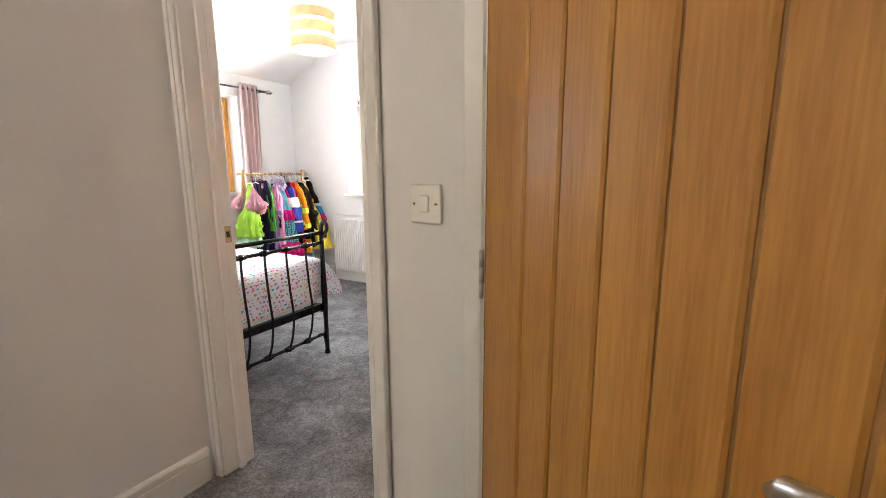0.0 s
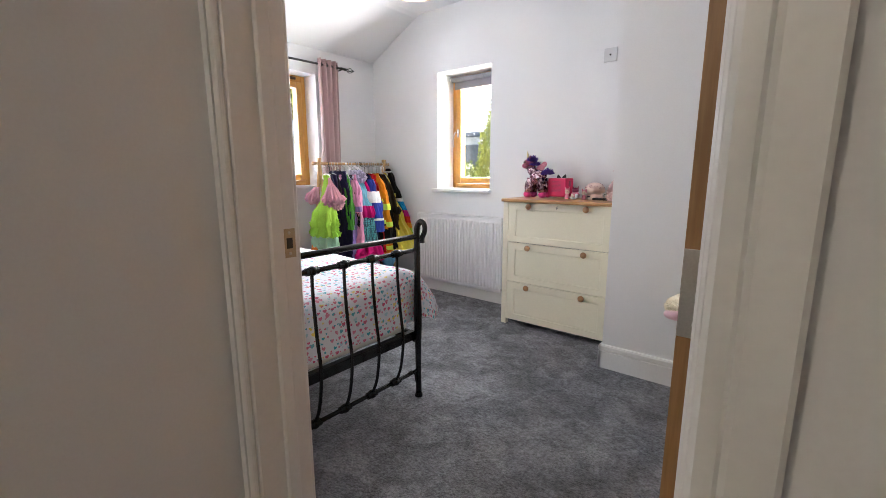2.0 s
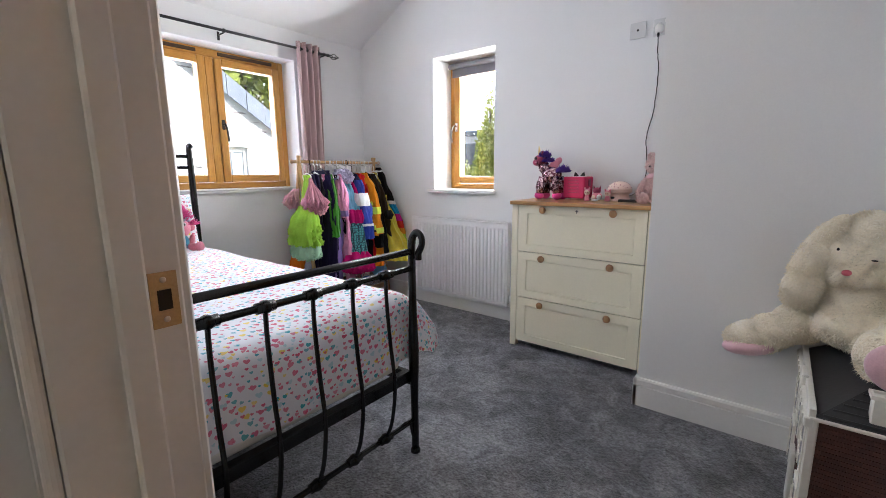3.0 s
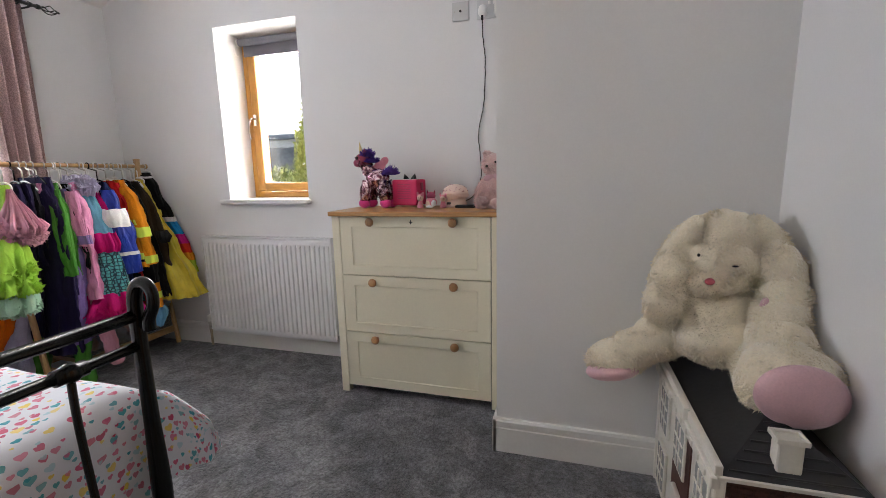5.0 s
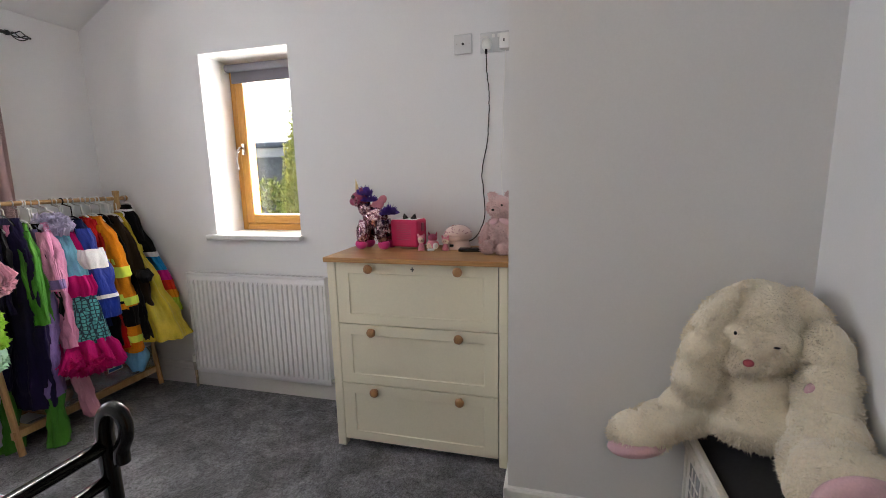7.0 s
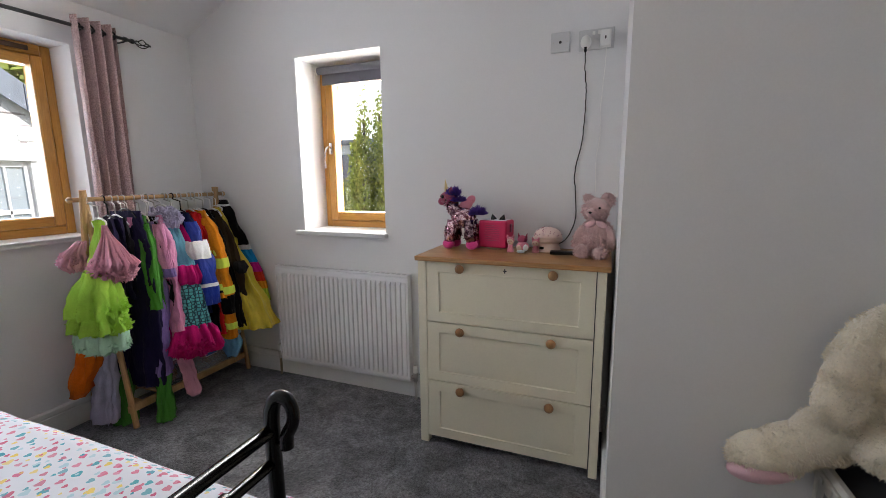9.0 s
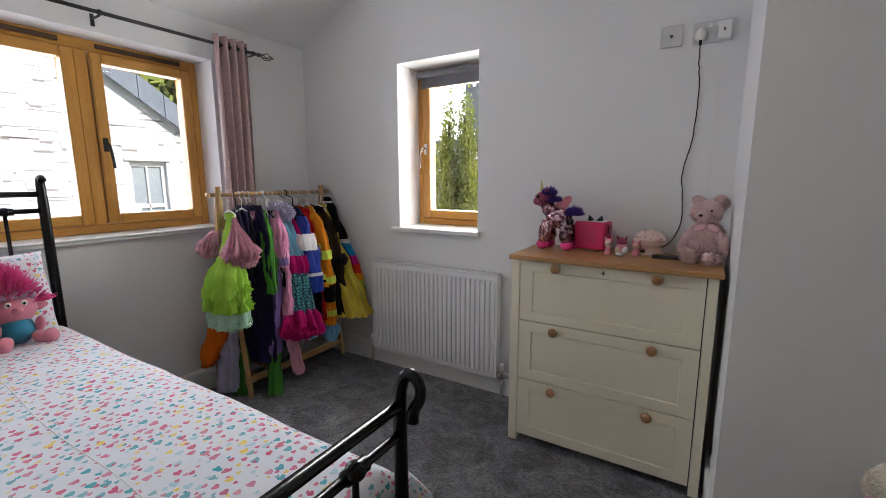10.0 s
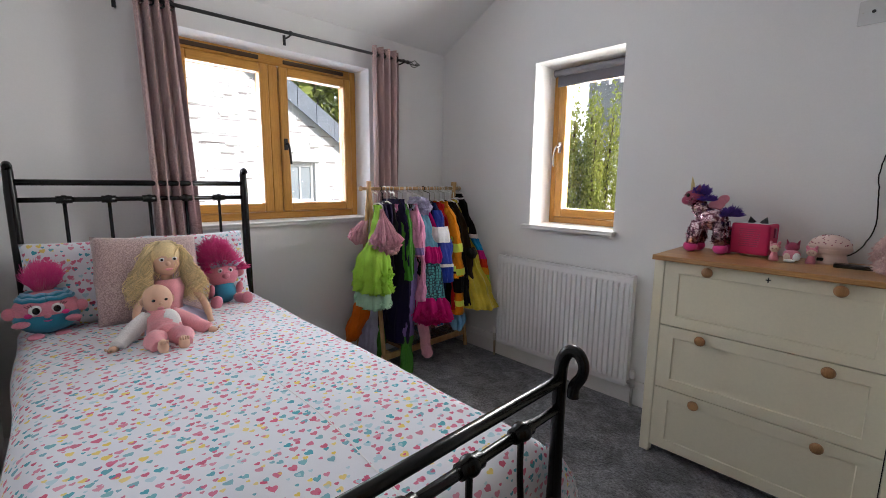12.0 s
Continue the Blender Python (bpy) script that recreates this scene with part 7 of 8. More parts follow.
mermaid = garment("mermaid_costume", "aqua mermaid costume with teal scale skirt and magenta frill", [
    ("collar", LILACTULLE, [(-3.79, 3.455, T + 0.01, 0.055, 0.030, 0.15, 30), (-3.74, 3.440, 1.07, 0.080, 0.050, 0.25, 40), (-3.72, 3.435, 1.02, 0.05, 0.03, 0.2, 40)]),
    ("bodice", AQUA, [(-3.76, 3.460, T - 0.05, 0.060, 0.020, 0.02, 30), (-3.69, 3.440, 0.92, 0.075, 0.034, 0.08, 40), (-3.655, 3.425, 0.79, 0.085, 0.036, 0.08, 40)]),
    ("sash", MAGENTA, [(-3.655, 3.425, 0.82, 0.092, 0.042, 0.14, 40), (-3.635, 3.420, 0.75, 0.100, 0.048, 0.18, 40), (-3.63, 3.418, 0.715, 0.09, 0.04, 0.2, 40)]),
    ("scale_skirt", SCALES, [(-3.645, 3.42, 0.76, 0.088, 0.036, 0.05, 40), (-3.625, 3.418, 0.60, 0.100, 0.040, 0.09, 40), (-3.61, 3.415, 0.470, 0.106, 0.044, 0.10, 40)]),
    ("frill", MAGENTA, [(-3.61, 3.415, 0.490, 0.100, 0.044, 0.16, 40), (-3.60, 3.412, 0.42, 0.132, 0.064, 0.30, 40), (-3.595, 3.41, 0.352, 0.146, 0.072, 0.42, 40)]),
    ("under_frill", MAGENTA, [(-3.61, 3.415, 0.470, 0.09, 0.040, 0.16, 40), (-3.602, 3.412, 0.40, 0.118, 0.058, 0.36, 46), (-3.598, 3.41, 0.335, 0.130, 0.064, 0.48, 46)])], folds=11, n=96, seed=24)
part("frill_edge", leaves(bmesh.new(), (-3.597, 3.411, 0.372), (0.128, 0.120, 0.040), 1700, 0.024, 96, -0.2, 0.86), MAGENTA, mermaid)
part("shoulder_frill", leaves(bmesh.new(), (-3.735, 3.440, 1.075), (0.062, 0.062, 0.040), 700, 0.024, 97, 0.0, 0.75), LILACTULLE, mermaid)
garment("pink_dress", "bright magenta party dress squeezed on the rail", [
    ("dress", MAGENTA, [(-3.79, 3.515, T, 0.12, 0.014, 0.02, 4), (-3.70, 3.510, 0.92, 0.13, 0.02, 0.08, 4), (-3.67, 3.505, 0.72, 0.12, 0.024, 0.1, 4)])], folds=6, seed=15)
garment("blue_jacket", "navy and royal blue padded costume jacket with white cuff", [
    ("yoke", NAVY, [(-3.78, 3.565, T, 0.13, 0.018, 0.02, 6), (-3.71, 3.555, 0.99, 0.15, 0.034, 0.05, 6), (-3.69, 3.55, 0.90, 0.145, 0.038, 0.06, 6)]),
    ("sleeve", ROYAL, [(-3.62, 3.525, 0.92, 0.055, 0.045, 0.05, 6), (-3.59, 3.52, 0.80, 0.06, 0.050, 0.06, 6), (-3.57, 3.52, 0.65, 0.058, 0.048, 0.06, 6), (-3.565, 3.52, 0.58, 0.05, 0.042, 0.05, 6)]),
    ("cuff", WHITECLOTH, [(-3.615, 3.512, 0.945, 0.05, 0.045, 0.06, 6), (-3.60, 3.507, 0.895, 0.060, 0.052, 0.08, 6), (-3.595, 3.508, 0.845, 0.055, 0.045, 0.06, 6)]),
    ("stripe", WHITECLOTH, [(-3.574, 3.518, 0.705, 0.062, 0.052, 0.03, 6), (-3.572, 3.518, 0.685, 0.062, 0.052, 0.03, 6)]),
    ("body", NAVY, [(-3.70, 3.56, 0.91, 0.12, 0.028, 0.06, 6), (-3.66, 3.555, 0.68, 0.11, 0.03, 0.06, 6), (-3.64, 3.55, 0.52, 0.10, 0.03, 0.06, 6)])], folds=5, seed=16, hook=BLACK)
garment("red_tunic", "scarlet costume tunic with trousers", [
    ("tunic", REDC, [(-3.78, 3.615, T + 0.005, 0.13, 0.014, 0.02, 6), (-3.70, 3.61, 0.95, 0.14, 0.022, 0.05, 6), (-3.63, 3.60, 0.62, 0.11, 0.024, 0.08, 6), (-3.60, 3.60, 0.38, 0.095, 0.026, 0.08, 6)])], folds=5, seed=17)
garment("firefighter_coat", "orange firefighter coat with lime reflective bands", [
    ("coat", ORANGE, [(-3.77, 3.655, T + 0.01, 0.14, 0.018, 0.02, 8), (-3.68, 3.645, 0.98, 0.16, 0.034, 0.05, 8), (-3.62, 3.635, 0.80, 0.135, 0.036, 0.06, 8), (-3.585, 3.63, 0.61, 0.115, 0.036, 0.06, 8)]),
    ("reflective_band", HIVIS, [(-3.624, 3.634, 0.832, 0.142, 0.040, 0.05, 8), (-3.612, 3.633, 0.775, 0.138, 0.040, 0.05, 8)]),
    ("reflective_band", HIVIS, [(-3.588, 3.63, 0.665, 0.120, 0.040, 0.05, 8), (-3.584, 3.63, 0.620, 0.118, 0.040, 0.05, 8)]),
    ("black_hem", BLACKC, [(-3.583, 3.63, 0.612, 0.118, 0.038, 0.05, 8), (-3.576, 3.63, 0.50, 0.114, 0.038, 0.06, 8)]),
    ("trousers", ORANGE, [(-3.575, 3.63, 0.505, 0.105, 0.034, 0.06, 8), (-3.57, 3.628, 0.345, 0.098, 0.034, 0.07, 8)]),
    ("reflective_band", HIVIS, [(-3.572, 3.63, 0.445, 0.108, 0.038, 0.05, 8), (-3.57, 3.63, 0.405, 0.106, 0.038, 0.05, 8)])], folds=5, seed=18)
garment("black_cape", "plain black costume cape", [
    ("cape", BLACKC, [(-3.77, 3.705, T, 0.13, 0.014, 0.02, 8), (-3.68, 3.70, 0.92, 0.15, 0.024, 0.06, 8), (-3.59, 3.69, 0.55, 0.125, 0.028, 0.1, 8), (-3.56, 3.685, 0.40, 0.115, 0.03, 0.16, 8)])], folds=6, seed=19, hook=BLACK)
garment("animal_costume", "dark brown fleece animal costume", [
    ("body", BROWN, [(-3.77, 3.755, T, 0.13, 0.016, 0.02, 8), (-3.67, 3.745, 0.93, 0.155, 0.032, 0.05, 8), (-3.60, 3.735, 0.68, 0.13, 0.034, 0.06, 8), (-3.57, 3.73, 0.42, 0.11, 0.034, 0.07, 8)]),
    ("paw", BLACKC, [(-3.50, 3.69, 0.80, 0.02, 0.02, 0.05, 8), (-3.485, 3.685, 0.765, 0.045, 0.035, 0.05, 8), (-3.48, 3.685, 0.73, 0.02, 0.02, 0.05, 8)])], folds=5, seed=20)
garment("blue_shorts", "sky blue cloth trailing below the capes", [
    ("cloth", SKYB, [(-3.58, 3.64, 0.36, 0.06, 0.03, 0.1, 8), (-3.565, 3.63, 0.29, 0.075, 0.035, 0.15, 8), (-3.55, 3.62, 0.225, 0.035, 0.02, 0.15, 8)])], folds=4, seed=21, hanger=False)
garment("yellow_gown", "long yellow organza princess gown with a full skirt", [
    ("bodice", YELLOW, [(-3.825, 3.845, 1.105, 0.040, 0.018, 0.02, 0), (-3.79, 3.825, 1.00, 0.062, 0.032, 0.06, 10), (-3.73, 3.800, 0.885, 0.070, 0.042, 0.08, 20)]),
    ("skirt", YELLOW, [(-3.728, 3.798, 0.900, 0.074, 0.046, 0.08, 20), (-3.655, 3.775, 0.70, 0.115, 0.068, 0.12, 24), (-3.570, 3.750, 0.50, 0.155, 0.092, 0.15, 26), (-3.530, 3.742, 0.402, 0.172, 0.102, 0.16, 26)]),
    ("hem", YELLOW, [(-3.531, 3.742, 0.408, 0.175, 0.105, 0.16, 26), (-3.526, 3.741, 0.386, 0.177, 0.107, 0.16, 26)]),
    ("sash", YELLOW, [(-3.735, 3.801, 0.912, 0.078, 0.050, 0.10, 20), (-3.722, 3.797, 0.878, 0.080, 0.052, 0.10, 20)])], folds=9, n=110, seed=22)
# added narrow fillers; the black and brown ones paint shaded gaps between garments
for y, c, z, lab in ((3.395, BLACKC, 0.50, "added black costume standing in for a shaded gap between brighter ones"), (3.535, PINKSATIN, 0.62, "pink satin costume squeezed between brighter ones"), (3.590, ROYAL, 0.55, "royal blue costume squeezed between brighter ones"), (3.680, BLACKC, 0.36, "added black costume with a ragged hem, standing in for a shaded gap"), (3.735, BROWN, 0.50, "added dark brown tunic on a hanger, standing in for a shaded gap"), (3.795, BLACKC, 0.44, "added black costume standing in for the shaded gap beside the yellow gown")):
    garment("costume_top", lab, [("top", c, [(-3.80, y, 1.12, 0.11, 0.012, 0.03, 4), (-3.77, y - 0.004, 0.95, 0.15, 0.018, 0.10, 4), (-3.72, y - 0.008, 0.72, 0.14, 0.022, 0.14, 4), (-3.69, y - 0.010, z, 0.12, 0.024, 0.18, 4)])], folds=5, seed=int(y * 1000) % 7 + 8)
garment("rainbow_suit", "black costume top with rainbow flame legs", [
    ("top", BLACKC, [(-3.835, 3.912, 1.15, 0.030, 0.014, 0.02, 0), (-3.80, 3.908, 1.06, 0.050, 0.022, 0.06, 0), (-3.70, 3.905, 0.86, 0.050, 0.024, 0.06, 0)]),
    ("belt", WHITECLOTH, [(-3.690, 3.903, 0.862, 0.050, 0.028, 0.04, 0), (-3.678, 3.903, 0.832, 0.050, 0.028, 0.04, 0)]),
    ("blue_leg", RAINBOW[0], [(-3.678, 3.903, 0.835, 0.045, 0.026, 0.05, 0), (-3.625, 3.903, 0.75, 0.046, 0.026, 0.06, 0)]),
    ("magenta_leg", RAINBOW[1], [(-3.625, 3.903, 0.75, 0.046, 0.026, 0.06, 0), (-3.595, 3.903, 0.69, 0.046, 0.026, 0.06, 0)]),
    ("red_leg", RAINBOW[2], [(-3.595, 3.903, 0.69, 0.046, 0.026, 0.06, 0), (-3.572, 3.903, 0.63, 0.045, 0.026, 0.06, 0)]),
    ("orange_leg", RAINBOW[3], [(-3.572, 3.903, 0.63, 0.045, 0.026, 0.06, 0), (-3.557, 3.903, 0.58, 0.044, 0.026, 0.06, 0)]),
    ("green_leg", RAINBOW[4], [(-3.557, 3.903, 0.58, 0.044, 0.026, 0.06, 0), (-3.54, 3.903, 0.50, 0.040, 0.026, 0.06, 0)])], folds=4, seed=23)


def sleeve(name, label, mat, top, low, r, seed, bands=()):
    """A child's long sleeve hanging forward of its costume, flattened and creased, with cuff bands."""
    root = garment(name, label, [("sleeve", mat, [(*top, r * 0.9, r * 0.62, 0.05, 30), ((top[0] * 2 + low[0]) / 3 + 0.006, (top[1] * 2 + low[1]) / 3, (top[2] * 2 + low[2]) / 3, r * 1.1, r * 0.75, 0.10, 34), ((top[0] + low[0] * 2) / 3, (top[1] + low[1] * 2) / 3, (top[2] + low[2] * 2) / 3, r, r * 0.66, 0.16, 28), (*low, r * 0.92, r * 0.6, 0.12, 32)])]
                   + [("cuff_band", m, [tuple(top[i] + (low[i] - top[i]) * f for i in range(3)) + (r * 1.16, r * 0.84, 0.05, 32), tuple(top[i] + (low[i] - top[i]) * (f + w) for i in range(3)) + (r * 1.14, r * 0.82, 0.05, 32)]) for f, w, m in bands], folds=4, n=36, seed=seed, hanger=False)
    return root


sleeve("coat_sleeve", "orange firefighter sleeve with lime reflective bands", ORANGE, (-3.665, 3.610, 1.06), (-3.545, 3.585, 0.60), 0.036, 31, ((0.40, 0.07, HIVIS), (0.82, 0.08, HIVIS), (0.90, 0.03, BLACKC)))
sleeve("coat_sleeve", "red costume sleeve beside the firefighter coat", REDC, (-3.69, 3.585, 1.09), (-3.60, 3.565, 0.78), 0.030, 32)
sleeve("coat_sleeve", "dark brown fleece sleeve hanging in front", BROWN, (-3.655, 3.695, 1.05), (-3.555, 3.670, 0.66), 0.036, 33)
sleeve("coat_sleeve", "leaf green felt sleeve hanging in front", GREEN, (-3.70, 3.285, 1.06), (-3.625, 3.255, 0.62), 0.032, 34)
sleeve("coat_sleeve", "pale pink satin sleeve hanging in front", PINKSATIN, (-3.70, 3.365, 1.05), (-3.625, 3.345, 0.76), 0.030, 35, ((0.80, 0.16, LILAC),))
sleeve("coat_sleeve", "royal blue padded sleeve hanging in front", ROYAL, (-3.66, 3.52, 1.05), (-3.60, 3.505, 0.90), 0.036, 36)
sleeve("coat_sleeve", "black costume sleeve with a white tag", BLACKC, (-3.80, 3.885, 1.135), (-3.715, 3.870, 0.93), 0.034, 37, ((0.05, 0.06, WHITECLOTH),))
sleeve("coat_sleeve", "charcoal costume sleeve hanging low", BLACKC, (-3.61, 3.560, 0.62), (-3.575, 3.545, 0.40), 0.038, 38)

# ---------------------------------------------------------------- outside
GRASS = material("outdoor_ground", (0.10, 0.12, 0.05), 1.0, vary=0.3, scale=0.6, grain=14, bump=0.3, depth=0.03, color2=(0.16, 0.15, 0.13))
bm = bmesh.new()
bmesh.ops.create_circle(bm, cap_ends=True, segments=64, radius=900)
bmesh.ops.translate(bm, verts=bm.verts, vec=(0, 0, -2.75))
solid("ground", bm, GRASS, "grass and gravel ground outside the house", kind="structure")
WHITEWASH = material("whitewashed_stone", (0.80, 0.79, 0.77), 0.9, vary=0.04, scale=3, grain=24, bump=0.6, depth=0.02)
GAP = material("bare_joint", (0.42, 0.38, 0.36), 0.95, vary=0.2, scale=8, grain=40)
ROOFSL = material("blue_grey_roof_slate", (0.20, 0.23, 0.27), 0.6, vary=0.15, scale=3, grain=40, bump=0.3, depth=0.01)
nb = thing("neighbouring_house", (-9.5, 3.6, -2.75), "whitewashed rubble-stone house with a slate verge and sash window", "house")
nx_ = -8.0
apex = (1.6, 4.62)
slope = 0.70
bm = bmesh.new()
eave_y = 7.2


def roof_z(y):
    return apex[1] - slope * abs(y - apex[0])


wy0, wy1, wz0, wz1 = 4.44, 4.90, 0.30, 1.53
for ya, yb in ((-4.0, apex[0]), (apex[0], wy0), (wy1, eave_y)):
    for xs in ((nx_, nx_ - 6),):
        vs = [bm.verts.new((xs[0], ya, -2.75)), bm.verts.new((xs[0], yb, -2.75)), bm.verts.new((xs[0], yb, roof_z(yb))), bm.verts.new((xs[0], ya, roof_z(ya)))]
        ws = [bm.verts.new((xs[1], v.co.y, v.co.z)) for v in vs]
        for k in range(4):
            bm.faces.new((vs[k], vs[(k + 1) % 4], ws[(k + 1) % 4], ws[k]))
        bm.faces.new(vs), bm.faces.new(ws[::-1])
bmesh.ops.recalc_face_normals(bm, faces=bm.faces)
box((nx_ - 6, wy0, -2.75), (nx_, wy1, wz0), bm=bm)
vs = [bm.verts.new(p) for p in ((nx_, wy0, wz1), (nx_, wy1, wz1), (nx_, wy1, roof_z(wy1)), (nx_, wy0, roof_z(wy0)), (nx_ - 6, wy0, wz1), (nx_ - 6, wy1, wz1), (nx_ - 6, wy1, roof_z(wy1)), (nx_ - 6, wy0, roof_z(wy0)))]
for f in ((0, 1, 2, 3), (7, 6, 5, 4), (0, 4, 5, 1), (3, 2, 6, 7)):
    bm.faces.new([vs[k] for k in f])
wl = part("wall", bm, WHITEWASH, nb, "whitewashed rough stone wall")
rf = None
for s in (1, -1):
    ye = eave_y + 0.2 if s > 0 else -4.2
    bm = bmesh.new()
    pr = [(nx_ + 0.10, apex[0], apex[1] + 0.02), (nx_ + 0.10, ye, roof_z(ye) + 0.02), (nx_ + 0.10, ye, roof_z(ye) + 0.12), (nx_ + 0.10, apex[0], apex[1] + 0.12)]
    a = [bm.verts.new(p) for p in pr]
    b = [bm.verts.new((nx_ - 6.1, p[1], p[2])) for p in pr]
    for k in range(4):
        bm.faces.new((a[k], a[(k + 1) % 4], b[(k + 1) % 4], b[k]))
    bm.faces.new(a), bm.faces.new(b[::-1])
    bmesh.ops.recalc_face_normals(bm, faces=bm.faces)
    rf = part("roof", bm, ROOFSL, nb)
    # slates hung on the verge
    n_s = int(abs(ye - apex[0]) / 0.30)
    for k in range(n_s):
        y0 = apex[0] + s * k * 0.30
        y1 = y0 + s * 0.292
        bm = bmesh.new()
        drop = 0.20
        q = [(y0, roof_z(y0) + 0.10), (y1, roof_z(y1) + 0.10), (y1, roof_z(y1) - drop), (y0, roof_z(y0) - drop)]
        d = 0.004 * (k % 3)
        a = [bm.verts.new((nx_ + 0.115 + d, y, z)) for y, z in q]
        b = [bm.verts.new((nx_ + 0.100, y, z)) for y, z in q]
        for e in range(4):
            bm.faces.new((a[e], a[(e + 1) % 4], b[(e + 1) % 4], b[e]))
        bm.faces.new(a), bm.faces.new(b[::-1])
        bmesh.ops.recalc_face_normals(bm, faces=bm.faces)
        part("verge_slate", bm, ROOFSL, rf)
# stones standing proud of the limewash, and open joints between them
rng = random.Random(14)
for k in range(300):
    y, z = rng.uniform(1.2, 6.4), rng.uniform(-0.4, 4.2)
    if z > roof_z(y) - 0.3 or (wy0 - 0.12 < y < wy1 + 0.12 and wz0 - 0.1 < z < wz1 + 0.12):
        continue
    wdt, hgt = rng.uniform(0.10, 0.34), rng.uniform(0.05, 0.11)
    st = part("stone", box((nx_ - 0.02, y, z), (nx_ + rng.uniform(0.006, 0.014), y + wdt, z + hgt), 0.006), WHITEWASH, wl)
    if rng.random() < 0.75:
        part("open_joint", box((nx_ + 0.001, y + 0.01, z - 0.022), (nx_ + 0.004, y + wdt * rng.uniform(0.4, 0.9), z - 0.003)), GAP, wl)
bm = bmesh.new()
for k in range(330):
    y, z = rng.uniform(1.0, 6.4), round(rng.uniform(-0.4, 4.2) / 0.115) * 0.115 + rng.uniform(-0.02, 0.02)
    if z > roof_z(y) - 0.3 or (wy0 - 0.5 < y < wy1 + 0.12 and wz0 - 0.1 < z < wz1 + 0.12):
        continue
    ln, hh = rng.uniform(0.08, 0.42), rng.uniform(0.007, 0.020)
    box((nx_ + 0.0005, y, z), (nx_ + 0.0035, y + ln, z + hh), bm=bm)
part("open_joints", bm, GAP, wl, kind="stuff")
nw = part("window", box((nx_ - 0.10, wy0, wz0), (nx_ - 0.06, wy0 + 0.05, wz1), 0.004), TRIM, nb, "white painted sash window")
for lo, hi in (((wy1 - 0.05, wz0), (wy1, wz1)), ((wy0 + 0.05, wz1 - 0.07), (wy1 - 0.05, wz1)), ((wy0 + 0.05, wz0), (wy1 - 0.05, wz0 + 0.08)), ((wy0 + 0.05, 0.90), (wy1 - 0.05, 0.955)), (((wy0 + wy1) / 2 - 0.012, wz0 + 0.08), ((wy0 + wy1) / 2 + 0.012, wz1 - 0.07)), ((wy0 + 0.05, 0.555), (wy1 - 0.05, 0.58))):
    part("sash_bar", box((nx_ - 0.10, lo[0], lo[1]), (nx_ - 0.058, hi[0], hi[1]), 0.003), TRIM, nw)
part("lintel", box((nx_ - 0.02, wy0 - 0.06, wz1), (nx_ + 0.03, wy1 + 0.06, wz1 + 0.035), 0.005), WHITEWASH, nb)
# opaque pane; the sky's reflection is painted as flat blue-grey
part("pane", box((nx_ - 0.09, wy0 + 0.03, wz0 + 0.03), (nx_ - 0.085, wy1 - 0.03, wz1 - 0.03)), material("painted_sky_pane", (0.35, 0.40, 0.43), 0.08, vary=0.05, scale=4, grain=30, bump=0), nw)

# columnar yew outside the north window, with upright plumes
LEAF = translucent(material("yew_foliage", (0.52, 0.53, 0.12), 0.8, vary=0.3, scale=3, grain=60, bump=0.3, color2=(0.28, 0.34, 0.08), islands=0.4), 0.5)
LEAF2 = material("spring_foliage", (0.30, 0.34, 0.06), 0.8, vary=0.3, scale=3, grain=60, bump=0.3, color2=(0.14, 0.18, 0.03), islands=0.45)
BARK = material("bark", (0.12, 0.08, 0.05), 0.95, vary=0.3, scale=6, grain=60, bump=0.6, depth=0.01)


ty = thing("yew_tree", (-5.15, 8.0, -2.75), "tall columnar golden-green yew with upright plumes", "tree")
part("trunk", tube([(-5.15, 8.0, -2.75), (-5.15, 8.0, -0.5), (-5.13, 8.0, 1.0)], [0.16, 0.13, 0.06], 10), BARK, ty, soft=True)
for k, (dx, dy, top) in enumerate(((-0.22, 0.05, 2.30), (-0.02, -0.1, 2.72), (0.22, 0.0, 2.80), (0.10, 0.25, 2.62), (-0.10, -0.22, 2.10), (0.36, -0.12, 2.40), (-0.30, -0.05, 1.50), (0.05, -0.28, 1.75), (0.44, 0.25, 2.75))):
    part("limb", tube([(-5.15, 8.0, -1.6), (-5.15 + dx * 0.8, 8 + dy * 0.8, -0.6), (-5.15 + dx, 8 + dy, top - 0.5)], [0.05, 0.04, 0.015], 7), BARK, ty, soft=True)
    bm = bmesh.new()
    hh = (top + 2.6) / 2
    leaves(bm, (-5.15 + dx, 8 + dy, top - hh), (0.18, 0.18, hh), 5600, 0.055, 60 + k, 0.6, 0.55)
    part("crown", bm, LEAF, ty)
hd = thing("garden_hedge", (-7.3, 9.2, -2.75), "rounded green garden shrub beyond the window", "shrub")
part("stem", tube([(-7.0, 9.4, -2.75), (-7.0, 9.4, 0.2)], [0.06, 0.03], 8), BARK, hd)
bm = bmesh.new()
leaves(bm, (-6.85, 9.4, 0.15), (0.75, 0.5, 1.15), 4500, 0.10, 71, 0.1, 0.7)
part("crown", bm, LEAF2, hd)
STONEW = material("grey_slate_walling", (0.24, 0.25, 0.26), 0.9, vary=0.25, scale=2.5, grain=30, bump=0.6, depth=0.02)
solid("boundary_wall", box((-16, 12.0, -2.75), (-7.0, 12.3, 1.95), 0.02), STONEW, "grey slate-hung wall at the end of the garden", "garden wall")
far = thing("white_cottage", (-12.0, 17.0, -2.75), "distant white rendered cottage with a pale roof", "house")
part("wall", box((-19, 16.0, -2.75), (-9.6, 20.0, 2.55), 0.02), WHITEWASH, far)
part("roof", box((-19.2, 15.8, 2.55), (-9.4, 20.2, 2.75), 0.05), ROOFSL, far)
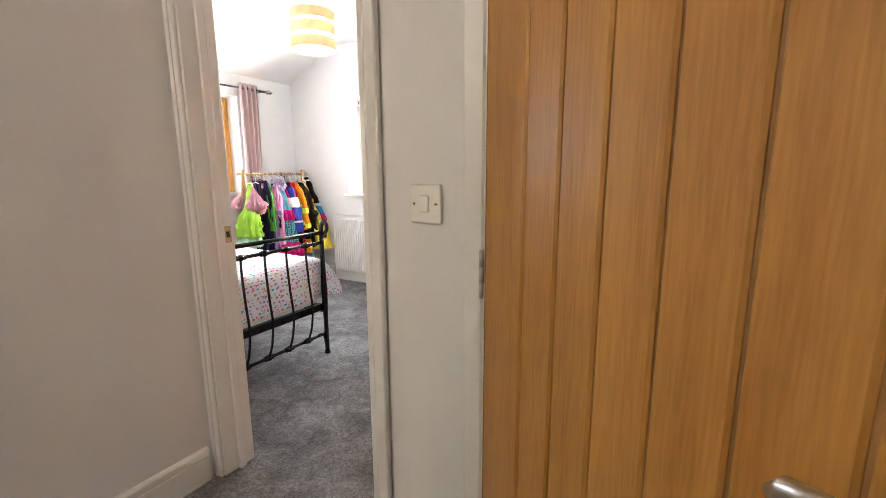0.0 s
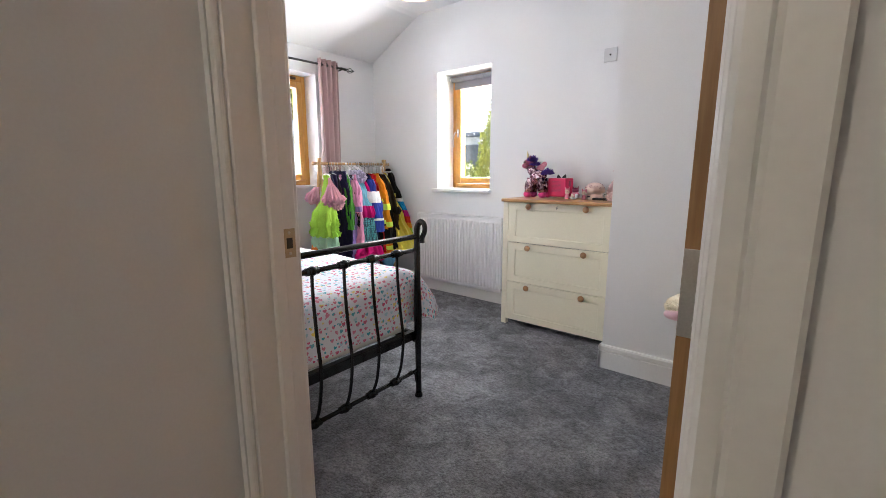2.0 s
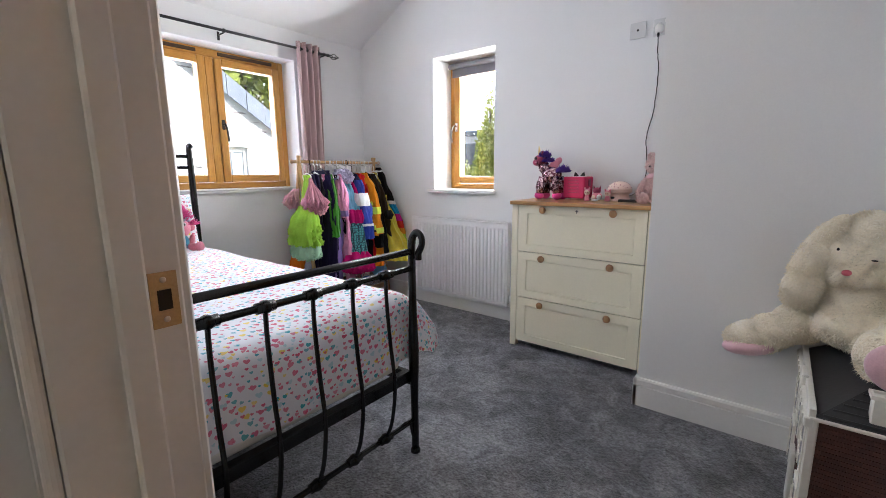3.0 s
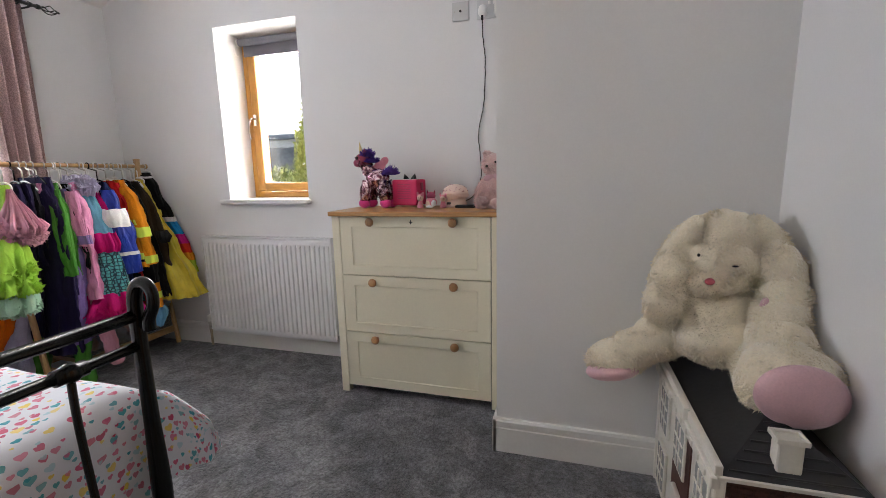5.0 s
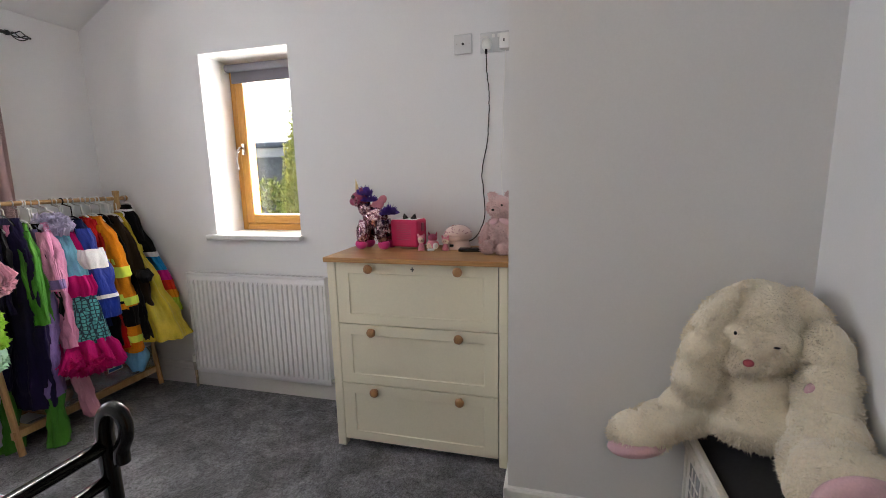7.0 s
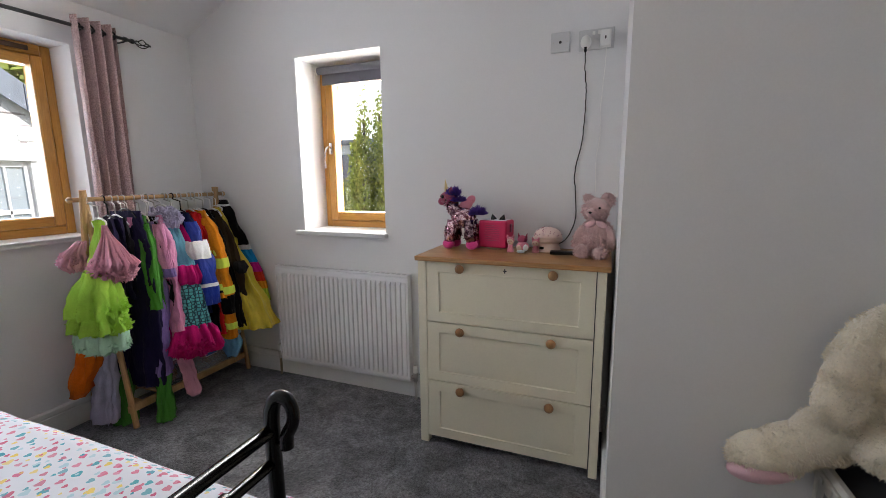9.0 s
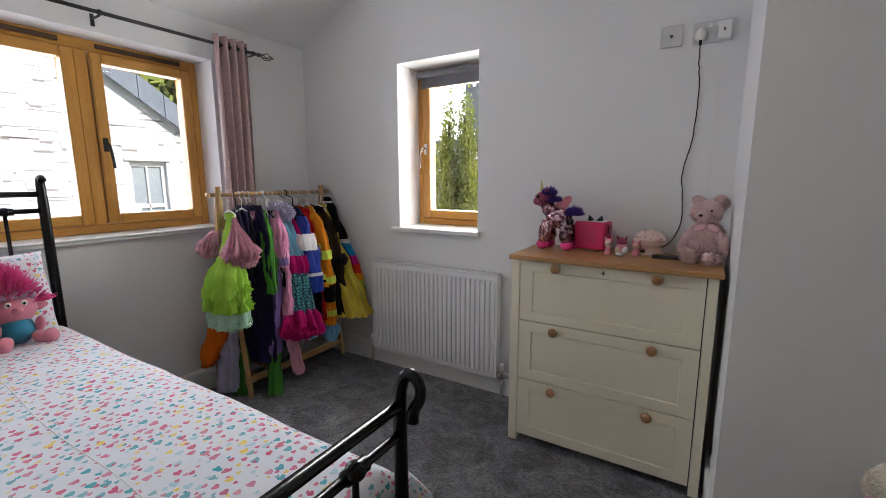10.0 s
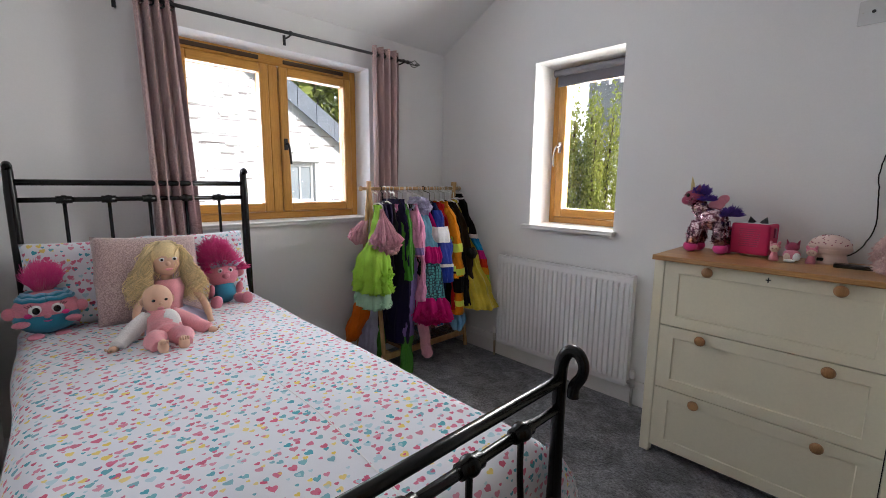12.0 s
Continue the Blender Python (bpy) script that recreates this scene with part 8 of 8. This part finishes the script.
gb = thing("white_outbuilding", (-6.6, 13.5, -2.75), "white rendered outbuilding with a sloping roof", "house")
bm = bmesh.new()
q = [(-7.3, -2.75), (-4.2, -2.75), (-4.2, 4.4), (-5.75, 4.4), (-7.3, 1.6)]
a = [bm.verts.new((x, 14.0, z)) for x, z in q]
b = [bm.verts.new((x, 19.0, z)) for x, z in q]
for k in range(5):
    bm.faces.new((a[k], a[(k + 1) % 5], b[(k + 1) % 5], b[k]))
bm.faces.new(a), bm.faces.new(b[::-1])
bmesh.ops.recalc_face_normals(bm, faces=bm.faces)
part("wall", bm, WHITEWASH, gb)
# grey stone, lightened to put the distance haze into its colour
CHURCH = material("hazed_church_stone", (0.42, 0.42, 0.42), 0.9, vary=0.15, scale=1.5, grain=20, bump=0.4, depth=0.03)
tw = thing("church_tower", (-15.9, 34.0, -2.75), "square grey stone church tower with battlements in the distance", "church tower")
part("tower", box((-17.9, 32, -2.75), (-13.9, 36, 8.3), 0.05), CHURCH, tw)
for k in range(5):
    part("merlon", box((-17.9 + k * 0.86, 32, 8.3), (-17.4 + k * 0.86, 32.4, 8.9), 0.02), CHURCH, tw)
for nm, c, r, sd, lab in (("ash_tree", (-27, 25, 2.3), (3.4, 3.0, 3.0), 81, "yellow-green leafy tree beyond the garden wall"), ("ash_tree", (-16.5, 10.2, 3.6), (2.4, 2.4, 2.6), 82, "bright green leafy tree behind the stone house")):
    tr = thing(nm, (c[0], c[1], -2.75), lab, "tree")
    part("trunk", tube([(c[0], c[1], -2.75), (c[0] + 0.1, c[1], 0.0), (c[0], c[1], c[2])], [0.3, 0.22, 0.08], 10), BARK, tr, soft=True)
    for k in range(6):
        a = k * 1.05
        part("limb", tube([(c[0], c[1], -0.4 + 0.2 * k), (c[0] + r[0] * 0.6 * math.cos(a), c[1] + r[1] * 0.6 * math.sin(a), c[2] + 0.2 * k)], [0.1, 0.03], 7), BARK, tr, soft=True)
    bm = bmesh.new()
    leaves(bm, c, r, 6000, 0.34, sd, 0.0, 0.35)
    part("crown", bm, LEAF2, tr)
# added glowing sheet on the far horizon, standing in for the overexposed white sky
SKY_GLOW = material("glowing_sky_sheet", (0.95, 0.97, 1.0), 1.0, emit=2.2, bump=0, vary=0.02, scale=0.01, grain=0.05)
bm = bmesh.new()
vs = []
for k in range(25):
    a = radians(70 + 140 * k / 24)
    vs.append((bm.verts.new((180 * math.cos(a) - 2, 180 * math.sin(a) + 2, -12)), bm.verts.new((180 * math.cos(a) - 2, 180 * math.sin(a) + 2, 130))))
for p, q in zip(vs, vs[1:]):
    bm.faces.new((p[0], q[0], q[1], p[1]))
solid("backdrop", bm, SKY_GLOW, "added glowing white sheet standing in for the bright sky far beyond the windows", kind="structure")
